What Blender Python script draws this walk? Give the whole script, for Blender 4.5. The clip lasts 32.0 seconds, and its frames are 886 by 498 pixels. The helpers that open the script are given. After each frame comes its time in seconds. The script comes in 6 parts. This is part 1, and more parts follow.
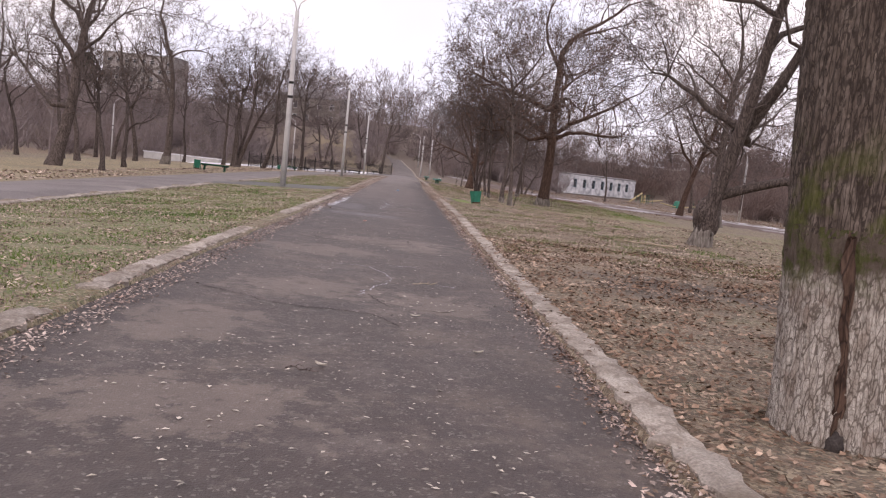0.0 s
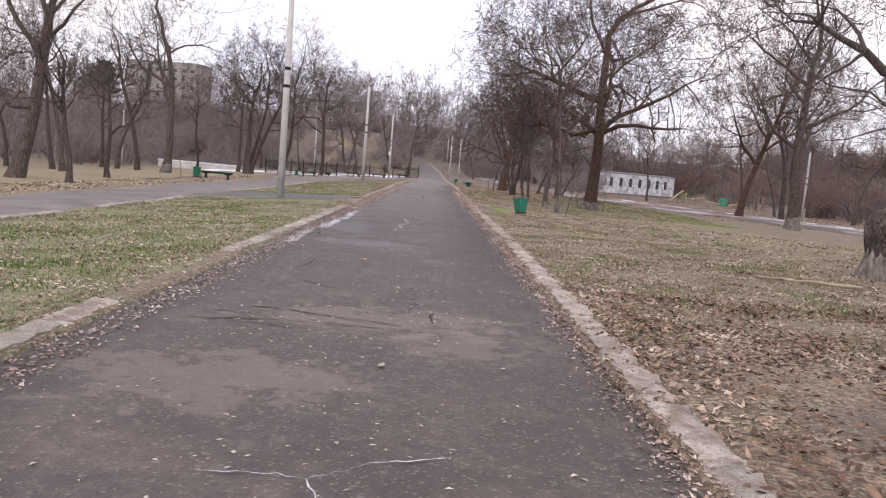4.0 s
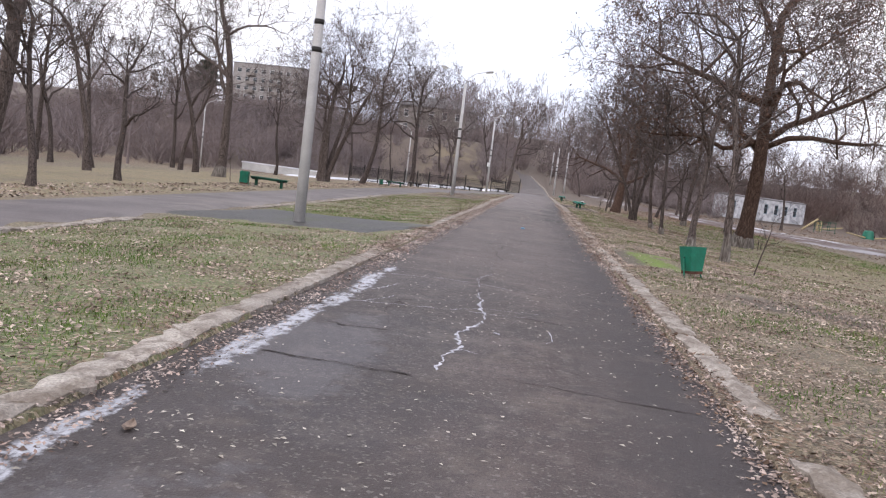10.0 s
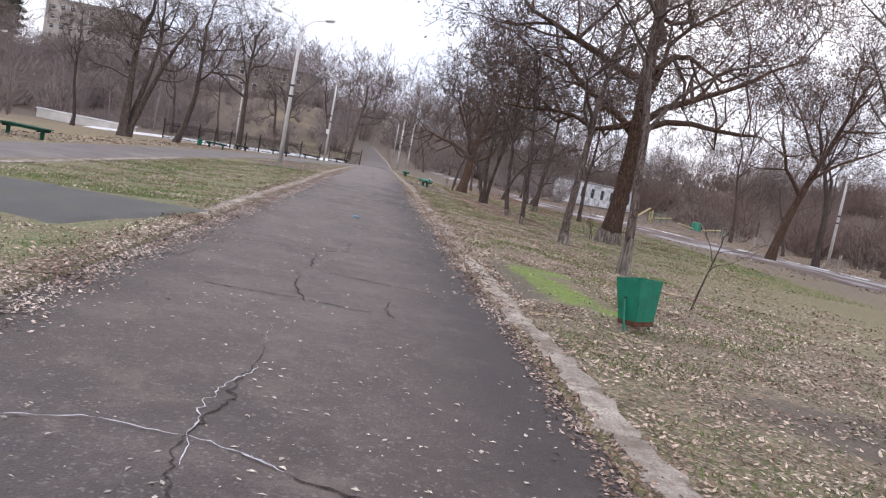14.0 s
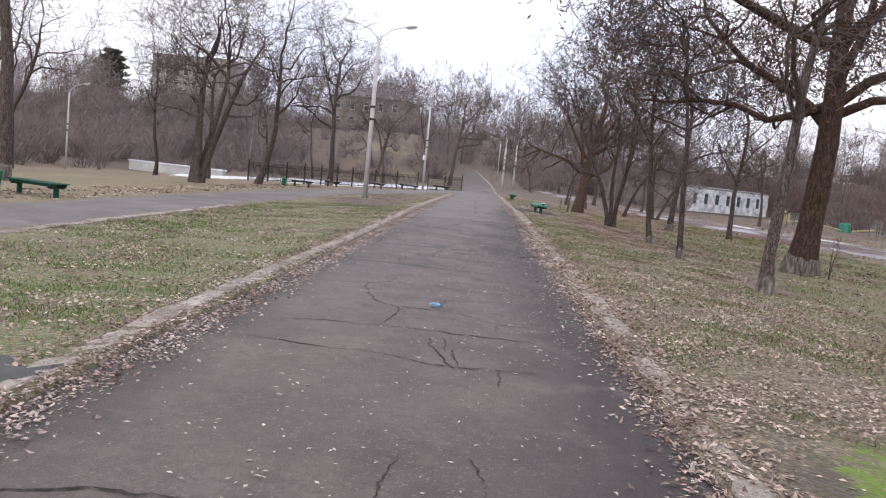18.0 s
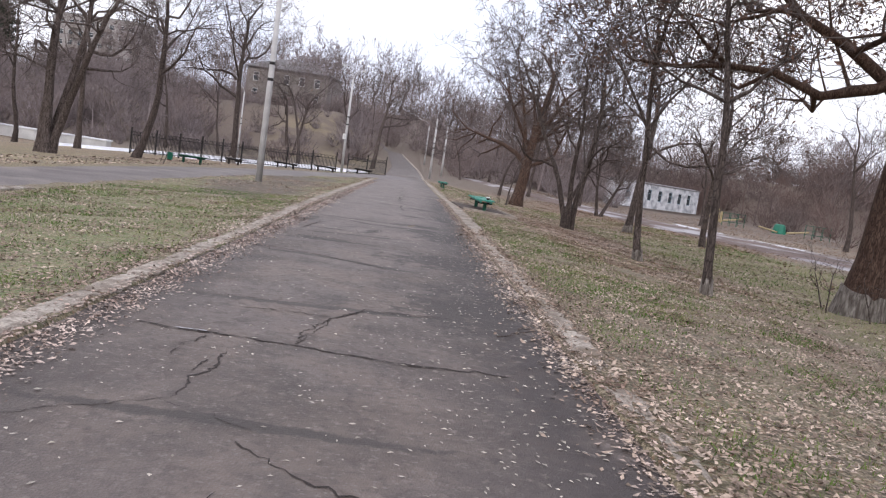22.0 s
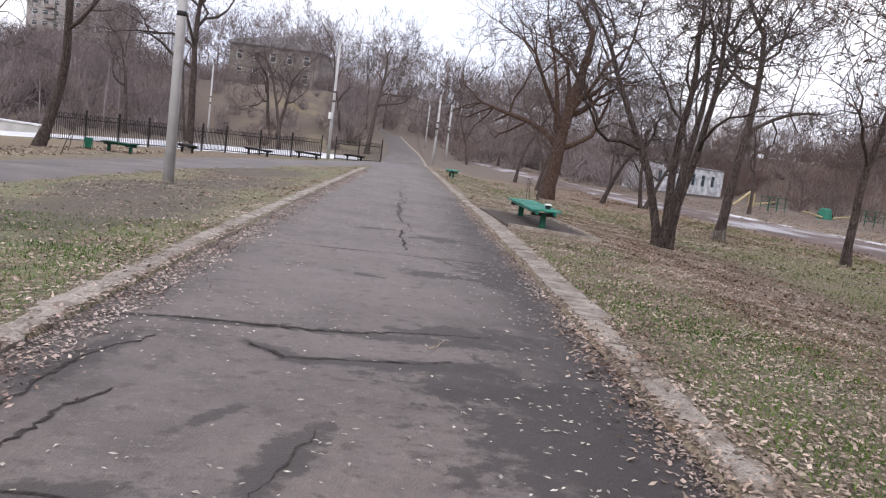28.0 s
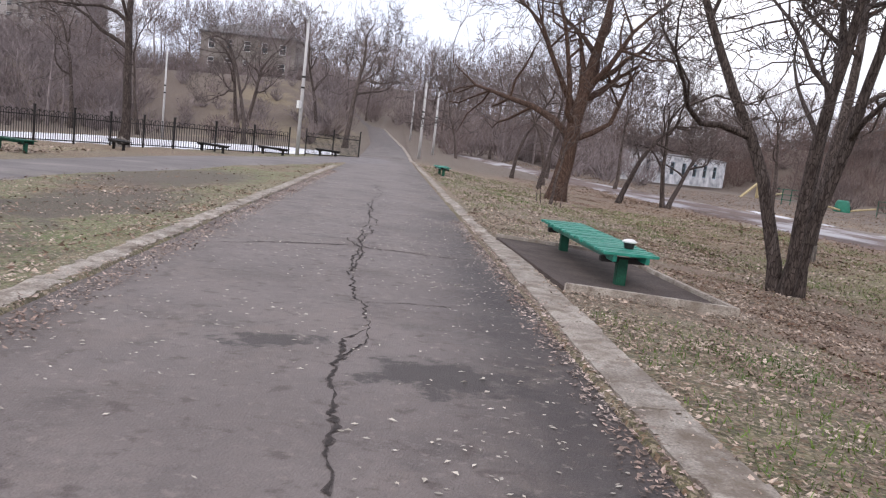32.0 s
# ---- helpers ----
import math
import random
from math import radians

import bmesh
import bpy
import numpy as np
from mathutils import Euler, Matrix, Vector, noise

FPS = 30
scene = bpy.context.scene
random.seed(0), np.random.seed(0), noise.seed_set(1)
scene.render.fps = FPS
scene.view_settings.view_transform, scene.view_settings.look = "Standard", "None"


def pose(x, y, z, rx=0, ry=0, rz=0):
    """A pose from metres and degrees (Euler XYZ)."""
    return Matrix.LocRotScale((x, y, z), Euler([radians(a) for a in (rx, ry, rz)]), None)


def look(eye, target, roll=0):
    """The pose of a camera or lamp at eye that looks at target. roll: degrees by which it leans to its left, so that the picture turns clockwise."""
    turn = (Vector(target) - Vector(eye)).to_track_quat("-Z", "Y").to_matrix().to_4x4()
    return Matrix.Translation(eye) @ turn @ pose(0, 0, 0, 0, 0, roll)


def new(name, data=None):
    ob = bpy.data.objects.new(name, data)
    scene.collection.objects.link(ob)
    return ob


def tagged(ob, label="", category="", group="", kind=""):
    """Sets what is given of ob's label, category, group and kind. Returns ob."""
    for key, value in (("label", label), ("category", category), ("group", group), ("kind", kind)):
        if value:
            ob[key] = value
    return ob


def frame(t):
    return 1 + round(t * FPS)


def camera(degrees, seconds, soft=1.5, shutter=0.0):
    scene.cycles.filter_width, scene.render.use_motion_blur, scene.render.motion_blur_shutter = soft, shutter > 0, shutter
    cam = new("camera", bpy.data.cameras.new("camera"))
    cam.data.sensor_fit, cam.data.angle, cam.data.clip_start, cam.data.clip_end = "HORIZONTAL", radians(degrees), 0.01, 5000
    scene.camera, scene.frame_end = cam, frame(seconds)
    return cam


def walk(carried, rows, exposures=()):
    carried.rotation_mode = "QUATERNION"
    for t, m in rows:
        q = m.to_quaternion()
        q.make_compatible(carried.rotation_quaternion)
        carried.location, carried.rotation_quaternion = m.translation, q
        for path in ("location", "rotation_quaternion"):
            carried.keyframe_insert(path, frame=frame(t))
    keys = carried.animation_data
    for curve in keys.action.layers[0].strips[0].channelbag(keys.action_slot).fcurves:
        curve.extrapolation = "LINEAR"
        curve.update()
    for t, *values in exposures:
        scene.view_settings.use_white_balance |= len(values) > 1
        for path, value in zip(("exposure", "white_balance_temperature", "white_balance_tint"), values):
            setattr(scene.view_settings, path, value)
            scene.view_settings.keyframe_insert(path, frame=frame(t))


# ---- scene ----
cam = camera(59.2, 32.0, soft=1.2)
PATH = [
    (0, (0.000, -0.000, 1.409), (0.111, 1.987, 1.207), 6.08),
    (0.5, (-0.002, 0.879, 1.404), (0.107, 2.864, 1.184), 5.30),
    (1, (-0.016, 1.774, 1.413), (0.056, 3.758, 1.175), 5.38),
    (1.5, (-0.015, 2.669, 1.408), (0.045, 4.652, 1.157), 4.36),
    (2, (-0.039, 3.584, 1.424), (-0.050, 5.568, 1.178), 5.63),
    (2.5, (0.009, 4.484, 1.425), (-0.002, 6.471, 1.196), 4.04),
    (3, (0.036, 5.392, 1.438), (0.003, 7.381, 1.238), 6.46),
    (3.5, (0.067, 6.272, 1.419), (0.102, 8.262, 1.222), 4.65),
    (5.5, (0.080, 9.897, 1.423), (0.048, 11.882, 1.183), 6.75),
    (6, (0.070, 10.842, 1.423), (0.005, 12.826, 1.185), 8.08),
    (6.5, (0.085, 11.815, 1.471), (0.097, 13.802, 1.245), 5.21),
    (7, (0.095, 12.765, 1.473), (0.136, 14.754, 1.263), 7.10),
    (7.5, (0.096, 13.737, 1.495), (0.181, 15.725, 1.298), 6.05),
    (8, (0.081, 14.688, 1.489), (0.165, 16.678, 1.301), 7.74),
    (8.5, (0.051, 15.630, 1.492), (0.093, 17.620, 1.295), 6.85),
    (9, (0.024, 16.553, 1.490), (0.026, 18.541, 1.272), 7.60),
    (9.5, (-0.072, 17.431, 1.524), (-0.174, 19.417, 1.307), 7.83),
    (10, (-0.123, 18.262, 1.521), (-0.341, 20.240, 1.321), 6.92),
    (10.5, (-0.253, 19.116, 1.510), (-0.670, 21.061, 1.307), 8.95),
    (11, (-0.242, 20.173, 1.517), (-0.436, 22.157, 1.363), 7.10),
    (11.5, (-0.227, 21.191, 1.476), (-0.261, 23.188, 1.356), 8.71),
    (12, (-0.180, 22.148, 1.450), (-0.049, 24.140, 1.321), 6.72),
    (12.5, (-0.163, 23.014, 1.447), (0.017, 25.001, 1.306), 8.38),
    (13, (-0.126, 23.830, 1.475), (0.125, 25.807, 1.307), 7.65),
    (13.5, (-0.113, 24.632, 1.465), (0.083, 26.614, 1.276), 10.75),
    (15.5, (-0.053, 28.289, 1.497), (0.122, 30.265, 1.246), 6.54),
    (16, (-0.013, 29.353, 1.510), (0.125, 31.333, 1.262), 3.71),
    (16.5, (0.050, 30.453, 1.522), (0.105, 32.440, 1.298), 5.09),
    (17, (0.091, 31.555, 1.534), (0.112, 33.544, 1.326), 4.37),
    (17.5, (0.076, 32.612, 1.545), (0.057, 34.601, 1.340), 5.89),
    (18, (0.013, 33.658, 1.567), (-0.074, 35.647, 1.372), 5.78),
    (18.5, (-0.059, 34.714, 1.565), (-0.156, 36.700, 1.349), 5.18),
    (19, (-0.149, 35.800, 1.569), (-0.261, 37.783, 1.330), 5.95),
    (19.5, (-0.202, 36.879, 1.545), (-0.221, 38.862, 1.285), 4.71),
    (20, (-0.261, 37.986, 1.550), (-0.269, 39.968, 1.278), 5.44),
    (20.5, (-0.261, 39.091, 1.541), (-0.186, 41.071, 1.274), 4.28),
    (21, (-0.261, 40.184, 1.526), (-0.177, 42.166, 1.273), 7.29),
    (21.5, (-0.209, 41.231, 1.520), (-0.066, 43.213, 1.286), 5.47),
    (22, (-0.140, 42.263, 1.516), (-0.026, 44.249, 1.305), 8.21),
    (22.5, (-0.084, 43.281, 1.509), (0.069, 45.265, 1.313), 7.02),
    (23, (-0.061, 44.269, 1.495), (0.012, 46.257, 1.288), 9.19),
    (23.5, (-0.046, 45.251, 1.477), (0.009, 47.236, 1.242), 7.13),
    (24, (-0.062, 46.231, 1.470), (-0.071, 48.214, 1.207), 8.97),
    (24.5, (-0.089, 47.245, 1.472), (-0.099, 49.225, 1.195), 7.26),
    (25, (-0.129, 48.272, 1.476), (-0.180, 50.253, 1.211), 8.33),
    (25.5, (-0.176, 49.304, 1.480), (-0.205, 51.287, 1.222), 7.85),
    (27.5, (-0.326, 53.486, 1.509), (-0.264, 55.470, 1.262), 8.99),
    (28, (-0.297, 54.492, 1.516), (-0.177, 56.472, 1.261), 7.29),
    (28.5, (-0.267, 55.460, 1.518), (-0.134, 57.440, 1.271), 8.40),
    (29, (-0.188, 56.475, 1.521), (0.051, 58.444, 1.261), 6.08),
    (29.5, (-0.144, 57.472, 1.502), (0.104, 59.439, 1.240), 8.00),
    (30, (-0.062, 58.494, 1.506), (0.253, 60.450, 1.231), 6.91),
    (30.5, (-0.021, 59.479, 1.487), (0.284, 61.437, 1.217), 8.73),
    (31, (-0.011, 60.481, 1.494), (0.290, 62.441, 1.230), 7.52),
    (31.5, (-0.036, 61.475, 1.482), (0.147, 63.448, 1.209), 8.30),
    (32, (-0.022, 62.555, 1.495), (0.132, 64.531, 1.225), 6.59),
]
walk(cam, [(t, look(eye, target, roll)) for t, eye, target, roll in PATH], exposures=[(0, 0.36, 7150, 21), (2.5, 0.54, 7150, 20), (6, 0.54, 6620, 12), (32, 0.56, 6560, 11)])

# ---- light: bright overcast winter sky ----
world = bpy.data.worlds.new("overcast_sky")
scene.world = world
world.use_nodes = True
wn, wl = world.node_tree.nodes, world.node_tree.links
sky = wn.new("ShaderNodeTexSky")
sky.sky_type, sky.sun_disc = "NISHITA", False
sky.sun_elevation, sky.sun_rotation = radians(32), radians(200)
sky.air_density, sky.dust_density = 1.0, 3.0
cloud = wn.new("ShaderNodeTexNoise")
cloud.inputs["Scale"].default_value, cloud.inputs["Detail"].default_value = 2.2, 4.0
ramp = wn.new("ShaderNodeValToRGB")
ramp.color_ramp.elements[0].position, ramp.color_ramp.elements[1].position = 0.35, 0.62
ramp.color_ramp.elements[0].color = (8.4, 9.1, 11.4, 1)
ramp.color_ramp.elements[1].color = (11.4, 11.2, 11.8, 1)
mix = wn.new("ShaderNodeMix")
mix.data_type = "RGBA"
mix.inputs["Factor"].default_value = 0.9
wl.new(wn.new("ShaderNodeTexCoord").outputs["Generated"], cloud.inputs["Vector"])
wl.new(cloud.outputs["Fac"], ramp.inputs["Fac"])
wl.new(sky.outputs["Color"], mix.inputs["A"])
wl.new(ramp.outputs["Color"], mix.inputs["B"])
bg = wn["Background"]
wl.new(mix.outputs["Result"], bg.inputs["Color"])
bg.inputs["Strength"].default_value = 0.09
sun_data = bpy.data.lights.new("sun", "SUN")
sun_data.energy, sun_data.angle, sun_data.color = 0.8, radians(25), (1.0, 0.96, 0.92)
sun = new("sun", sun_data)
sun.matrix_world = look((0, 0, 60), (16, 44, 28))


# ---- materials ----
def mat(name, stops, scale=4.0, rough=0.85, bump=0.3, bscale=40.0, grain=0.25, metal=0.0, stretch=(1, 1, 1), vary=0.0, island=0.0, world_space=False, spec=0.3, detail=6.0):
    """A procedural surface: a coarse noise through a colour ramp, darkened and lightened by a fine grain, with a fine relief."""
    m = bpy.data.materials.new(name)
    m.use_nodes = True
    n, l = m.node_tree.nodes, m.node_tree.links
    b = n["Principled BSDF"]
    if world_space:
        co = n.new("ShaderNodeNewGeometry").outputs["Position"]
    else:
        co = n.new("ShaderNodeTexCoord").outputs["Object"]
    mp = n.new("ShaderNodeMapping")
    mp.inputs["Scale"].default_value = stretch
    l.new(co, mp.inputs["Vector"])
    co = mp.outputs["Vector"]
    a = n.new("ShaderNodeTexNoise")
    a.inputs["Scale"].default_value, a.inputs["Detail"].default_value = scale, detail
    l.new(co, a.inputs["Vector"])
    r = n.new("ShaderNodeValToRGB")
    while len(r.color_ramp.elements) < len(stops):
        r.color_ramp.elements.new(0.5)
    for e, (p, c) in zip(r.color_ramp.elements, stops):
        e.position, e.color = p, (*c, 1)
    l.new(a.outputs["Fac"], r.inputs["Fac"])
    f = n.new("ShaderNodeTexNoise")
    f.inputs["Scale"].default_value, f.inputs["Detail"].default_value = bscale, 4.0
    l.new(co, f.inputs["Vector"])
    mr = n.new("ShaderNodeMapRange")
    mr.inputs["From Min"].default_value, mr.inputs["From Max"].default_value = 0.3, 0.7
    mr.inputs["To Min"].default_value, mr.inputs["To Max"].default_value = 1 - grain, 1 + grain
    l.new(f.outputs["Fac"], mr.inputs["Value"])
    gain = mr.outputs["Result"]
    for kind, amount in (("o", vary), ("i", island)):
        if amount:
            src = n.new("ShaderNodeObjectInfo").outputs["Random"] if kind == "o" else n.new("ShaderNodeNewGeometry").outputs["Random Per Island"]
            q = n.new("ShaderNodeMapRange")
            q.inputs["To Min"].default_value, q.inputs["To Max"].default_value = 1 - amount, 1 + amount
            l.new(src, q.inputs["Value"])
            k = n.new("ShaderNodeMath")
            k.operation = "MULTIPLY"
            l.new(gain, k.inputs[0])
            l.new(q.outputs["Result"], k.inputs[1])
            gain = k.outputs["Value"]
    v = n.new("ShaderNodeVectorMath")
    v.operation = "SCALE"
    l.new(r.outputs["Color"], v.inputs[0])
    l.new(gain, v.inputs["Scale"])
    l.new(v.outputs["Vector"], b.inputs["Base Color"])
    if bump:
        bp = n.new("ShaderNodeBump")
        bp.inputs["Strength"].default_value, bp.inputs["Distance"].default_value = bump, 0.02
        l.new(f.outputs["Fac"], bp.inputs["Height"])
        l.new(bp.outputs["Normal"], b.inputs["Normal"])
    b.inputs["Roughness"].default_value, b.inputs["Metallic"].default_value = rough, metal
    b.inputs["Specular IOR Level"].default_value = spec
    return m


def tint(m, factor_socket_builder, colour):
    """Lay a second colour over a material's base colour, by a mask that factor_socket_builder makes from (nodes, links)."""
    n, l = m.node_tree.nodes, m.node_tree.links
    b = n["Principled BSDF"]
    src = b.inputs["Base Color"].links[0].from_socket
    x = n.new("ShaderNodeMix")
    x.data_type = "RGBA"
    l.new(factor_socket_builder(n, l), x.inputs["Factor"])
    l.new(src, x.inputs["A"])
    if isinstance(colour, tuple):
        x.inputs["B"].default_value = (*colour, 1)
    else:
        l.new(colour(n, l), x.inputs["B"])
    l.new(x.outputs["Result"], b.inputs["Base Color"])


def blotch(scale, low, high, offset=0.0, stretch=(1, 1, 1), strength=1.0):
    """A mask of soft-edged patches in world space."""
    def build(n, l):
        mp = n.new("ShaderNodeMapping")
        mp.inputs["Scale"].default_value, mp.inputs["Location"].default_value = stretch, (offset, offset * 1.7, 0)
        l.new(n.new("ShaderNodeNewGeometry").outputs["Position"], mp.inputs["Vector"])
        a = n.new("ShaderNodeTexNoise")
        a.inputs["Scale"].default_value, a.inputs["Detail"].default_value = scale, 8.0
        a.inputs["Roughness"].default_value = 0.62
        l.new(mp.outputs["Vector"], a.inputs["Vector"])
        q = n.new("ShaderNodeMapRange")
        q.inputs["From Min"].default_value, q.inputs["From Max"].default_value = low, high
        q.inputs["To Max"].default_value = strength
        l.new(a.outputs["Fac"], q.inputs["Value"])
        return q.outputs["Result"]
    return build


def span(axis, low, high, edge=0.6, wobble=0.4):
    """A mask that is one between two world coordinates on an axis (x 0, y 1, z 2), with a ragged rim."""
    def build(n, l):
        g = n.new("ShaderNodeNewGeometry")
        s = n.new("ShaderNodeSeparateXYZ")
        l.new(g.outputs["Position"], s.inputs[0])
        a = n.new("ShaderNodeTexNoise")
        a.inputs["Scale"].default_value, a.inputs["Detail"].default_value = 1.3, 6.0
        l.new(g.outputs["Position"], a.inputs["Vector"])
        w = n.new("ShaderNodeMath")
        w.operation = "MULTIPLY_ADD"
        l.new(a.outputs["Fac"], w.inputs[0])
        w.inputs[1].default_value = wobble * 2
        l.new(s.outputs[axis], w.inputs[2])
        out = []
        for edge_at, sign in ((low + wobble, 1), (high + wobble, -1)):
            q = n.new("ShaderNodeMapRange")
            q.inputs["From Min"].default_value, q.inputs["From Max"].default_value = edge_at - sign * edge / 2, edge_at + sign * edge / 2
            l.new(w.outputs["Value"], q.inputs["Value"])
            out.append(q.outputs["Result"])
        k = n.new("ShaderNodeMath")
        k.operation = "MULTIPLY"
        l.new(out[0], k.inputs[0])
        l.new(out[1], k.inputs[1])
        return k.outputs["Value"]
    return build


def both(one, two, strength=1.0):
    def build(n, l):
        k = n.new("ShaderNodeMath")
        k.operation = "MULTIPLY"
        l.new(one(n, l), k.inputs[0])
        l.new(two(n, l), k.inputs[1])
        j = n.new("ShaderNodeMath")
        j.operation = "MULTIPLY"
        l.new(k.outputs["Value"], j.inputs[0])
        j.inputs[1].default_value = strength
        return j.outputs["Value"]
    return build


# ground cover: tan leaf litter and dry grass, olive turf, bare brown soil
def cells(scale, low, high, strength=1.0, stretch=(1, 1, 1)):
    """A mask of small cells picked at random, for leaves too fine to be modelled."""
    def build(n, l):
        mp = n.new("ShaderNodeMapping")
        mp.inputs["Scale"].default_value = stretch
        l.new(n.new("ShaderNodeNewGeometry").outputs["Position"], mp.inputs["Vector"])
        wob = n.new("ShaderNodeTexNoise")
        wob.inputs["Scale"].default_value = scale * 0.6
        l.new(mp.outputs["Vector"], wob.inputs["Vector"])
        add = n.new("ShaderNodeVectorMath")
        add.operation = "MULTIPLY_ADD"
        l.new(wob.outputs["Color"], add.inputs[0])
        add.inputs[1].default_value = (1.6 / scale,) * 3
        l.new(mp.outputs["Vector"], add.inputs[2])
        v = n.new("ShaderNodeTexVoronoi")
        v.inputs["Scale"].default_value = scale
        l.new(add.outputs["Vector"], v.inputs["Vector"])
        s = n.new("ShaderNodeSeparateColor")
        l.new(v.outputs["Color"], s.inputs[0])
        q = n.new("ShaderNodeMapRange")
        q.inputs["From Min"].default_value, q.inputs["From Max"].default_value = low, high
        q.inputs["To Max"].default_value = strength
        l.new(s.outputs[0], q.inputs["Value"])
        return q.outputs["Result"]
    return build


def veins(scale, width, stretch=(1, 1, 1), strength=1.0):
    """A mask of thin dark lines between plates, in the object's own space."""
    def build(n, l):
        mp = n.new("ShaderNodeMapping")
        mp.inputs["Scale"].default_value = stretch
        l.new(n.new("ShaderNodeTexCoord").outputs["Object"], mp.inputs["Vector"])
        wob = n.new("ShaderNodeTexNoise")
        wob.inputs["Scale"].default_value = scale * 0.7
        l.new(mp.outputs["Vector"], wob.inputs["Vector"])
        add = n.new("ShaderNodeVectorMath")
        add.operation = "MULTIPLY_ADD"
        l.new(wob.outputs["Color"], add.inputs[0])
        add.inputs[1].default_value = (0.9 / scale,) * 3
        l.new(mp.outputs["Vector"], add.inputs[2])
        v = n.new("ShaderNodeTexVoronoi")
        v.feature = "DISTANCE_TO_EDGE"
        v.inputs["Scale"].default_value = scale
        l.new(add.outputs["Vector"], v.inputs["Vector"])
        q = n.new("ShaderNodeMapRange")
        q.inputs["From Min"].default_value, q.inputs["From Max"].default_value = width, width * 0.3
        q.inputs["To Max"].default_value = strength
        l.new(v.outputs["Distance"], q.inputs["Value"])
        return q.outputs["Result"]
    return build


def spot(cx, cy, rx, ry, strength=1.0, ragged=0.9, scale=1.6, turn=0.0):
    """A mask of one ragged blot on the ground."""
    def build(n, l):
        g = n.new("ShaderNodeNewGeometry").outputs["Position"]
        mp = n.new("ShaderNodeMapping")
        mp.vector_type = "TEXTURE"
        mp.inputs["Location"].default_value, mp.inputs["Scale"].default_value = (cx, cy, 0), (rx, ry, 1000)
        mp.inputs["Rotation"].default_value = (0, 0, turn)
        l.new(g, mp.inputs["Vector"])
        d = n.new("ShaderNodeVectorMath")
        d.operation = "LENGTH"
        l.new(mp.outputs["Vector"], d.inputs[0])
        a = n.new("ShaderNodeTexNoise")
        a.inputs["Scale"].default_value, a.inputs["Detail"].default_value, a.inputs["Roughness"].default_value = scale, 9.0, 0.7
        l.new(g, a.inputs["Vector"])
        w = n.new("ShaderNodeMath")
        w.operation = "MULTIPLY_ADD"
        l.new(a.outputs["Fac"], w.inputs[0])
        w.inputs[1].default_value = ragged * 2
        l.new(d.outputs["Value"], w.inputs[2])
        q = n.new("ShaderNodeMapRange")
        q.inputs["From Min"].default_value, q.inputs["From Max"].default_value = 1.15 + ragged, 0.75 + ragged
        q.inputs["To Max"].default_value = strength
        l.new(w.outputs["Value"], q.inputs["Value"])
        return q.outputs["Result"]
    return build


GROUND = mat("turf_and_litter", [(0.3, (0.072, 0.056, 0.043)), (0.5, (0.122, 0.096, 0.074)), (0.7, (0.185, 0.148, 0.115))], scale=3.0, bscale=26, grain=0.5, bump=0.9, world_space=True, spec=0.1)
tint(GROUND, blotch(0.16, 0.47, 0.60, 3.0, strength=0.7), (0.12, 0.124, 0.048))
tint(GROUND, both(span(0, -8.2, -2.9, 1.2, 0.6), blotch(0.5, 0.30, 0.52, 9.0), 0.9), (0.105, 0.155, 0.045))
tint(GROUND, both(span(0, 6.6, 17, 2.0, 1.2), blotch(0.22, 0.26, 0.46, 15.0), 0.9), (0.135, 0.138, 0.042))
for cx, cy, rx, ry in ((6.2, 72.0, 2.6, 6.0), (5.0, 81, 2.0, 5.0), (7.5, 64, 2.0, 4.0), (9.5, 92, 3.0, 9.0), (6.5, 54, 1.6, 4.0), (5.0, 45, 1.5, 4.0), (6.0, 25, 1.5, 4.0)):
    tint(GROUND, spot(cx, cy, rx, ry, 0.75, 1.5, 1.2), (0.145, 0.085, 0.062))
tint(GROUND, both(both(span(0, 1.4, 10, 2.0, 0.8), span(1, -8, 25, 9.0, 2.0)), blotch(0.6, 0.30, 0.52, 21.0), 0.8), (0.125, 0.075, 0.052))
tint(GROUND, both(span(0, -27, -12.5, 3, 1.5), blotch(0.2, 0.30, 0.52, 33.0), 0.9), (0.29, 0.24, 0.12))
tint(GROUND, both(span(0, -40, -12.5, 3, 1.5), blotch(0.5, 0.52, 0.62, 43.0), 0.6), (0.16, 0.17, 0.07))
tint(GROUND, both(span(1, 84, 126, 8.0, 3.0), blotch(0.12, 0.40, 0.58, 5.0), 0.75), (0.17, 0.095, 0.062))
for cx, cy, rx, ry, c in ((-4.6, 88.0, 1.6, 5.0, 0), (-6.5, 74.0, 1.6, 4.0, 0), (-4.2, 94.0, 1.3, 3.0, 1), (-5.6, 80.0, 1.8, 3.0, 1), (4.6, 66.0, 1.5, 4.0, 1), (3.2, 60.0, 0.8, 3.0, 0), (3.0, 56.0, 0.9, 2.0, 0), (6.6, 69.0, 1.6, 3.0, 1)):
    tint(GROUND, spot(cx, cy, rx, ry, 0.85, 1.8, 0.9), ((0.10, 0.135, 0.042), (0.145, 0.08, 0.06))[c])
tint(GROUND, both(span(1, 126, 900, 10.0, 4.0), blotch(0.09, 0.15, 0.4, 7.0), 0.95), (0.088, 0.066, 0.057))
tint(GROUND, both(span(1, 128, 165, 10.0, 4.0), both(span(0, -24, -4, 4.0, 2.0), blotch(0.09, 0.40, 0.52, 17.0)), 0.8), (0.17, 0.14, 0.085))
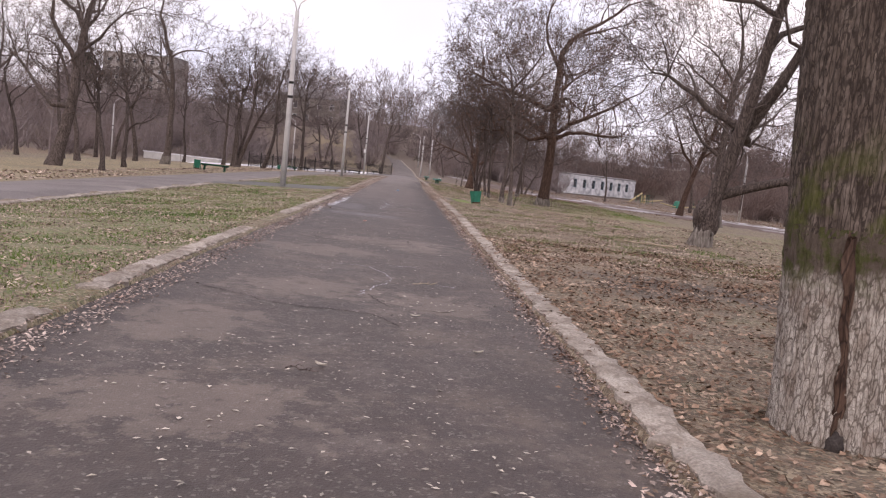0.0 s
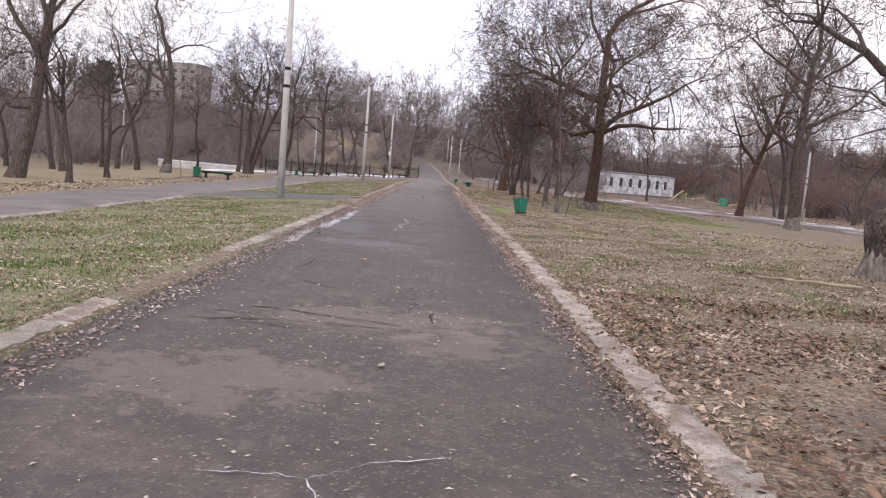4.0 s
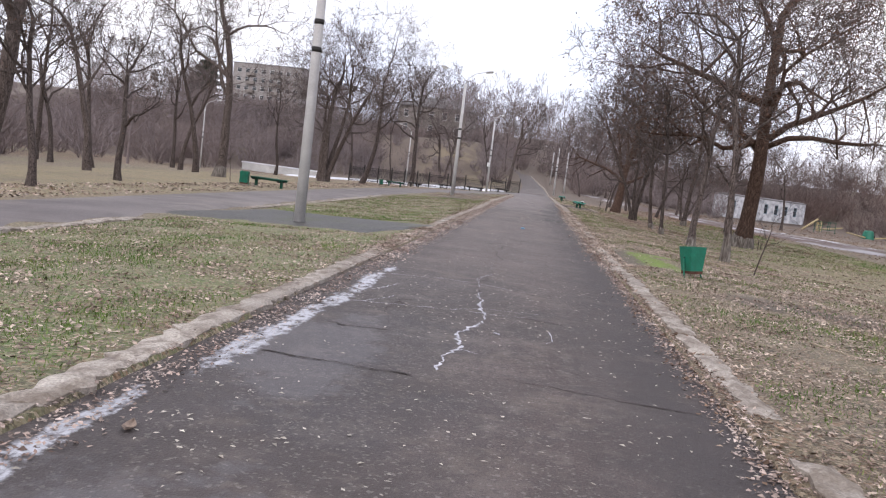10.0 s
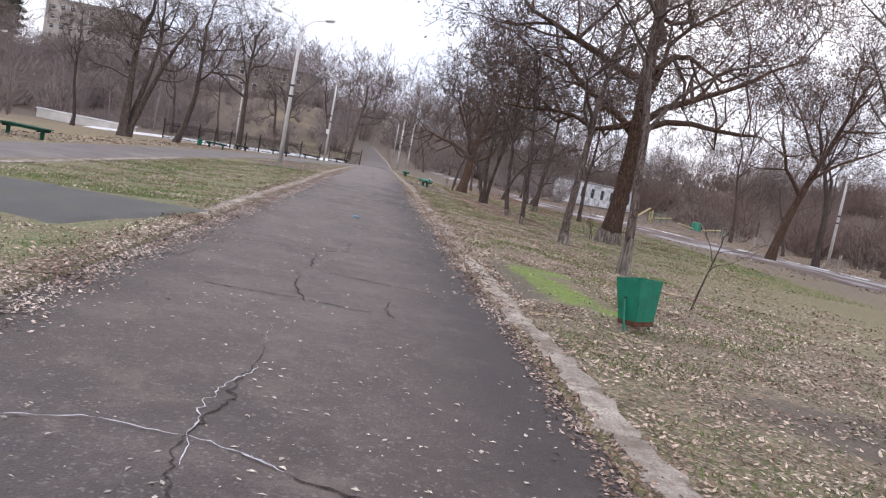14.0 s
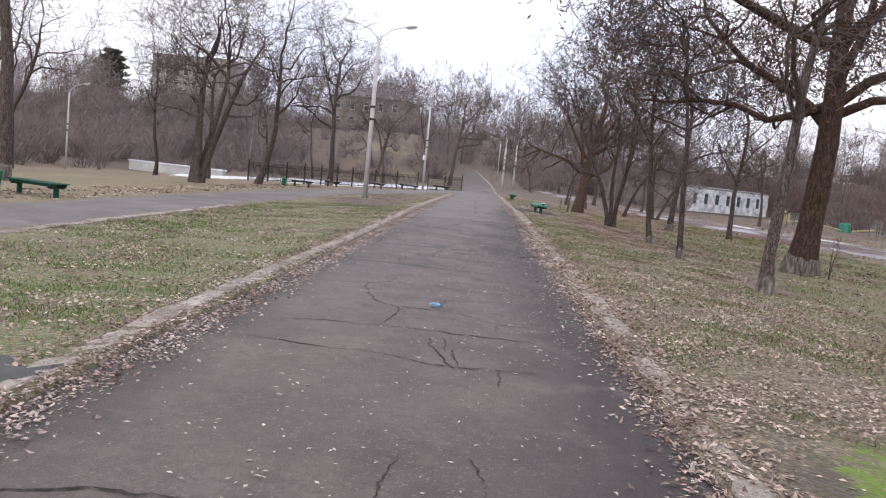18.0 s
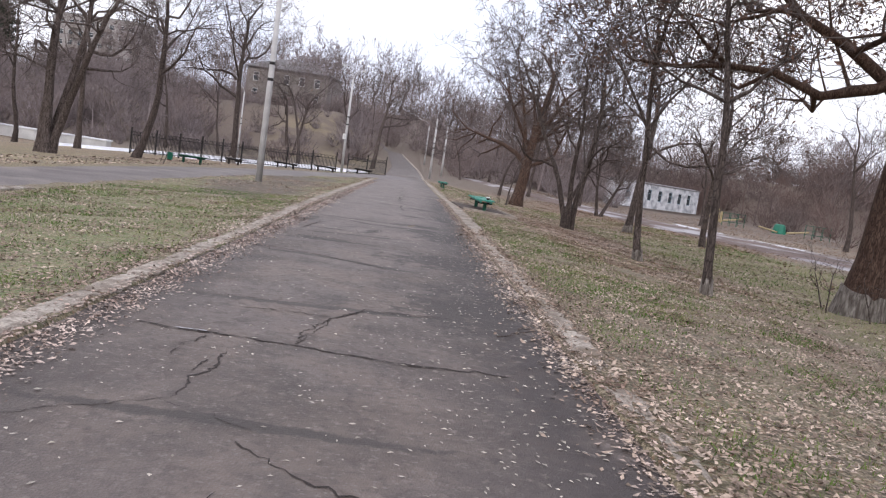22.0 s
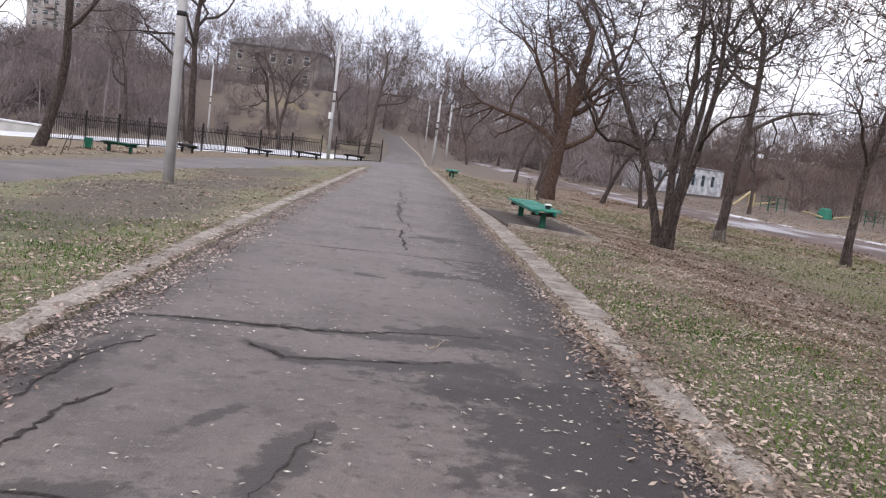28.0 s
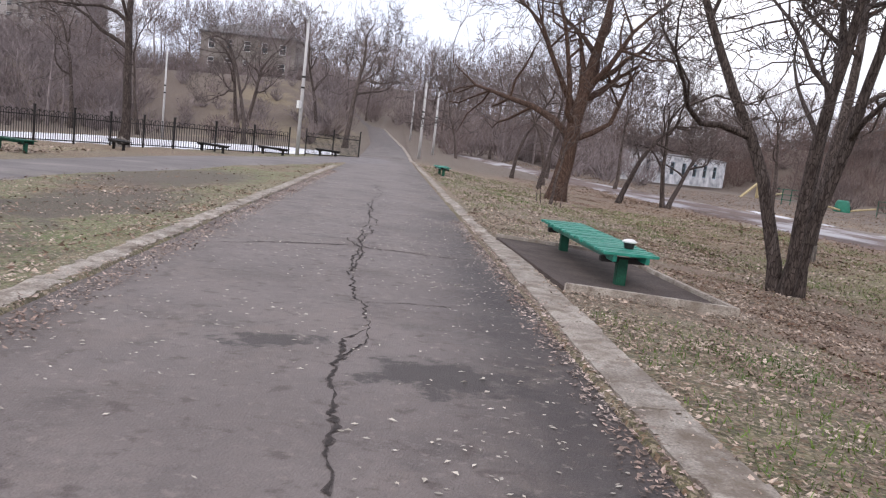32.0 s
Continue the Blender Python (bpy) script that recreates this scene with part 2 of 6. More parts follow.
tint(GROUND, both(both(span(0, 8.5, 18, 2.0, 1.0), span(1, 48, 98, 8, 3)), blotch(0.3, 0.28, 0.46, 25.0), 0.85), (0.15, 0.155, 0.036))
tint(GROUND, both(both(span(0, 19, 90, 4.0, 2.0), span(1, 70, 210, 14, 3)), blotch(0.25, 0.28, 0.5, 35.0), 0.85), (0.105, 0.078, 0.07))
tint(GROUND, both(span(0, 1.6, 8.0, 1.5, 0.6), blotch(4.0, 0.40, 0.58, 2.0), 0.7), (0.075, 0.062, 0.045))
tint(GROUND, blotch(1.8, 0.52, 0.66, 42.0, strength=0.45), (0.21, 0.165, 0.12))
tint(GROUND, blotch(3.1, 0.56, 0.68, 52.0, strength=0.5), (0.07, 0.065, 0.032))
tint(GROUND, both(span(0, -8.2, -2.9, 1.0, 0.5), blotch(0.9, 0.45, 0.56, 131.0), 0.8), (0.075, 0.128, 0.028))
tint(GROUND, both(span(0, 2.2, 9.0, 1.5, 0.8), blotch(0.8, 0.52, 0.62, 141.0), 0.5), (0.085, 0.1, 0.038))
tint(GROUND, cells(9, 0.70, 0.80, 0.4), (0.26, 0.21, 0.14))
tint(GROUND, cells(34, 0.62, 0.75, 0.75), (0.32, 0.26, 0.185))
tint(GROUND, cells(27, 0.80, 0.88, 0.7), (0.20, 0.115, 0.075))
tint(GROUND, cells(48, 0.70, 0.80, 0.75), (0.05, 0.04, 0.03))
for cx, cy, rx, ry in ((4.2, 11.2, 1.6, 1.2), (5.6, 10.2, 1.0, 0.8), (4.1, 31.0, 1.1, 0.7), (5.3, 30.2, 1.0, 0.5), (2.15, 36.6, 0.4, 2.0), (-5.0, 68.0, 1.6, 5.0), (-5.6, 84.0, 1.9, 5.0), (-4.8, 76, 1.4, 3.0), (-6.4, 72.0, 1.2, 3.0), (5.4, 49.0, 0.8, 0.6)):
    tint(GROUND, spot(cx, cy, rx, ry, 0.85), (0.072, 0.056, 0.05))
for cx, cy, rx, ry in ((2.55, 37.9, 0.28, 0.6), (2.75, 37.0, 0.36, 0.9), (2.8, 36.0, 0.4, 0.7), (3.1, 38.6, 0.5, 0.5), (3.2, 35.2, 0.3, 0.3)):
    tint(GROUND, spot(cx, cy, rx, ry, 0.95, 1.9, 5.0), (0.12, 0.21, 0.012))
tint(GROUND, both(spot(2.85, 36.9, 0.8, 2.4, 1.0, 1.2, 3.0), blotch(13, 0.46, 0.60, 7.0), 0.75), (0.085, 0.09, 0.03))
tint(GROUND, both(span(1, 123, 900, 8.0, 3.0), blotch(0.3, 0.2, 0.42, 73.0), 0.85), (0.098, 0.072, 0.062))
tint(GROUND, both(both(span(0, -20, -5, 3.0, 1.5), span(1, 130, 175, 10.0, 3.0)), blotch(0.10, 0.46, 0.54, 27.0), 0.8), (0.19, 0.15, 0.095))
tint(GROUND, both(both(span(0, 6.5, 24, 3.0, 1.2), span(1, 82, 126, 8, 3)), blotch(0.35, 0.34, 0.56, 83.0), 0.7), (0.175, 0.105, 0.08))
tint(GROUND, both(both(span(0, 4.2, 10, 1.5, 0.8), span(1, 58, 84, 6, 2)), blotch(0.7, 0.40, 0.58, 91.0), 0.6), (0.15, 0.092, 0.072))
GROUND.node_tree.nodes["Principled BSDF"].inputs["Sheen Weight"].default_value = 0.17
GROUND.node_tree.nodes["Principled BSDF"].inputs["Sheen Tint"].default_value = (0.9, 0.85, 0.75, 1)
ASPHALT = mat("worn_asphalt", [(0.3, (0.061, 0.046, 0.043)), (0.52, (0.093, 0.070, 0.065)), (0.72, (0.132, 0.102, 0.094))], scale=1.3, bscale=70, grain=0.6, bump=0.6, rough=0.66, world_space=True, spec=0.42, detail=9)
tint(ASPHALT, both(span(1, -20, 19, 8, 2), blotch(0.6, 0.2, 0.5, 14.0), 0.6), (0.068, 0.056, 0.053))
tint(ASPHALT, both(span(1, -20, 16, 8, 2), blotch(1.1, 0.48, 0.66, 4.0), 0.5), (0.165, 0.128, 0.105))
tint(ASPHALT, both(span(1, 46, 140, 24, 1), blotch(0.35, 0.1, 0.45, 8.0), 0.74), (0.20, 0.173, 0.162))
tint(ASPHALT, both(span(0, -2.5, -0.4, 0.9, 0.5), span(1, 18, 30, 4, 1), 0.6), (0.052, 0.05, 0.056))
tint(ASPHALT, blotch(1.7, 0.52, 0.66, 61.0, strength=0.5), (0.175, 0.148, 0.136))
tint(ASPHALT, both(span(1, 38, 90, 8, 2), blotch(0.8, 0.46, 0.58, 81.0), 0.75), (0.178, 0.140, 0.120))
tint(ASPHALT, blotch(2.6, 0.50, 0.64, 71.0, strength=0.6), (0.062, 0.052, 0.05))
tint(ASPHALT, blotch(0.55, 0.47, 0.58, 111.0, strength=0.65), (0.068, 0.053, 0.049))
tint(ASPHALT, blotch(1.2, 0.54, 0.66, 121.0, strength=0.55), (0.158, 0.126, 0.108))
tint(ASPHALT, blotch(0.9, 0.54, 0.63, 17.0, strength=0.6), (0.052, 0.043, 0.042))
tint(ASPHALT, blotch(7.0, 0.54, 0.66, 3.0, strength=0.5), (0.155, 0.128, 0.115))
tint(ASPHALT, cells(60, 0.90, 0.95, 0.6), (0.22, 0.20, 0.185))
tint(ASPHALT, cells(34, 0.93, 0.98, 0.3), (0.04, 0.034, 0.032))
tint(ASPHALT, blotch(11, 0.52, 0.64, 93.0, strength=0.55), (0.052, 0.042, 0.039))
tint(ASPHALT, blotch(22, 0.60, 0.70, 13.0, strength=0.5), (0.05, 0.043, 0.04))
tint(ASPHALT, both(span(1, 30, 47, 5, 1), blotch(0.6, 0.25, 0.5, 28.0), 0.35), (0.165, 0.138, 0.128))
tint(ASPHALT, both(both(span(0, 0.6, 1.7, 0.8, 0.4), span(1, 16, 76, 8, 1)), blotch(1.5, 0.28, 0.46, 151.0), 0.8), (0.044, 0.036, 0.037))
tint(ASPHALT, both(span(0, -2.7, -2.0, 0.5, 0.4), span(1, 2, 66, 8, 1), 0.6), (0.05, 0.041, 0.041))
tint(ASPHALT, both(span(1, 57, 118, 8, 2), both(span(0, -2.3, 0.75, 0.9, 0.35), blotch(0.9, 0.25, 0.5, 161.0)), 0.6), (0.2, 0.17, 0.162))
tint(ASPHALT, both(span(1, 44, 84, 8, 1), blotch(5.5, 0.56, 0.65, 201.0), 0.7), (0.085, 0.065, 0.059))
tint(ASPHALT, both(span(1, 44, 84, 8, 1), blotch(10, 0.58, 0.68, 211.0), 0.6), (0.26, 0.22, 0.2))
# damp stains
for cx, cy, rx, ry in ((0.85, 58.7, 0.7, 1.2), (0.35, 59.5, 0.6, 0.4), (0.5, 60.8, 0.6, 0.3), (0.45, 67.4, 0.5, 0.35), (0.15, 63.7, 0.35, 0.22), (1.0, 64.2, 0.4, 1.0), (-0.7, 67.9, 0.3, 0.2), (0.5, 54.4, 0.8, 0.8), (-1.5, 55.6, 0.4, 0.25), (0.6, 50.5, 0.6, 1.0), (-0.55, 63.2, 0.16, 0.12)):
    tint(ASPHALT, spot(cx, cy, rx, ry, 0.8, 2.6, 3.4), (0.048, 0.04, 0.039))
for xa, ya, xb, yb, w in ((-2.11, 53.42, -1.0, 53.3, 0.09), (-1.0, 53.3, 0.2, 52.85, 0.11), (-2.1, 55.33, -0.42, 55.55, 0.1), (-1.95, 56.47, 0.0, 57.2, 0.09), (-2.27, 60.29, -0.9, 60.47, 0.09), (-0.9, 60.45, 0.5, 60.5, 0.13), (-1.3, 59.98, -0.8, 59.58, 0.1), (-0.9, 59.6, 0.6, 59.9, 0.13), (-2.2, 58.42, -2.0, 59.82, 0.12), (-0.56, 58.45, -0.82, 57.5, 0.13), (-1.22, 58.26, -1.03, 58.66, 0.06), (-1.9, 57.4, -1.2, 57.47, 0.12), (-2.0, 49.6, 0.5, 49.9, 0.08), (-2.1, 46.4, 0.2, 46.3, 0.07)):
    tint(ASPHALT, spot((xa + xb) / 2, (ya + yb) / 2, math.hypot(xb - xa, yb - ya) * 0.56, w, 0.8, 1.7, 6.0, math.atan2(yb - ya, xb - xa)), (0.055, 0.047, 0.045))
# pale dried stains
for cx, cy, rx, ry in ((-1.2, 4.2, 1.0, 0.6), (-0.9, 8.4, 1.0, 0.6), (-1.6, 6.2, 0.6, 0.8), (-0.2, 14.2, 1.3, 0.6), (-1.2, 12.0, 1.0, 0.7), (0.4, 13.4, 0.5, 0.6), (0.5, 8.0, 0.6, 0.7)):
    tint(ASPHALT, spot(cx, cy, rx * 0.85, ry * 0.85, 0.45, 3.0, 3.2), (0.215, 0.175, 0.15))
for cx, cy, rx, ry in ((-1.3, 21.0, 0.8, 0.6), (-0.6, 20.8, 0.6, 0.5), (-1.7, 20.8, 0.25, 0.12), (-1.7, 24.2, 0.5, 1.4)):
    tint(ASPHALT, spot(cx, cy, rx, ry, 0.35, 1.6, 2.4), (0.17, 0.165, 0.18))
# broken salt crust along the kerb
for cx, cy, rx, ry in ((-2.3, 20.9, 0.08, 0.7), (-2.32, 22.0, 0.07, 0.6), (-2.2, 24.2, 0.11, 0.9), (-2.17, 25.4, 0.09, 0.6), (-2.1, 26.5, 0.1, 0.4), (-2.08, 27.6, 0.09, 0.5), (-2.14, 28.4, 0.1, 0.5), (-2.08, 29.4, 0.07, 0.3)):
    tint(ASPHALT, both(spot(cx, cy, rx * 1.15, ry * 1.1, 0.9, 1.5, 6.0), blotch(7.0, 0.38, 0.54, 3.0, (1.6, 0.7, 1))), (0.54, 0.55, 0.60))
ROAD = mat("old_road_asphalt", [(0.3, (0.105, 0.088, 0.088)), (0.7, (0.175, 0.150, 0.146))], scale=0.5, bscale=60, grain=0.3, world_space=True, rough=0.6, spec=0.5)
tint(ROAD, blotch(0.7, 0.52, 0.64, 12.0, strength=0.5), (0.075, 0.064, 0.064))
tint(ROAD, blotch(0.35, 0.55, 0.66, 22.0, strength=0.6), (0.25, 0.215, 0.19))
ROAD_RED = mat("leaf_strewn_road", [(0.3, (0.10, 0.072, 0.066)), (0.7, (0.17, 0.12, 0.105))], scale=0.5, bscale=60, grain=0.3, world_space=True)
tint(ROAD_RED, blotch(0.28, 0.47, 0.60, 2.0, (1, 0.4, 1), 0.85), (0.44, 0.43, 0.45))
WET = mat("damp_dark_asphalt", [(0.3, (0.035, 0.036, 0.037)), (0.7, (0.07, 0.068, 0.064))], scale=0.8, bscale=90, grain=0.3, rough=0.5, world_space=True)
tint(WET, blotch(0.6, 0.52, 0.62, 2.0, strength=0.6), (0.06, 0.072, 0.03))
CONCRETE = mat("weathered_concrete", [(0.3, (0.25, 0.215, 0.185)), (0.55, (0.37, 0.33, 0.29)), (0.75, (0.47, 0.43, 0.385))], scale=3.5, bscale=55, grain=0.3, bump=0.7, vary=0.14, world_space=True)
tint(CONCRETE, blotch(6.0, 0.50, 0.60, 16.0, strength=0.6), (0.16, 0.125, 0.10))
tint(CONCRETE, blotch(1.6, 0.55, 0.66, 6.0, strength=0.65), (0.15, 0.115, 0.085))
SALT = mat("white_salt_crust", [(0.3, (0.36, 0.36, 0.40)), (0.7, (0.66, 0.66, 0.70))], scale=9, bscale=60, grain=0.3, world_space=True)
CRACK = mat("crack_filled_with_dirt", [(0.3, (0.032, 0.026, 0.025)), (0.7, (0.06, 0.05, 0.047))], scale=8, bscale=80, grain=0.4, world_space=True)
STAIN = mat("damp_dirt_in_asphalt", [(0.3, (0.07, 0.057, 0.055)), (0.7, (0.105, 0.088, 0.083))], scale=5, bscale=70, grain=0.5, bump=0.6, world_space=True)
SOIL = mat("bare_damp_soil", [(0.3, (0.06, 0.046, 0.042)), (0.7, (0.105, 0.082, 0.074))], scale=2.5, bscale=45, grain=0.4, bump=0.7, world_space=True)
SLUSH = mat("trodden_patchy_snow", [(0.3, (0.42, 0.42, 0.45)), (0.7, (0.66, 0.66, 0.69))], scale=0.8, bscale=20, grain=0.2, rough=0.6, world_space=True)
tint(SLUSH, blotch(0.5, 0.42, 0.54, 31.0, strength=0.95), (0.15, 0.115, 0.09))
ICE = mat("frosted_ice", [(0.3, (0.55, 0.56, 0.62)), (0.7, (0.80, 0.81, 0.84))], scale=0.8, bscale=20, grain=0.15, rough=0.5, world_space=True)
BARK = mat("grey_brown_bark", [(0.25, (0.05, 0.039, 0.036)), (0.5, (0.108, 0.086, 0.079)), (0.75, (0.17, 0.142, 0.132))], scale=5, bscale=14, grain=0.4, bump=1.0, stretch=(3, 3, 0.6), vary=0.22, spec=0.15)
BARK_RED = mat("reddish_brown_bark", [(0.25, (0.045, 0.026, 0.02)), (0.5, (0.095, 0.06, 0.046)), (0.75, (0.14, 0.10, 0.082))], scale=5, bscale=14, grain=0.4, bump=1.0, stretch=(3, 3, 0.6), vary=0.2, spec=0.15)
TWIG = mat("bare_twigs", [(0.3, (0.095, 0.078, 0.074)), (0.7, (0.165, 0.138, 0.13))], scale=2, bscale=9, grain=0.2, bump=0, vary=0.15, island=0.25, spec=0.1)
# distant twigs: the base colour is lightened and greyed to stand for haze
HAZETWIG = mat("far_twigs_greyed_for_haze", [(0.3, (0.165, 0.139, 0.141)), (0.7, (0.262, 0.224, 0.226))], scale=0.3, bscale=2, grain=0.2, bump=0, island=0.3, spec=0.05, world_space=True)
tint(HAZETWIG, blotch(0.05, 0.45, 0.6, 2.0, strength=0.4), (0.20, 0.145, 0.125))
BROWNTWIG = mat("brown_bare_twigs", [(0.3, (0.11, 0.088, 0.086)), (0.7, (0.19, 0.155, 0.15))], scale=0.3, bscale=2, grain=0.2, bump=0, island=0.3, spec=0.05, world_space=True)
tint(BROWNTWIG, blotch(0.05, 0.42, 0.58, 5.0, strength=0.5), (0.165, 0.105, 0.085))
LEAF_TREE = mat("withered_brown_leaves", [(0.3, (0.085, 0.050, 0.040)), (0.7, (0.175, 0.105, 0.078))], scale=2, bscale=30, grain=0.3, bump=0, island=0.4)
LITTER = mat("fallen_dry_leaves", [(0.32, (0.19, 0.135, 0.108)), (0.47, (0.315, 0.245, 0.2)), (0.68, (0.475, 0.395, 0.335))], scale=1.2, bscale=50, grain=0.25, bump=0, island=0.62, world_space=True, spec=0.15)
LITTER_RED = mat("fallen_brown_leaves", [(0.3, (0.12, 0.07, 0.05)), (0.5, (0.21, 0.14, 0.10)), (0.68, (0.42, 0.33, 0.26))], scale=1.2, bscale=50, grain=0.25, bump=0, island=0.62, world_space=True, spec=0.15)
LITTER_PINK = mat("pale_leaf_crumbs", [(0.3, (0.22, 0.155, 0.13)), (0.5, (0.36, 0.285, 0.25)), (0.7, (0.50, 0.43, 0.39))], scale=1.2, bscale=50, grain=0.25, bump=0, island=0.62, world_space=True, spec=0.15)
LITTER_PALE = mat("pale_leaflets", [(0.3, (0.38, 0.34, 0.29)), (0.7, (0.58, 0.54, 0.48))], scale=3, bscale=50, grain=0.2, bump=0, island=0.4, world_space=True)
BLADE = mat("thin_winter_grass", [(0.3, (0.07, 0.14, 0.03)), (0.54, (0.13, 0.195, 0.05)), (0.74, (0.25, 0.24, 0.11))], scale=0.5, bscale=30, grain=0.2, bump=0, island=0.4, world_space=True, spec=0.15)
LIME = mat("flaking_whitewash", [(0.35, (0.17, 0.145, 0.125)), (0.5, (0.33, 0.30, 0.27)), (0.7, (0.46, 0.43, 0.395))], scale=7, bscale=30, grain=0.18, bump=0.8, stretch=(3, 3, 0.5))
tint(LIME, veins(22, 0.09, (2.0, 2.0, 0.45), 0.6), (0.10, 0.075, 0.06))
tint(LIME, blotch(3.0, 0.60, 0.68, 2.0, strength=0.5), (0.17, 0.12, 0.095))
LIME_OLD = mat("weathered_whitewash", [(0.35, (0.085, 0.07, 0.06)), (0.52, (0.17, 0.15, 0.135)), (0.7, (0.30, 0.275, 0.25))], scale=6, bscale=30, grain=0.25, bump=0.8, stretch=(3, 3, 0.5))
OLDBARK = mat("deeply_furrowed_bark", [(0.25, (0.062, 0.047, 0.04)), (0.5, (0.115, 0.091, 0.078)), (0.75, (0.175, 0.145, 0.126))], scale=6, bscale=22, grain=0.45, bump=1.0, stretch=(2.5, 2.5, 0.7), spec=0.15)
tint(OLDBARK, veins(15, 0.13, (2.6, 2.6, 0.24), 0.8), (0.032, 0.024, 0.021))
tint(OLDBARK, both(span(2, 0.9, 1.75, 0.5, 0.3), blotch(3.4, 0.50, 0.62, 4.0), 0.8), (0.07, 0.078, 0.02))
LIMED_BARK = mat("whitewashed_furrowed_bark", [(0.3, (0.27, 0.235, 0.205)), (0.5, (0.40, 0.365, 0.33)), (0.7, (0.50, 0.47, 0.43))], scale=7, bscale=26, grain=0.22, bump=1.0, stretch=(2.5, 2.5, 0.7), spec=0.15)
tint(LIMED_BARK, blotch(5.0, 0.56, 0.66, 2.0, (1, 1, 0.6), 0.7), (0.20, 0.145, 0.115))
tint(LIMED_BARK, veins(14, 0.10, (2.4, 2.4, 0.5), 0.75), (0.075, 0.056, 0.046))
tint(LIMED_BARK, veins(30, 0.08, (2.0, 2.0, 0.8), 0.5), (0.12, 0.09, 0.075))
tint(LIMED_BARK, span(2, 1.06, 4.0, 0.10, 0.22), (0.095, 0.075, 0.062))
tint(LIMED_BARK, both(span(2, 1.02, 4.0, 0.2, 0.3), blotch(9.0, 0.46, 0.56, 8.0), 0.8), (0.06, 0.068, 0.02))
tint(BARK, veins(10, 0.09, (2.2, 2.2, 0.5), 0.8), (0.022, 0.017, 0.015))
tint(BARK_RED, veins(10, 0.09, (2.2, 2.2, 0.5), 0.8), (0.026, 0.016, 0.013))
POLE = mat("grey_concrete_pole", [(0.3, (0.42, 0.41, 0.415)), (0.7, (0.56, 0.55, 0.555))], scale=2, bscale=50, grain=0.12, bump=0.3)
DARKMETAL = mat("dark_steel", [(0.3, (0.013, 0.012, 0.012)), (0.7, (0.03, 0.027, 0.026))], scale=6, bscale=60, grain=0.2, bump=0.2, rough=0.6)
GREEN = mat("glossy_green_paint", [(0.3, (0.003, 0.115, 0.07)), (0.65, (0.005, 0.17, 0.108)), (0.85, (0.02, 0.22, 0.15))], scale=5, bscale=40, grain=0.12, bump=0.25, rough=0.45, spec=0.5)
TEAL = mat("worn_sea_green_paint", [(0.3, (0.012, 0.185, 0.135)), (0.6, (0.025, 0.26, 0.195)), (0.85, (0.07, 0.33, 0.26))], scale=7, bscale=45, grain=0.2, bump=0.3, rough=0.42, spec=0.5, vary=0.12)
GREEN_DK = mat("chipped_green_paint", [(0.3, (0.010, 0.065, 0.04)), (0.6, (0.014, 0.10, 0.062)), (0.8, (0.05, 0.06, 0.045))], scale=6, bscale=50, grain=0.25, bump=0.4, rough=0.6)
RUST = mat("rusty_steel", [(0.3, (0.05, 0.018, 0.012)), (0.7, (0.13, 0.06, 0.04))], scale=8, bscale=60, grain=0.35, bump=0.5)
WHITEPL = mat("flaking_white_plaster", [(0.35, (0.28, 0.29, 0.32)), (0.52, (0.52, 0.53, 0.56)), (0.68, (0.68, 0.68, 0.71))], scale=0.9, bscale=14, grain=0.15, bump=0.3)
WALLGREY = mat("pale_concrete_parapet", [(0.3, (0.40, 0.40, 0.41)), (0.7, (0.58, 0.58, 0.58))], scale=0.8, bscale=20, grain=0.15, bump=0.3)
PANE = mat("dark_window_glass", [(0.3, (0.025, 0.03, 0.036)), (0.7, (0.06, 0.07, 0.08))], scale=2, bscale=20, grain=0.2, bump=0, rough=0.25, spec=0.5)
BLUEFRAME = mat("faded_blue_window_paint", [(0.3, (0.11, 0.17, 0.22)), (0.7, (0.22, 0.30, 0.36))], scale=4, bscale=30, grain=0.2)
ROOF = mat("grey_sheet_roof", [(0.3, (0.12, 0.115, 0.12)), (0.7, (0.22, 0.21, 0.215))], scale=0.6, bscale=10, grain=0.2, bump=0.2)
OLDWALL = mat("stained_beige_plaster", [(0.3, (0.17, 0.15, 0.14)), (0.7, (0.30, 0.27, 0.25))], scale=0.4, bscale=6, grain=0.2, bump=0.2)
APTWALL = mat("grey_beige_panel_wall", [(0.3, (0.26, 0.24, 0.235)), (0.7, (0.36, 0.335, 0.325))], scale=0.3, bscale=5, grain=0.15, bump=0.2)
YELLOW = mat("pale_yellow_timber", [(0.3, (0.32, 0.25, 0.13)), (0.7, (0.50, 0.42, 0.26))], scale=3, bscale=30, grain=0.2)
WHITECUP = mat("white_plastic", [(0.3, (0.70, 0.70, 0.70)), (0.7, (0.82, 0.82, 0.82))], scale=6, bscale=40, grain=0.05, bump=0.1, rough=0.4)
BLACKCUP = mat("black_plastic", [(0.3, (0.012, 0.012, 0.013)), (0.7, (0.03, 0.03, 0.03))], scale=6, bscale=40, grain=0.1, bump=0.1, rough=0.4)
ORANGE = mat("pale_pink_leaf", [(0.3, (0.58, 0.32, 0.25)), (0.7, (0.74, 0.52, 0.45))], scale=30, bscale=60, grain=0.2)
BLUEBAG = mat("torn_blue_wrapper", [(0.3, (0.10, 0.24, 0.40)), (0.7, (0.32, 0.48, 0.60))], scale=30, bscale=60, grain=0.3, rough=0.4)
LAMPGLASS = mat("white_lamp_lens", [(0.3, (0.70, 0.70, 0.70)), (0.7, (0.82, 0.82, 0.82))], scale=6, bscale=40, grain=0.05, bump=0.1, rough=0.3)
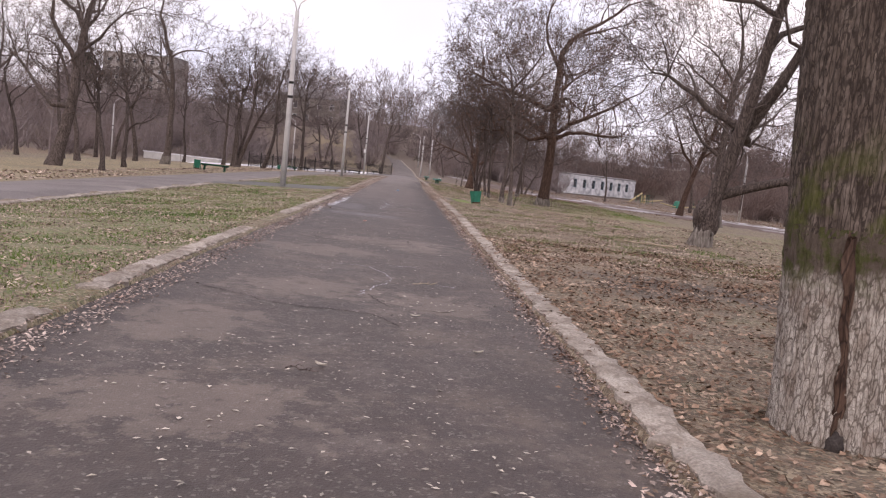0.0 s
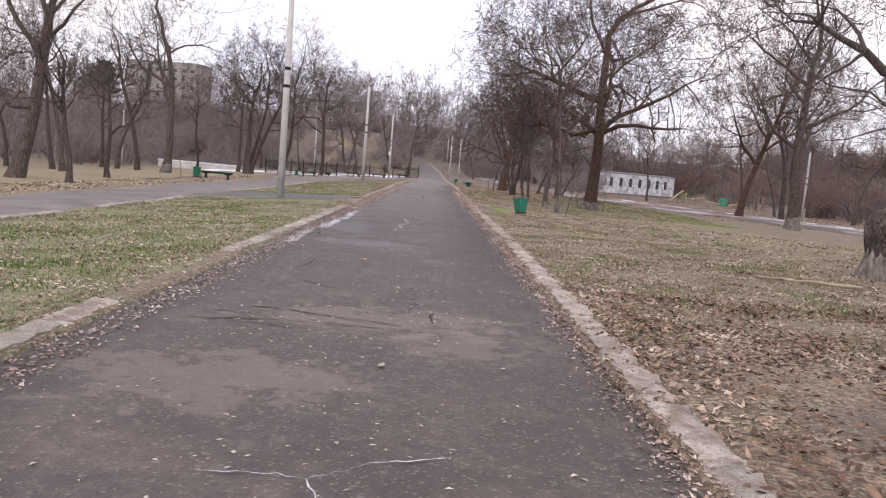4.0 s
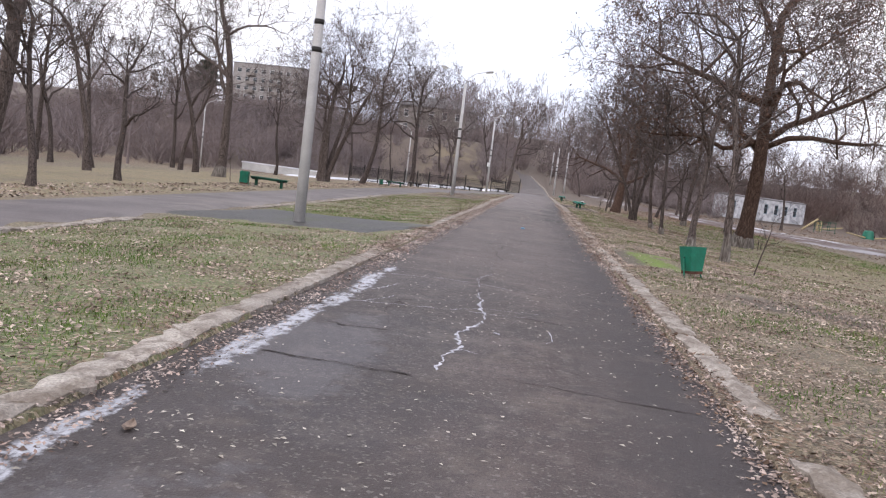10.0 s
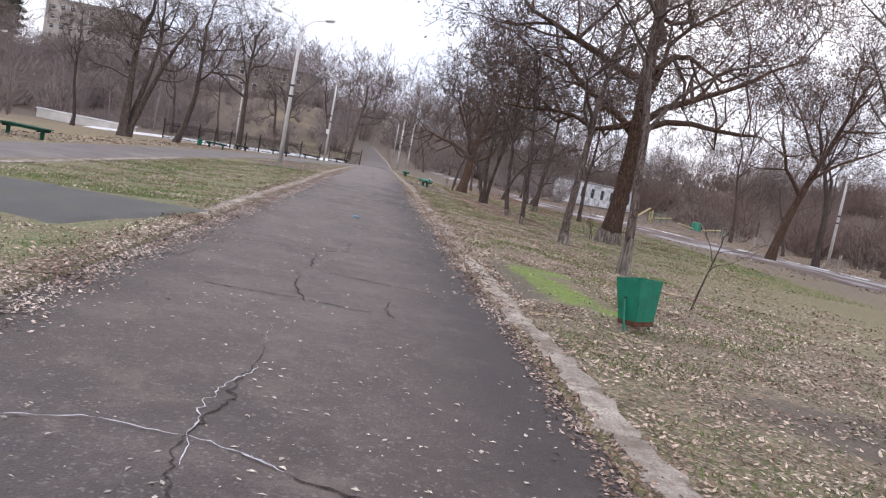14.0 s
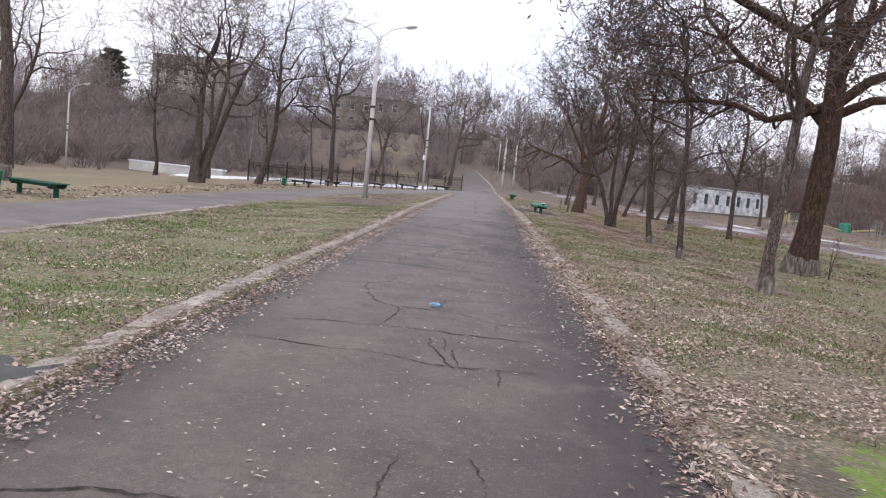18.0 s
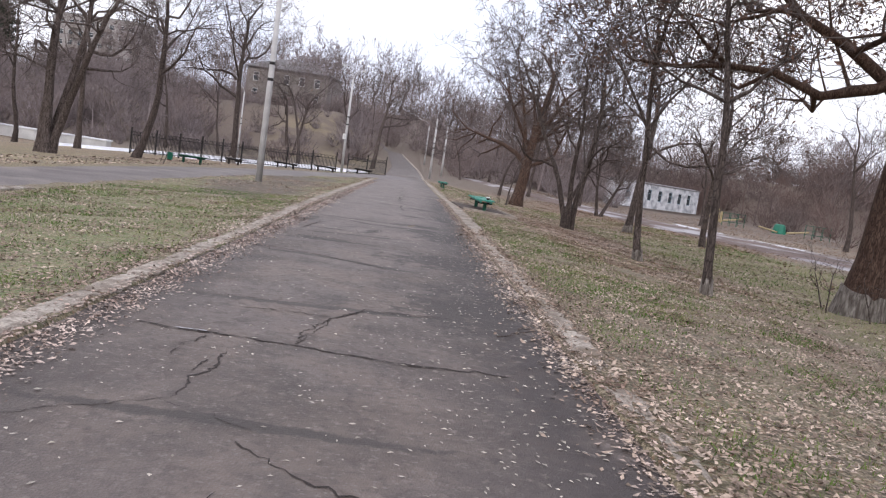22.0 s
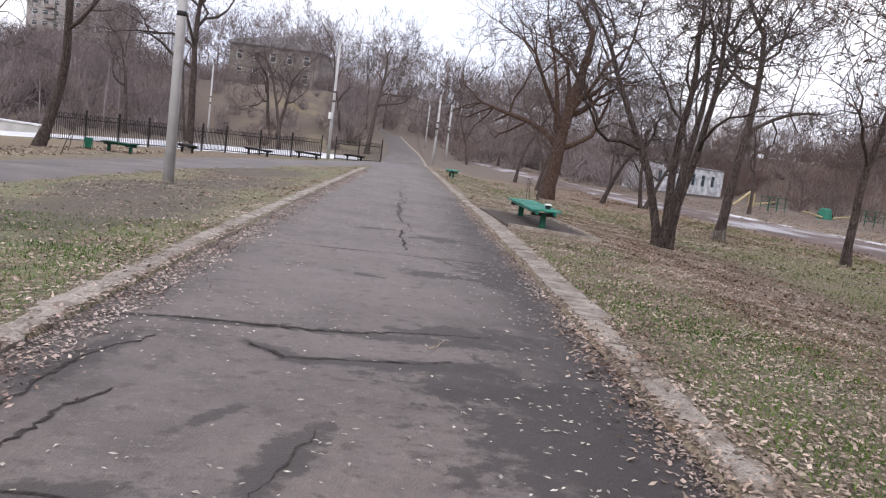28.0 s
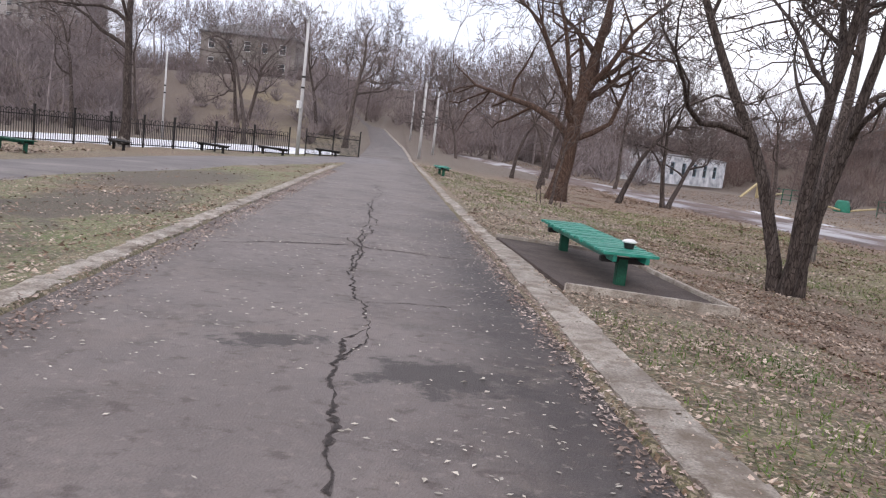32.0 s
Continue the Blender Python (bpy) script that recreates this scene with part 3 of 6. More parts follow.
CONIFER = mat("dark_pine_needles", [(0.3, (0.022, 0.032, 0.022)), (0.7, (0.055, 0.068, 0.045))], scale=2, bscale=20, grain=0.3, bump=0, island=0.35)


# ---- helpers of this scene ----
def mesh_from(name, verts, faces, material, smooth=False):
    me = bpy.data.meshes.new(name)
    me.from_pydata(verts, [], faces)
    if smooth:
        me.polygons.foreach_set("use_smooth", [True] * len(me.polygons))
    if material:
        me.materials.append(material)
    me.update()
    return me


def bm_mesh(name, bm, material, smooth=False):
    me = bpy.data.meshes.new(name)
    bm.to_mesh(me)
    bm.free()
    if smooth:
        me.polygons.foreach_set("use_smooth", [True] * len(me.polygons))
    me.materials.append(material)
    return me


def child(name, me, parent, m=None, label=""):
    ob = new(name, me)
    ob.parent = parent
    if m is not None:
        ob.matrix_basis = m
    if label:
        tagged(ob, label)
    return ob


def part(name, bm, material, parent, label="", smooth=False):
    return child(name, bm_mesh(name, bm, material, smooth), parent, None, label)


def thing(name, m, label, category, group=""):
    ob = new(name)
    ob.matrix_basis = m
    return tagged(ob, label, category, group)


def box(bm, size, m=None, bevel=0.0):
    r = bmesh.ops.create_cube(bm, size=1.0, matrix=(m or Matrix()) @ Matrix.Diagonal((*size, 1)))
    if bevel:
        es = list({e for v in r["verts"] for e in v.link_edges})
        bmesh.ops.bevel(bm, geom=es, offset=bevel, segments=2, affect="EDGES", clamp_overlap=True)
    return bm


def tube(bm, points, radii, sides=8):
    """A tapered tube through points, with closed ends."""
    rings = []
    for i, p in enumerate(points):
        a, b = Vector(points[max(i - 1, 0)]), Vector(points[min(i + 1, len(points) - 1)])
        q = (b - a).to_track_quat("Z", "Y").to_matrix()
        rings.append([bm.verts.new(Vector(p) + q @ Vector((math.cos(k * math.tau / sides), math.sin(k * math.tau / sides), 0)) * radii[i]) for k in range(sides)])
    for r0, r1 in zip(rings, rings[1:]):
        for k in range(sides):
            bm.faces.new((r0[k], r0[(k + 1) % sides], r1[(k + 1) % sides], r1[k]))
    bm.faces.new(rings[0][::-1])
    bm.faces.new(rings[-1])
    return bm


def sstep(a, b, x):
    k = np.clip((np.asarray(x, float) - a) / (b - a), 0, 1)
    return k * k * (3 - 2 * k)


def lie(x, y):
    """Height of the land: a path along a low crest, lawns that fall off on both sides, a wooded bank and a hill beyond."""
    x, y = np.asarray(x, float), np.asarray(y, float)
    z = -0.3 * sstep(66, 118, y)
    r = np.maximum(x - 1.8, 0)
    z = z - 0.6 * (1 - np.exp(-(r / 4.6) ** 2)) * sstep(28, 48, y) - 0.012 * np.maximum(x - 14, 0)
    left = np.maximum(-2.6 - x, 0)
    z = z - 0.7 * (1 - np.exp(-left / 10)) - 0.04 * np.clip(-20 - x, 0, 25)
    d = np.maximum(y - 122, 0)
    hill = (0.019 * d + 0.0002 * d * d) * (1 - sstep(8, 30, x))
    hill = np.minimum(hill, 24 + 0 * d)
    z = z + 11 * sstep(200, 285, y + 1.2 * np.maximum(x - 60, 0)) * sstep(14, 40, x)
    s = y - (113 + 0.45 * np.maximum(x + 14, 0))
    bank = 9 * sstep(22, 72, s)
    return z + hill + (np.maximum(hill, bank) - hill) * sstep(4, 14, -x)


def height(x, y):
    return float(lie(x, y)) + (0.03 if x < -2.5 or x > 1.5 else 0.0)


# ---- ground, path and roads ----
def lines(*spans):
    out = []
    for a, b, step in spans:
        out += list(np.arange(a, b, step))
    return np.array(out)


gx = np.concatenate([lines((-700, -120, 40), (-120, -30, 5), (-30, -3, 0.75)), [-2.9, -2.55, -2.5], lines((-1.5, 1.4, 1.0)), [1.46, 1.5, 1.85], lines((2.4, 12, 0.6), (12, 40, 1.5), (40, 120, 6), (120, 721, 40))])
gy = lines((-300, -20, 20), (-20, -4, 2), (-4, 80, 0.5), (80, 130, 1.5), (130, 320, 6), (320, 901, 40))
X, Y = np.meshgrid(gx, gy)
rough_rng = np.random.default_rng(5)
Z = lie(X, Y)
near_path = (X > -2.52) & (X < 1.48) & (Y < 260)
bumps = rough_rng.normal(0, 1, X.shape)
bumps = (bumps + np.roll(bumps, 1, 0) + np.roll(bumps, 1, 1) + np.roll(bumps, (1, 1), (0, 1))) / 4
away = np.clip(np.minimum(np.abs(X + 2.5), np.abs(X - 1.5)) - 0.3, 0, 1)
Z = np.where(near_path, Z - 0.05, Z + 0.03 + 0.03 * bumps * away)
nx, ny = len(gx), len(gy)
idx = np.arange(nx * ny).reshape(ny, nx)
quads = np.stack([idx[:-1, :-1], idx[:-1, 1:], idx[1:, 1:], idx[1:, :-1]], -1).reshape(-1, 4)
ground_mesh = mesh_from("ground", np.stack([X, Y, Z], -1).reshape(-1, 3).tolist(), quads.tolist(), GROUND, True)
tagged(new("ground", ground_mesh), "winter park lawn of thin grass and fallen leaves", "ground", kind="structure")


def ribbon(name, centre, widths, material, lift, label, category, seed=1, ragged=0.08, step=0.5, cols=7, kind="structure"):
    """A strip of paving along a smooth centre line with ragged edges, laid on the land."""
    rng = np.random.default_rng(seed)
    c = np.array(centre, float)
    t = np.concatenate([[0], np.cumsum(np.hypot(*np.diff(c, axis=0).T))])
    s = np.arange(0, t[-1], step)
    x, y, w = np.interp(s, t, c[:, 0]), np.interp(s, t, c[:, 1]), np.interp(s, t, widths)
    k = np.ones(9) / 9
    if len(s) > 20:
        x[4:-4], y[4:-4] = np.convolve(x, k, "valid"), np.convolve(y, k, "valid")
    dx, dy = np.gradient(x), np.gradient(y)
    n = np.hypot(dx, dy)
    dx, dy = dx / n, dy / n
    f = np.linspace(-0.5, 0.5, cols)
    off = f[None, :] * w[:, None]
    off[:, 0] += rng.normal(0, ragged, len(s))
    off[:, -1] += rng.normal(0, ragged, len(s))
    px, py = x[:, None] + dy[:, None] * off, y[:, None] - dx[:, None] * off
    pz = lie(px, py) + lift + rng.normal(0, 0.004, px.shape)
    if lift > 0.03:
        pz[0], pz[-1] = lie(px[0], py[0]) - 0.03, lie(px[-1], py[-1]) - 0.03
        pz[:, 0], pz[:, -1] = lie(px[:, 0], py[:, 0]) - 0.03, lie(px[:, -1], py[:, -1]) - 0.03
    i = np.arange(px.size).reshape(px.shape)
    q = np.stack([i[:-1, :-1], i[:-1, 1:], i[1:, 1:], i[1:, :-1]], -1).reshape(-1, 4)
    me = mesh_from(name, np.stack([px, py, pz], -1).reshape(-1, 3).tolist(), q.tolist(), material, True)
    return tagged(new(name, me), label, category, kind=kind)


ribbon("path", [(-0.52, 124), (-0.6, 134), (-0.9, 150), (-2.2, 178), (-3.6, 203), (-9, 222), (-22, 238)], [4.0, 4.0, 3.8, 3.5, 3.3, 3.0, 3.0], ASPHALT, 0.09, "grey asphalt path climbing the wooded hill", "path", 22, 0.05, 0.5, 9)
ribbon("kerb", [(1.5, 121.5), (1.4, 134), (1.05, 150), (-0.4, 178), (-1.9, 203)], [0.3, 0.3, 0.3, 0.3, 0.3], CONCRETE, 0.13, "pale concrete kerb beside the climbing path", "kerb", 9, 0.03, 0.5, 4)
ribbon("path", [(-0.52, -25), (-0.52, 130)], [4.2, 4.2], ASPHALT, 0.0, "cracked dark asphalt park path strewn with leaflets", "path", 2, 0.05, 0.5, 9)
ribbon("road", [(-9.9, -25), (-10.6, 10), (-10.6, 60), (-9.8, 82), (-7.5, 99), (-3.4, 112), (-1.6, 119)], [4.2, 4.2, 4.2, 4.6, 6.5, 6.0, 4.0], ROAD, 0.085, "grey asphalt side road beyond the lawn", "road", 3, 0.1)
ribbon("road", [(58, -24), (43, 22), (32, 58), (26, 80), (23.5, 100), (21.5, 120), (15, 145), (8, 158)], [9, 11, 11.5, 12, 12, 10, 7, 5], ROAD_RED, 0.11, "leaf-strewn road with icy puddles", "road", 4, 0.15, 1.0)
ribbon("pavement", [(-3.0, 36.8), (-5.0, 37.4), (-8.6, 38.5)], [4.6, 5.4, 6.0], WET, 0.07, "damp dark asphalt link between path and road", "pavement", 5, 0.22, 0.25)
ribbon("kerb", [(50, 24), (38.5, 59), (32, 81), (29.4, 101), (27, 121)], [1.1, 1.1, 1.0, 0.9, 0.8], SLUSH, 0.13, "kerb line along the road with patchy snow", "kerb", 6, 0.12, 0.6, 3)
ribbon("water", [(-26, 101.5), (-21.2, 107.3), (-15.6, 116.2), (-6, 126)], [8, 10, 10.5, 8], ICE, 0.2, "strip of frosted ice behind the railing", "ice", 7, 0.3, 0.6)


# ---- kerbstones ----
def kerb_mesh(seed, length=1.0, width=0.25, worn=1.0):
    rng = random.Random(seed)
    bm = bmesh.new()
    bmesh.ops.create_grid(bm, x_segments=4, y_segments=9, size=0.5, matrix=Matrix.Diagonal((width, length, 1, 1)))
    rim = [v for v in bm.verts if v.is_boundary]
    for v in bm.verts:
        edge = v.is_boundary
        v.co += Vector((rng.gauss(0, (0.02 if edge else 0.008) * worn), rng.gauss(0, 0.004 * worn), rng.gauss(-0.012 if edge else 0.004, 0.007) * max(worn, 0.3)))
    ext = bmesh.ops.extrude_edge_only(bm, edges=[e for e in bm.edges if e.is_boundary])
    for v in ext["geom"]:
        if isinstance(v, bmesh.types.BMVert):
            v.co.z -= 0.14
    return bm_mesh("kerbstone", bm, CONCRETE)


KERBS = [kerb_mesh(k) for k in range(6)]


def kerb_row(x, y0, y1, gaps, seed, label, lift, wander, loose=1.0):
    row = tagged(new("kerb"), label, "kerb", kind="structure")
    rng = random.Random(seed)
    y = y0
    while y < y1:
        if not any(a < y < b for a, b in gaps):
            cx = x + wander * math.sin(y * 0.21 + seed)
            child("kerbstone", KERBS[rng.randrange(6)], row, pose(cx + rng.uniform(-0.015, 0.015), y + 0.5, float(lie(cx, y + 0.5)) + lift + rng.uniform(-0.025, 0.012) * loose, rng.uniform(-1.2, 1.2) * loose, rng.uniform(-2, 2) * loose, rng.uniform(-0.9, 0.9) * loose))
        y += 1.0
    return row


kerb_row(1.68, -12, 33, [(22.6, 23.6)], 3, "worn concrete kerb half sunk in litter", 0.07, 0.03, 0.6)
kerb_row(1.66, 33, 58, [(46, 47)], 4, "worn concrete kerb half buried in leaves and sand", 0.046, 0.04)
SLABS = [kerb_mesh(20 + k, 0.998, 0.36, 0.12) for k in range(6)]
NARROW, KERBS = KERBS, SLABS
kerb_row(1.74, 62, 75, [], 7, "broad clean concrete kerb slabs beside the bench", 0.06, 0.004, 0.25)
KERBS = NARROW
kerb_row(1.68, 58, 62, [], 6, "flat concrete kerb beside the path", 0.052, 0.02)
kerb_row(1.68, 75, 122, [(98, 99)], 6, "flat concrete kerb beside the path", 0.055, 0.02)
kerb_row(-2.68, -12, 31, [(13.2, 17.3), (5.6, 6.6)], 8, "crumbling concrete kerb along the lawn", 0.065, 0.04, 0.5)
kerb_row(-2.70, 38, 60, [], 9, "sandy concrete kerb half buried under leaves", 0.044, 0.045, 0.6)
kerb_row(-2.68, 60, 100, [], 10, "weathered concrete kerb along the lawn", 0.05, 0.03, 0.35)
kerb_row(-8.35, 8, 60, [(12, 15), (24, 27), (33, 40), (55, 57)], 5, "broken low kerb of the side road", 0.085, 0.05)


# ---- cracks, salt and stains in the asphalt ----
def crack(x0, y0, x1, y1, seed, width=0.035, material=None, wander=0.5, lift=0.006, name="crack"):
    """A wandering crack from one end to the other, as a thin uneven ribbon."""
    rng = np.random.default_rng(seed)
    n = max(8, int(math.hypot(x1 - x0, y1 - y0) / 0.04))
    t = np.linspace(0, 1, n)
    w = np.cumsum(rng.normal(0, 1, n))
    w = w - w[0] - (w[-1] - w[0]) * t
    w = w / max(1e-6, np.abs(w).max()) * wander * 0.26 * min(1.0, math.hypot(x1 - x0, y1 - y0) / 1.6)
    w = w + rng.normal(0, 0.011, n) * np.minimum(t, 1 - t) * 2
    dx, dy = x1 - x0, y1 - y0
    l = math.hypot(dx, dy)
    px, py = x0 + dx * t - dy / l * w, y0 + dy * t + dx / l * w
    half = width / 2 * (0.15 + 0.95 * rng.random(n) ** 1.5 + 0.35 * np.sin(t * 23 + seed) ** 2) * np.sqrt(np.clip(np.minimum(t, 1 - t) * 12, 0.1, 1))
    gx_, gy_ = np.gradient(px), np.gradient(py)
    gl = np.hypot(gx_, gy_)
    ox, oy = -gy_ / gl * half, gx_ / gl * half
    z = lie(px, py) + lift
    v = np.concatenate([np.stack([px + ox, py + oy, z], -1), np.stack([px - ox, py - oy, z], -1)])
    f = [(i, i + 1, n + i + 1, n + i) for i in range(n - 1)]
    me = mesh_from(name, v.tolist(), f, material or CRACK)
    return me


cracks = tagged(new("asphalt_cracks"), "branching cracks across the worn asphalt", "crack", kind="structure")


def crack_line(width, points, seed):
    """A crack through several points, with a softer line of damp dirt about it."""
    for k, (p, q) in enumerate(zip(points, points[1:])):
        w = width * (1.5 if p[1] > 58 else 1.0) * (0.5 + 0.4 * ((seed * 7 + k * 3) % 5) / 4)
        child("crack", crack(*p, *q, seed * 20 + k, w, None, 0.3), cracks)
        child("crack_edge", crack(*p, *q, seed * 20 + k, w * 1.9, STAIN, 0.3, 0.003, "crack_edge"), cracks)


crack_line(0.015, [(-1.96, 7.86), (-1.55, 7.65), (-1.24, 7.37), (-0.95, 7.28), (-0.7, 7.27), (-0.48, 7.27), (-0.19, 7.2), (-0.02, 6.91), (0.08, 6.75)], 1)
crack_line(0.015, [(-0.28, 8.31), (-0.11, 7.81), (-0.01, 7.48), (-0.01, 7.17)], 2)
crack_line(0.015, [(-0.01, 7.44), (0.08, 7.57), (0.47, 7.62), (0.71, 7.78)], 3)
crack_line(0.015, [(-1.89, 13.68), (-1.17, 13.84), (-0.26, 13.78), (0.71, 13.67)], 4)
crack_line(0.015, [(-1.59, 13.63), (-1.3, 13.64), (-1.01, 13.59)], 5)
crack_line(0.015, [(-1.85, 14.05), (-1.6, 14.06), (-1.39, 14.06)], 6)
crack_line(0.015, [(-1.56, 14.36), (-1.2, 14.31), (-0.75, 14.17), (-0.45, 14.08), (-0.11, 13.98)], 7)
crack_line(0.015, [(-1.55, 16.39), (-1.28, 16.03), (-0.95, 15.75)], 8)
crack_line(0.015, [(-0.08, 16.28), (-0.09, 15.83), (-0.01, 15.48), (-0.12, 15.31)], 9)
crack_line(0.015, [(-0.01, 15.48), (0.27, 15.6)], 10)
crack_line(0.015, [(0.02, 15.22), (-0.05, 14.94), (-0.09, 14.56)], 11)
crack_line(0.015, [(0.17, 14.69), (0.12, 14.51), (0.14, 14.0)], 12)
crack_line(0.015, [(-0.25, 18.11), (0.27, 18.09), (0.69, 18.0)], 13)
crack_line(0.015, [(-0.25, 16.89), (0.13, 16.95)], 14)
crack_line(0.015, [(-0.72, 24.17), (0.16, 24.09), (1.22, 23.91)], 15)
crack_line(0.015, [(-1.96, 17.0), (-1.65, 17.07), (-1.52, 17.65), (-1.58, 18.43)], 16)
crack_line(0.015, [(-2.04, 23.91), (-1.74, 23.88), (-1.47, 23.88), (-1.19, 23.84), (-0.85, 23.83)], 17)
crack_line(0.015, [(-1.94, 25.23), (-1.61, 25.2), (-1.31, 25.26)], 18)
crack_line(0.009, [(-1.5, 26.04), (-1.51, 26.94), (-1.38, 27.61)], 19)
crack_line(0.009, [(-0.25, 24.73), (0.02, 24.71), (0.28, 24.68), (0.5, 24.55)], 20)
crack_line(0.015, [(-0.28, 28.83), (0.32, 28.62), (0.69, 28.56)], 21)
crack_line(0.015, [(-0.06, 26.87), (0.11, 26.8), (0.34, 26.76)], 22)
crack_line(0.015, [(-1.81, 27.03), (-1.51, 26.96), (-1.36, 27.11)], 23)
crack_line(0.015, [(-1.51, 26.96), (-1.36, 26.5)], 24)
crack_line(0.015, [(-2.25, 36.15), (-1.78, 36.15), (-1.4, 36.24), (-0.99, 36.26), (-0.64, 36.3), (-0.4, 36.62)], 25)
crack_line(0.015, [(-0.4, 36.65), (-0.02, 36.67), (0.59, 36.74), (0.82, 36.7)], 26)
crack_line(0.015, [(-2.05, 36.81), (-1.6, 36.97), (-1.2, 36.97), (-0.79, 36.69), (-0.48, 36.69), (-0.33, 36.7)], 27)
crack_line(0.009, [(-0.35, 36.7), (-0.35, 37.3), (-0.29, 37.76)], 28)
crack_line(0.009, [(0.09, 37.88), (0.18, 37.28), (0.19, 36.7)], 29)
crack_line(0.015, [(-0.76, 36.17), (-0.72, 35.55), (-0.76, 34.51), (-0.76, 33.8), (-0.67, 33.11), (-0.57, 32.72)], 30)
crack_line(0.015, [(-2.3, 34.43), (-1.95, 34.55), (-1.43, 34.54), (-1.12, 34.45), (-0.75, 34.48), (-0.23, 34.49), (0.3, 34.39), (0.81, 34.24)], 101)
crack_line(0.015, [(-1.69, 32.81), (-1.19, 32.78), (-0.62, 32.81), (-0.43, 32.73), (-0.18, 32.71), (0.08, 32.7)], 102)
crack_line(0.012, [(0.26, 33.37), (0.19, 32.98), (0.22, 32.73), (0.28, 32.62)], 103)
crack_line(0.010, [(-2.21, 34.01), (-2.06, 34.08), (-2.0, 34.37), (-1.99, 34.97)], 104)
crack_line(0.009, [(-1.9, 35.61), (-1.98, 35.29)], 31)
crack_line(0.009, [(-0.35, 40.93), (-0.07, 39.8)], 32)
crack_line(0.015, [(-2.22, 40.92), (-1.91, 40.97), (-1.59, 41.16), (-1.1, 41.23), (-0.36, 41.27), (0.66, 41.16)], 33)
crack_line(0.015, [(-2.36, 40.14), (-2.02, 40.17), (-1.63, 40.19), (-1.1, 40.09), (-0.69, 40.1), (-0.27, 39.91), (0.21, 39.94), (0.65, 39.97)], 34)
crack_line(0.009, [(-0.24, 41.09), (-0.18, 40.41)], 35)
crack_line(0.009, [(-0.11, 40.53), (-0.05, 39.98)], 36)
crack_line(0.009, [(0.31, 39.94), (0.29, 39.41)], 37)
crack_line(0.026, [(-2.08, 48.28), (-1.73, 48.21), (-1.47, 48.22), (-1.25, 48.18), (-0.86, 48.14), (-0.5, 48.06), (-0.01, 47.99), (0.3, 48.02), (0.82, 48.01)], 38)
crack_line(0.015, [(-0.81, 48.18), (-0.82, 48.61), (-0.64, 49.3), (-0.38, 49.91)], 39)
crack_line(0.015, [(-1.45, 49.26), (-1.06, 49.35), (-0.65, 49.34)], 40)
crack_line(0.009, [(-2.04, 49.65), (-1.56, 49.76), (-1.23, 49.72)], 41)
crack_line(0.015, [(-0.37, 49.84), (0.11, 49.92), (0.49, 49.98)], 42)
crack_line(0.009, [(-1.56, 47.5), (-1.6, 47.76), (-1.48, 48.1)], 43)
crack_line(0.009, [(-1.34, 47.18), (-1.31, 47.47)], 44)
crack_line(0.026, [(-2.28, 57.28), (-2.03, 57.35), (-1.77, 57.41), (-1.42, 57.4), (-1.11, 57.34), (-0.8, 57.41), (-0.58, 57.33), (-0.29, 57.29), (0.0, 57.25)], 45)
crack_line(0.026, [(-2.41, 60.17), (-1.97, 60.36), (-1.37, 60.41), (-0.75, 60.44), (-0.13, 60.64), (0.63, 60.8)], 46)
crack_line(0.015, [(-1.28, 59.93), (-0.95, 59.62), (-0.5, 59.71), (0.21, 59.96)], 47)
crack_line(0.015, [(-1.87, 59.83), (-2.09, 59.23), (-2.13, 58.57), (-2.25, 57.81), (-2.21, 57.31)], 48)
crack_line(0.015, [(-0.6, 58.38), (-0.71, 57.82), (-0.79, 57.45)], 49)
crack_line(0.015, [(-2.06, 64.82), (-1.48, 64.98), (-0.78, 65.08), (-0.08, 65.09), (0.66, 65.14), (1.0, 65.11)], 50)
crack_line(0.015, [(-0.31, 70.98), (-0.38, 75.09), (-0.37, 80.84)], 51)
crack_line(0.009, [(0.31, 65.07), (0.48, 64.63), (0.78, 64.46)], 52)
crack_line(0.015, [(-2.04, 72.09), (-1.35, 72.67), (-0.47, 73.01), (0.66, 72.75), (1.18, 72.77)], 53)
crack_line(0.015, [(-0.82, 41.34), (-0.84, 41.6), (-0.78, 42.0), (-0.81, 42.41)], 55)
crack_line(0.015, [(-1.41, 43.94), (-1.29, 43.31), (-1.14, 42.69), (-1.01, 42.51), (-0.81, 42.41), (-0.4, 42.4), (-0.2, 42.39), (0.18, 42.08), (0.3, 41.91), (0.29, 41.47)], 56)
crack_line(0.009, [(0.3, 41.94), (0.71, 41.95)], 57)
crack_line(0.015, [(-2.29, 43.72), (-1.87, 43.75), (-1.41, 43.94), (-1.08, 44.27), (-0.52, 44.3), (-0.15, 44.1), (0.83, 44.22)], 58)
crack_line(0.015, [(-1.08, 44.27), (-1.11, 44.81), (-0.77, 45.5)], 59)
crack_line(0.015, [(-0.82, 46.09), (-0.5, 45.78), (0.18, 45.4), (0.88, 45.34)], 60)
crack_line(0.009, [(-0.32, 43.22), (-0.31, 42.61), (-0.35, 42.41)], 61)
crack_line(0.009, [(-0.95, 43.14), (-0.53, 43.17), (0.02, 43.3), (0.59, 43.38)], 62)
crack_line(0.015, [(-2.24, 45.81), (-1.31, 46.63), (-1.24, 47.72)], 63)
crack_line(0.009, [(-1.37, 46.6), (-0.77, 46.28)], 64)
crack_line(0.009, [(-0.84, 48.13), (-0.67, 49.26), (-0.35, 49.82)], 65)
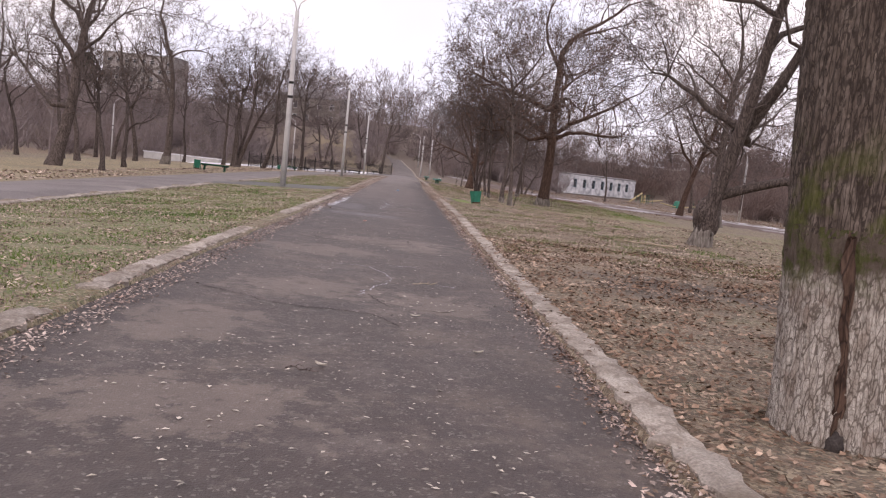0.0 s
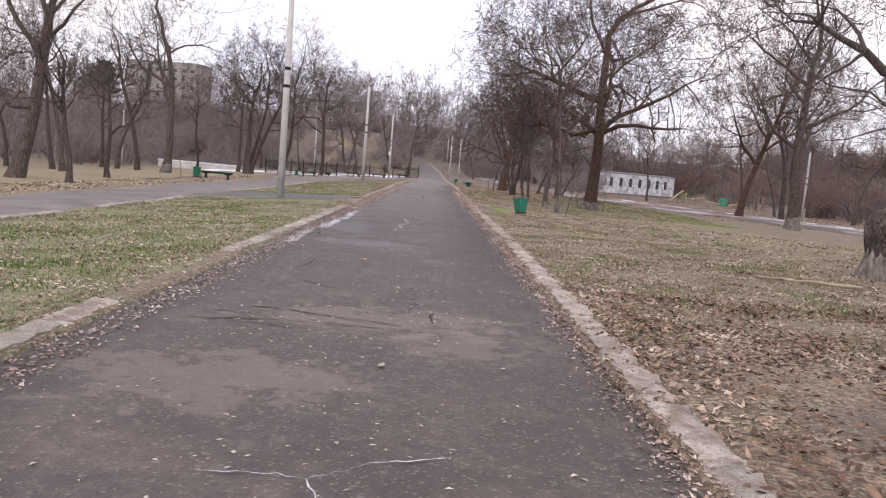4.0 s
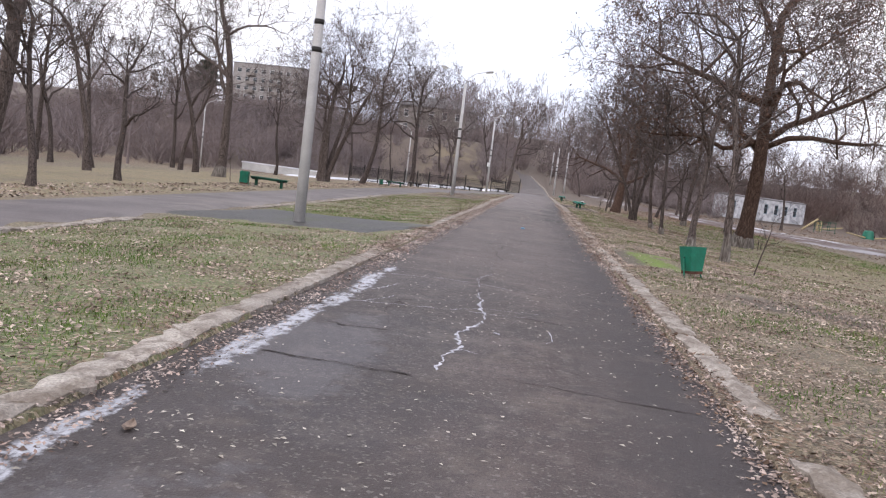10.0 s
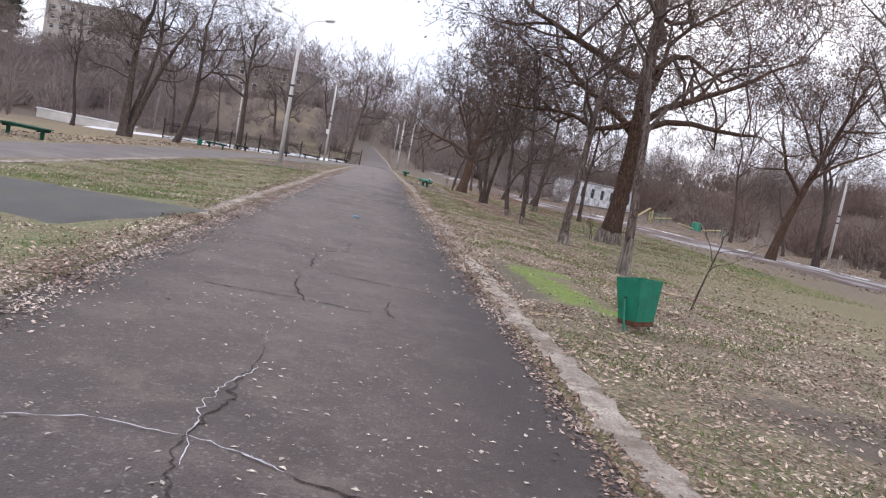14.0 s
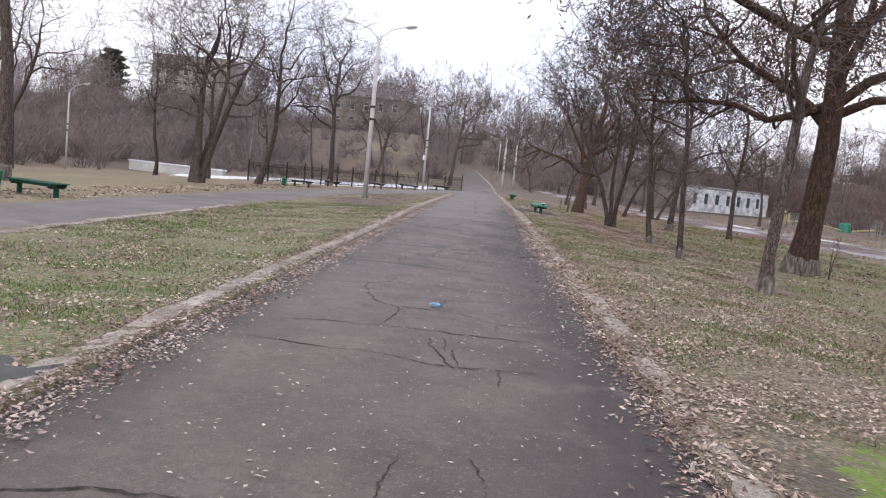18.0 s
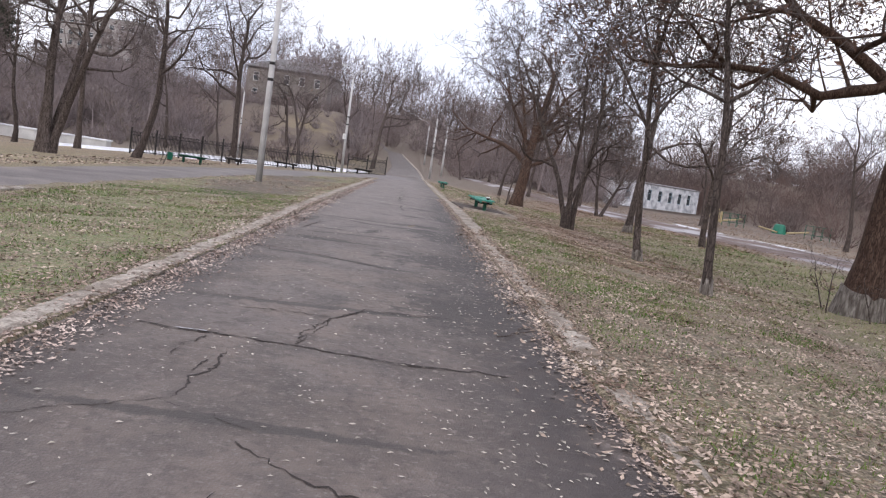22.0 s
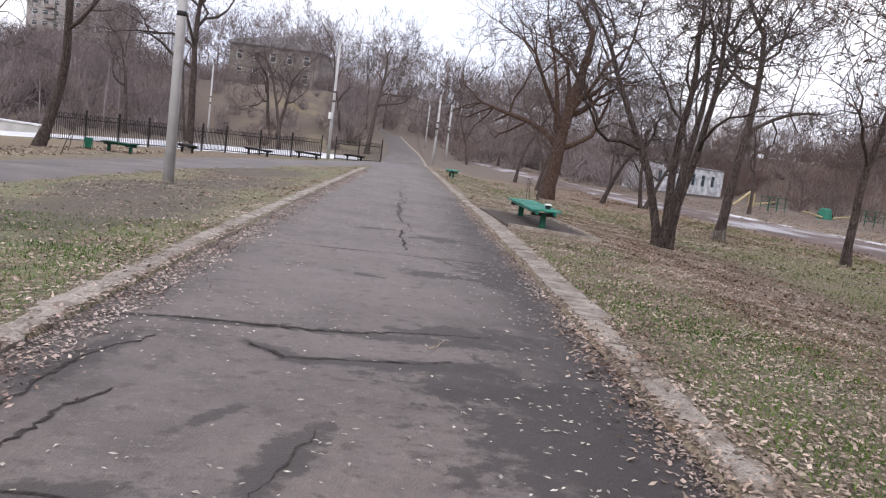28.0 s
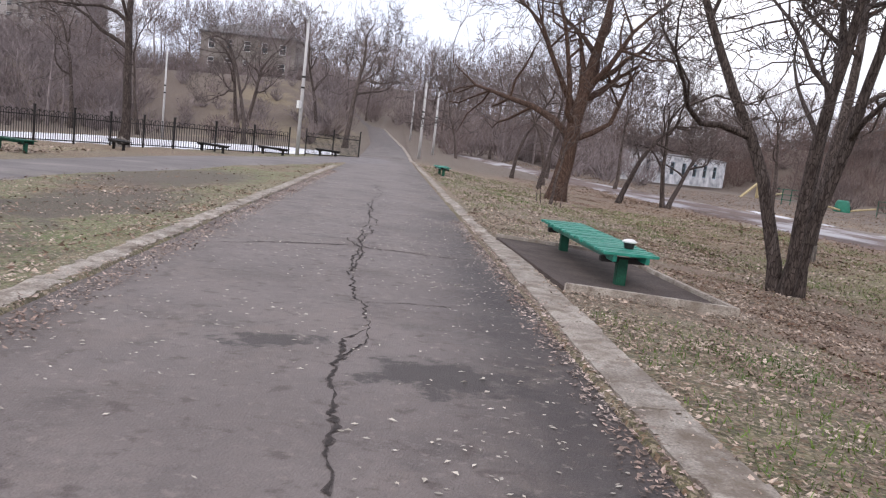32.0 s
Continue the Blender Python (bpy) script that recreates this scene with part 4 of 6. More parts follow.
crack_line(0.026, [(-2.23, 53.59), (-1.89, 53.65), (-1.28, 53.45), (-0.85, 53.21), (-0.4, 52.97), (-0.08, 52.8), (0.24, 52.7)], 66)
crack_line(0.015, [(-2.04, 55.43), (-1.53, 55.56), (-0.93, 55.58), (-0.36, 55.32), (0.36, 55.47)], 67)
crack_line(0.026, [(-1.85, 56.46), (-1.19, 56.59), (-0.5, 56.52), (-0.15, 56.48)], 68)
crack_line(0.015, [(-1.74, 58.69), (-1.98, 56.98), (-2.04, 55.43)], 69)
crack_line(0.026, [(-0.13, 65.62), (-0.18, 66.01), (-0.21, 66.78), (-0.25, 67.29), (-0.23, 67.75), (-0.25, 68.12), (-0.05, 68.54)], 70)
crack_line(0.015, [(-0.05, 68.54), (-0.16, 69.45), (-0.3, 70.67), (-0.33, 72.79), (-0.18, 76.14), (-0.42, 79.43), (-0.33, 82.56)], 71)
crack_line(0.009, [(-0.05, 68.54), (-0.08, 68.03), (-0.22, 67.69)], 72)
crack_line(0.009, [(-0.16, 69.45), (0.36, 69.57), (0.67, 69.59)], 73)
crack_line(0.009, [(-0.54, 73.82), (-0.38, 73.03)], 74)
crack_line(0.014, [(-0.36, 81.0), (-0.2, 84.0), (-0.5, 88.0)], 80)
crack_line(0.014, [(-2.0, 78.4), (-0.4, 78.3), (1.0, 78.0)], 81)
crack_line(0.014, [(-1.8, 84.0), (0.2, 83.5), (1.1, 83.4)], 82)
crack_line(0.014, [(-2.1, 90.5), (1.0, 90.0)], 83)


salt = tagged(new("salt_streaks"), "white salt crust along cracks and kerb", "salt", kind="structure")


def salt_line(width, points, seed):
    """A broken white line along a crack."""
    for k, (p, q) in enumerate(zip(points, points[1:])):
        child("streak", crack(*p, *q, 500 + seed * 20 + k, width * (0.6 + 0.5 * ((k * 3 + seed) % 4) / 3), SALT, 0.35, 0.009, "streak"), salt)


salt_line(0.012, [(-0.89, 10.5), (-0.39, 10.49), (-0.13, 10.73), (0.25, 10.87)], 1)
salt_line(0.012, [(-0.39, 10.49), (-0.15, 9.96), (-0.07, 9.59), (-0.08, 9.22), (-0.26, 8.71), (-0.39, 8.15)], 2)
salt_line(0.012, [(-0.27, 9.21), (-0.04, 9.34)], 3)
salt_line(0.045, [(-0.51, 26.35), (-0.55, 26.07), (-0.69, 25.58), (-0.62, 24.88), (-0.69, 24.62), (-0.7, 24.06)], 4)
salt_line(0.014, [(-0.62, 24.88), (-0.42, 24.81)], 5)
salt_line(0.014, [(0.17, 26.24), (0.21, 25.93), (0.15, 25.6)], 6)
salt_line(0.014, [(-1.99, 26.46), (-1.63, 26.56), (-0.97, 26.71), (-0.56, 27.07), (0.1, 27.21)], 7)
salt_line(0.008, [(-0.7, 31.58), (-0.68, 31.0)], 20)
salt_line(0.012, [(-0.66, 30.42), (-0.78, 29.12), (-0.72, 28.75)], 21)
salt_line(0.04, [(-0.66, 28.3), (-0.62, 27.55), (-0.54, 26.87), (-0.5, 26.69), (-0.5, 26.42)], 8)
crack_line(0.01, [(-0.7, 31.58), (-0.66, 30.42), (-0.78, 29.12), (-0.66, 28.23)], 90)
salt_line(0.014, [(-0.54, 26.83), (-0.69, 26.78)], 9)
salt_line(0.014, [(-0.52, 26.8), (-0.36, 26.81), (-0.06, 26.87)], 10)
salt_line(0.014, [(-1.97, 28.92), (-1.58, 29.02), (-1.18, 29.14), (-0.78, 29.09), (-0.5, 28.98), (-0.28, 28.83)], 11)
salt_line(0.04, [(-0.36, 25.8), (-0.3, 25.75)], 31)
salt_line(0.03, [(0.5, 9.35), (0.72, 9.3)], 32)
salt_line(0.02, [(-1.75, 48.22), (-1.5, 48.21)], 33)
salt_line(0.012, [(-1.85, 26.5), (-1.6, 27.2)], 34)
salt_line(0.015, [(-1.93, 27.4), (-1.75, 28.1)], 35)


# ---- trees ----
class Wood:
    """Branches gathered by their number of points and sides, then skinned in one go."""

    def __init__(self, seed):
        self.rng = random.Random(seed)
        self.sets = {}
        self.tips = []
        self.steps = (9, 7, 5, 4, 3, 2)
        self.floor = 2.7

    def add(self, pts, rad, sides):
        self.sets.setdefault((len(pts), sides), []).append((pts, rad))

    def limb(self, p, d, length, r, level, top, up=0.12, wild=0.22, kids=(5, 5, 4, 3), thin=0.006):
        """One branch from p along d, with its side branches, down to the given number of levels."""
        rng = self.rng
        k = self.steps[level]
        pts, rad = [p], [r]
        q, dirn = Vector(p), Vector(d).normalized()
        seg = length / (k - 1)
        end = 0.45 if level == 0 else 0.22
        kid_list = []
        for i in range(1, k):
            dirn = (dirn + Vector((rng.gauss(0, wild), rng.gauss(0, wild), rng.gauss(0, wild) + up)) * (0.26 if level == 0 else 1 + 0.25 * level)).normalized()
            if level and q.z + dirn.z * seg < self.floor:
                dirn = Vector((dirn.x, dirn.y, abs(dirn.z) * 0.3 + 0.25)).normalized()
            q = q + dirn * seg
            pts.append(q.copy())
            rad.append(max(thin, r * (1 - (1 - end) * i / (k - 1))))
            kid_list.append((q.copy(), dirn.copy(), rad[-1]))
        self.add([tuple(v) for v in pts], rad, (12, 8, 5, 3, 3, 3)[level])
        if level >= top:
            self.tips.append(tuple(pts[-1]))
            self.tips.append(tuple(pts[-2]))
            return
        n = kids[min(level, len(kids) - 1)]
        for j in range(n):
            t = rng.uniform(0.3, 1.0) if level else rng.uniform(0.45, 1.0)
            i = min(len(kid_list) - 1, int(t * len(kid_list)))
            bp, bd, br = kid_list[i]
            side = bd.orthogonal().normalized()
            side.rotate(Matrix.Rotation(rng.uniform(0, math.tau), 3, bd))
            spread = rng.uniform(0.5, 1.25)
            nd = (bd * math.cos(spread) + side * math.sin(spread)).normalized()
            self.limb(bp, nd, length * rng.uniform(0.45, 0.78) * (1 - 0.25 * t) * (1.0 if level < 2 else 0.82), br * rng.uniform(0.5, 0.78), level + 1, top, up, wild, kids, thin)
        self.limb(pts[-1], dirn, length * rng.uniform(0.45, 0.65), rad[-1], level + 1, top, up, wild, kids, thin)

    def arrays(self, want):
        """Vertices and quads of those branches whose number of sides passes the test."""
        vs, fs, base = [], [], 0
        for (k, sides), items in self.sets.items():
            if not want(sides):
                continue
            P = np.array([a for a, _ in items])
            R = np.array([b for _, b in items])
            tan = np.gradient(P, axis=1)
            tan /= np.linalg.norm(tan, axis=2, keepdims=True) + 1e-9
            ref = np.where(np.abs(tan[:, :1, 2:3]) < 0.8, np.array([0, 0, 1.0]), np.array([1.0, 0, 0]))
            u = np.cross(tan, np.broadcast_to(ref, tan.shape))
            u /= np.linalg.norm(u, axis=2, keepdims=True) + 1e-9
            w = np.cross(tan, u)
            a = np.arange(sides) * math.tau / sides
            V = P[:, :, None] + R[:, :, None, None] * (np.cos(a)[None, None, :, None] * u[:, :, None] + np.sin(a)[None, None, :, None] * w[:, :, None])
            i = base + np.arange(V.shape[0] * k * sides).reshape(-1, k, sides)
            nxt = np.roll(i, -1, axis=2)
            fs.append(np.stack([i[:, :-1], nxt[:, :-1], nxt[:, 1:], i[:, 1:]], -1).reshape(-1, 4))
            vs.append(V.reshape(-1, 3))
            base += V.size // 3
        return np.concatenate(vs), np.concatenate(fs)


def quick_mesh(name, v, f, material, smooth=True):
    me = bpy.data.meshes.new(name)
    me.vertices.add(len(v))
    me.vertices.foreach_set("co", np.asarray(v, np.float32).ravel())
    n = f.shape[1]
    me.loops.add(f.size)
    me.loops.foreach_set("vertex_index", f.astype(np.int32).ravel())
    me.polygons.add(len(f))
    me.polygons.foreach_set("loop_start", np.arange(0, f.size, n, dtype=np.int32))
    me.polygons.foreach_set("use_smooth", np.full(len(f), smooth))
    me.update(calc_edges=True)
    me.materials.append(material)
    return me


def leaf_cards(points, per, size, seed, spread=0.25, droop=0.0):
    """Small bent leaves about points, each of four corners."""
    rng = np.random.default_rng(seed)
    P = np.repeat(np.asarray(points, float), per, axis=0)
    P = P + rng.normal(0, spread, P.shape) - np.array([0, 0, droop])
    n = len(P)
    a = rng.normal(0, 1, (n, 3))
    a /= np.linalg.norm(a, axis=1, keepdims=True)
    b = np.cross(a, rng.normal(0, 1, (n, 3)))
    b /= np.linalg.norm(b, axis=1, keepdims=True)
    c = np.cross(a, b)
    L = size * rng.uniform(0.6, 1.3, (n, 1))
    v = np.stack([P - a * L, P + b * L * 0.4 + c * L * 0.2, P + a * L, P - b * L * 0.4 + c * L * 0.2], 1)
    return v.reshape(-1, 3), np.arange(n * 4).reshape(-1, 4)


def flare(v, r, amount=0.35, tall=0.5):
    """Widen the foot of a trunk into root buttresses."""
    z = v[:, 2]
    k = np.clip(1 - z / tall, 0, 1) ** 2
    rad = np.hypot(v[:, 0], v[:, 1])
    m = (rad < r * 1.6) & (z < tall)
    ang = np.arctan2(v[:, 1], v[:, 0])
    g = 1 + m * k * (amount + 0.18 * np.cos(ang * 5 + 1))
    v[:, 0] *= g
    v[:, 1] *= g
    return v


def tree_meshes(seed, tall, r, lean=(0, 0), clear=0.35, top=4, kids=(5, 5, 4, 3), limbs=(), stems=1, splay=1.0, leaves=0, leaf=0.05, up=0.07, wild=0.24, thin=0.010, bark=None, white=0.0, floor=2.7, steps=None):
    """Meshes of trunk, crown and leaves of a bare tree: stems rise from the foot, limbs are (height, azimuth, rise, length, thickness)."""
    w = Wood(seed)
    w.floor = floor
    w.steps = steps or w.steps
    rng = w.rng
    for s in range(stems):
        az = s * math.tau / stems + rng.uniform(0, 0.6)
        out = 0.0 if stems == 1 else rng.uniform(0.16, 0.4) * splay
        d = Vector((lean[0] + math.cos(az) * out, lean[1] + math.sin(az) * out, 1))
        p = (math.cos(az) * r * 0.65 * (stems > 1), math.sin(az) * r * 0.65 * (stems > 1), -0.15)
        w.limb(p, d, tall * (0.62 if stems == 1 else 0.55), r / (1 if stems == 1 else 1.25), 0, top, up, wild, kids, thin)
    for h, azim, rise, length, thick in limbs:
        a = radians(azim)
        p = Vector((lean[0] * h, lean[1] * h, h))
        w.limb(tuple(p), Vector((math.cos(a), math.sin(a), rise)), length, thick, 1, top, up * 0.5, wild, (5, 7, 4, 3), thin)
    v, f = w.arrays(lambda n: n >= 5)
    v = flare(v, r)
    out = [("trunk", quick_mesh("trunk", v, f, bark or BARK))]
    if any(n < 5 for _, n in w.sets):
        v, f = w.arrays(lambda n: n < 5)
        out.append(("crown", quick_mesh("crown", v, f, TWIG)))
    if leaves:
        pts = w.tips if len(w.tips) <= leaves else rng.sample(w.tips, leaves)
        v, f = leaf_cards(pts, 3 if leaves > 2000 else 2, leaf, seed, 0.24, 0.05)
        out.append(("leaves", quick_mesh("leaves", v, f, LEAF_TREE, False)))
    if white:
        bm = bmesh.new()
        stem, girth = w.sets[(w.steps[0], 12)][0]
        tall_at = [p[2] for p in stem]
        zs = np.linspace(-0.1, white, 9)
        tube(bm, [(np.interp(z, tall_at, [p[0] for p in stem]), np.interp(z, tall_at, [p[1] for p in stem]), z) for z in zs], [float(np.interp(z, tall_at, girth)) * (1.03 + 0.54 * max(0, 1 - (z + 0.15) / (tall_at[1] + 0.15))) + 0.006 for z in zs], 24)
        rr = random.Random(seed)
        for vv in bm.verts:
            if vv.co.z > white - 0.05:
                vv.co.z += rr.uniform(-0.12, 0.1)
        out.append(("whitewash", bm_mesh("whitewash", bm, LIME_OLD, True)))
    return out


def plant(meshes, x, y, turn, scale, label, group="", name="tree"):
    ob = thing(name, pose(x, y, height(x, y) - 0.02, 0, 0, turn), label, "tree", group)
    ob.scale = (scale, scale, scale)
    for nm, me in meshes:
        child(nm, me, ob)
    return ob


# trees that the path passes, each with its own build
def old_trunk(r, tall, z_from, z_to, material, name, seed):
    """A stout trunk with deep furrows and broken plates of bark between two heights."""
    sides, rows = 150, max(30, int((z_to - z_from) * 55))
    a, z = np.meshgrid(np.linspace(0, math.tau, sides, endpoint=False), np.linspace(z_from, z_to, rows))
    warp = 0.10 * np.sin(z * 2.3 + seed) + 0.06 * np.sin(z * 6.1 + a * 3) + 0.05 * np.sin(z * 11 + a * 7)
    plates = np.abs(np.sin(19 * (a + warp))) ** 0.6 * 0.6 + np.abs(np.sin(27 * (a - warp) + z * 1.5)) ** 0.6 * 0.4
    cross = np.abs(np.sin(z * 9 + 2.5 * np.sin(a * 6) + 1.3 * np.sin(a * 15))) ** 0.35
    foot = 0.06 * np.clip(1 - z / 0.5, 0, 1) ** 2.2 * (1 + 0.35 * np.cos(a * 5 + 0.7))
    rad = r * (1 - 0.035 * z + foot) + 0.030 * plates * (0.6 + 0.4 * cross) - 0.02
    rad = rad + 0.012 * np.sin(a * 2 + z) + np.random.default_rng(seed).normal(0, 0.0025, rad.shape)
    v = np.stack([rad * np.cos(a) - 0.07 * z, rad * np.sin(a), z], -1)
    i = np.arange(v.size // 3).reshape(a.shape)
    n = np.roll(i, -1, 1)
    f = np.stack([i[:-1], n[:-1], n[1:], i[1:]], -1).reshape(-1, 4)
    return name, quick_mesh(name, v.reshape(-1, 3), f, material)


def high_crown(seed, base, r):
    w = Wood(seed)
    for k in range(5):
        a = k * 1.3
        w.limb((0.1, 0, base - 0.6), Vector((math.cos(a) * 0.6, math.sin(a) * 0.6, 1)), 5.5, r * 0.5, 1, 4, 0.06, 0.22, (5, 6, 4, 3), 0.007)
    v1, f1 = w.arrays(lambda n: n >= 8)
    v2, f2 = w.arrays(lambda n: n < 8)
    return [("limbs", quick_mesh("limbs", v1, f1, OLDBARK)), ("crown", quick_mesh("crown", v2, f2, TWIG))]


veteran = plant([old_trunk(0.402, 6, -0.1, 1.30, LIMED_BARK, "whitewash", 3), old_trunk(0.40, 6, 1.24, 6.0, OLDBARK, "trunk", 3)] + high_crown(11, 6, 0.36), 2.84, 4.62, 0, 1, "massive old tree with furrowed mossy bark and whitewashed foot")
bm = bmesh.new()
facing = math.atan2(-4.62, -2.90)
tube(bm, [(0.40 * math.cos(facing + d) - 0.07 * z, 0.40 * math.sin(facing + d), z) for d, z in ((0.02, 0.02), (-0.02, 0.14), (0.03, 0.3), (0.0, 0.45), (0.04, 0.6), (0.0, 0.75), (0.02, 0.95), (-0.02, 1.1), (0.0, 1.25))], [0.045, 0.034, 0.024, 0.03, 0.018, 0.03, 0.024, 0.028, 0.008], 9)
for v in bm.verts:
    v.co += Vector((random.gauss(0, 0.012), random.gauss(0, 0.012), random.gauss(0, 0.02)))
part("scar", bm, BARK_RED, veteran, "reddish open scar in the bark")
# solid near-black lump whose colour gives the shade inside a hole
bm = bmesh.new()
bmesh.ops.create_icosphere(bm, subdivisions=3, radius=1)
for v in bm.verts:
    k = 1 + 0.3 * noise.noise(v.co * 2.0)
    v.co = Vector((0.415 * math.cos(facing) + v.co.x * 0.05 * k, 0.415 * math.sin(facing) + v.co.y * 0.05 * k, 0.05 + v.co.z * 0.085 * k))
part("hollow", bm, CRACK, veteran, "dark hollow at the foot", True)
gnarled = plant(tree_meshes(12, 12, 0.24, (0.19, -0.03), top=5, kids=(5, 5, 4, 3, 2), floor=1.7, limbs=((1.45, -8, 0.3, 5.5, 0.15), (3.4, 165, 1.0, 3.0, 0.12), (3.0, -15, 1.3, 5.5, 0.2), (3.3, 80, 1.0, 5.0, 0.15), (3.5, 250, 1.2, 5, 0.14)), leaves=300, wild=0.24, white=0.5), 8.3, 21.4, 0, 1, "gnarled leaning tree with a swollen foot and a low horizontal limb")
bm = bmesh.new()
bmesh.ops.create_icosphere(bm, subdivisions=4, radius=0.38)
for v in bm.verts:
    v.co *= 1 + 0.22 * noise.noise(v.co * 3.2) + 0.08 * noise.noise(v.co * 9)
    v.co = Vector((v.co.x * 0.95 + 0.14, v.co.y * 0.9, v.co.z * 1.5 + 0.85))
part("burr", bm, BARK, gnarled, "swollen woody burr on the trunk", True)
plant(tree_meshes(13, 11, 0.115, (-0.02, 0.03), top=5, kids=(9, 4, 3, 3, 2), leaves=1500, white=0.85, up=0.04), 5.77, 42.7, 20, 1, "slender grey tree with whitewashed foot and level branches")
plant(tree_meshes(14, 19, 0.42, (0.09, 0.0), top=5, kids=(7, 6, 4, 4, 3), floor=4.9, limbs=((5.7, 184, 0.0, 7.0, 0.15), (5.4, 120, 0.35, 6.0, 0.12), (5.6, 20, 0.75, 7.0, 0.18), (4.6, 200, 0.9, 7.0, 0.18), (5.2, 300, 0.6, 6.5, 0.16)), leaves=6500, leaf=0.075, thin=0.012, bark=BARK_RED, white=0.6), 10.5, 59.5, 0, 1, "broad old tree with a long level limb and withered seed clusters")
plant(tree_meshes(15, 12.5, 0.14, (-0.13, 0.02), top=5, kids=(7, 4, 4, 3, 2), leaves=1900, white=0.35), 6.3, 50.7, 0, 1, "slim leaning grey tree with pale foot")
plant(tree_meshes(16, 10.5, 0.095, (-0.02, 0.0), top=5, kids=(7, 4, 3, 3, 2), leaves=1300, white=0.3), 6.2, 57.7, 0, 1, "thin young tree with a swollen stem")
plant(tree_meshes(17, 10, 0.11, (-0.3, 0.0), top=5, kids=(7, 5, 3, 3, 2), leaves=1300, white=0.3), 6.6, 63.8, 0, 1, "thin young tree leaning over the lawn")
plant(tree_meshes(18, 11, 0.15, (-0.06, 0.0), top=5, kids=(7, 5, 4, 3, 2), leaves=400), 14.3, 79, 0, 1, "bare grey tree beside the lower road")
plant(tree_meshes(19, 13, 0.2, (0.05, 0.0), top=5, kids=(6, 5, 4, 3, 2), leaves=500, white=0.45), 12.0, 84, 0, 1, "straight bare tree with whitewashed foot")
plant(tree_meshes(20, 10.5, 0.16, (0, 0), top=5, kids=(4, 5, 4, 3, 2), stems=4, splay=0.6, leaves=500), 6.9, 75.3, 40, 1, "bare tree of several stems from one root")
plant(tree_meshes(21, 13.5, 0.46, (0.16, 0.0), top=5, kids=(6, 5, 4, 4, 3), limbs=((3.0, 176, 0.55, 8.5, 0.2), (3.5, 205, 0.8, 7.5, 0.18), (3.0, 10, 0.4, 6.5, 0.16), (4.2, 160, 1.0, 7, 0.17)), leaves=300, thin=0.012, bark=BARK_RED, wild=0.25), 8.0, 100, 0, 1, "stout leaning old tree with a wide bare crown")
plant(tree_meshes(22, 4.5, 0.07, (0.15, 0.0), top=3, kids=(8, 4, 3, 3), thin=0.005, floor=0.4), 6.5, 93.8, 0, 1, "spindly sapling with suckers at its foot")
plant(tree_meshes(23, 9, 0.17, (0.12, 0.0), top=5, kids=(5, 5, 4, 3, 2), wild=0.34), 13.2, 107, 0, 1, "crooked bare tree near the road bend")
plant(tree_meshes(24, 9, 0.2, (0.1, 0.0), top=5, kids=(5, 5, 4, 3, 2), stems=2), 16.2, 107.5, 0, 1, "forked bare tree near the road bend")
plant(tree_meshes(25, 16, 0.32, (0.05, 0.0), top=5, kids=(9, 6, 4, 3, 2), leaves=3200, leaf=0.08, bark=BARK_RED, wild=0.16), 27.5, 77, 0, 1, "large tree with reddish withered leaves")
plant(tree_meshes(26, 14, 0.26, (-0.03, 0.0), top=5, kids=(9, 6, 4, 3, 2), leaves=1500, leaf=0.07, wild=0.16), 32.9, 80.4, 0, 1, "bent bare tree beyond the road")
plant(tree_meshes(27, 17, 0.36, (-0.06, 0.0), top=5, kids=(9, 6, 4, 3, 2), leaves=2200, leaf=0.07, white=0.8, wild=0.16), 23.2, 57, 0, 1, "tall bare tree with whitewashed foot")
# left of the path
plant(tree_meshes(31, 14, 0.34, (0.2, 0.0), top=5, kids=(6, 5, 4, 3, 2), limbs=((3.2, 150, 0.7, 6, 0.15),), leaves=500), -18.6, 42.2, 0, 1, "thick leaning tree with forked crown")
plant(tree_meshes(32, 9, 0.16, (-0.03, 0.0), top=5, kids=(7, 5, 4, 3, 2), leaves=300), -15.4, 40.5, 0, 0.85, "small bare tree on the far lawn")
plant(tree_meshes(33, 9, 0.17, (0.0, 0.0), top=5, kids=(7, 5, 4, 3, 2), leaves=400), -17.2, 48.7, 0, 0.85, "small bushy bare tree on the far lawn")
plant(tree_meshes(34, 16, 0.3, (0.3, 0.0), top=5, kids=(5, 5, 4, 3, 2), white=0.7), -19.6, 64.5, 0, 1, "leaning tree with a whitewashed foot")
plant(tree_meshes(35, 14, 0.27, (0.06, 0.0), top=5, kids=(5, 5, 4, 3, 2), stems=4, splay=0.5, white=0.0), -17.4, 80.5, 0, 1, "wide tree of three stems with dense twigs")
plant(tree_meshes(36, 14, 0.24, (0.22, 0.0), top=5, kids=(6, 5, 4, 3, 2)), -16.3, 89.5, 0, 1, "leaning bare tree in front of the railing")
plant(tree_meshes(37, 17, 0.26, (0.03, 0.0), top=5, kids=(9, 4, 4, 3, 2), white=0.5, up=0.05), -14.2, 105, 0, 1, "tall straight tree with whitewashed foot by the railing")
plant(tree_meshes(38, 13, 0.3, (0.0, 0.0), top=5, kids=(5, 5, 4, 3, 2), stems=2), -15.5, 144, 0, 1, "forked bare tree behind the railing")
plant(tree_meshes(39, 12, 0.25, (0.1, 0.0), top=5, kids=(6, 5, 4, 3, 2)), -4.5, 136, 0, 1.1, "reddish bare tree behind the gate")
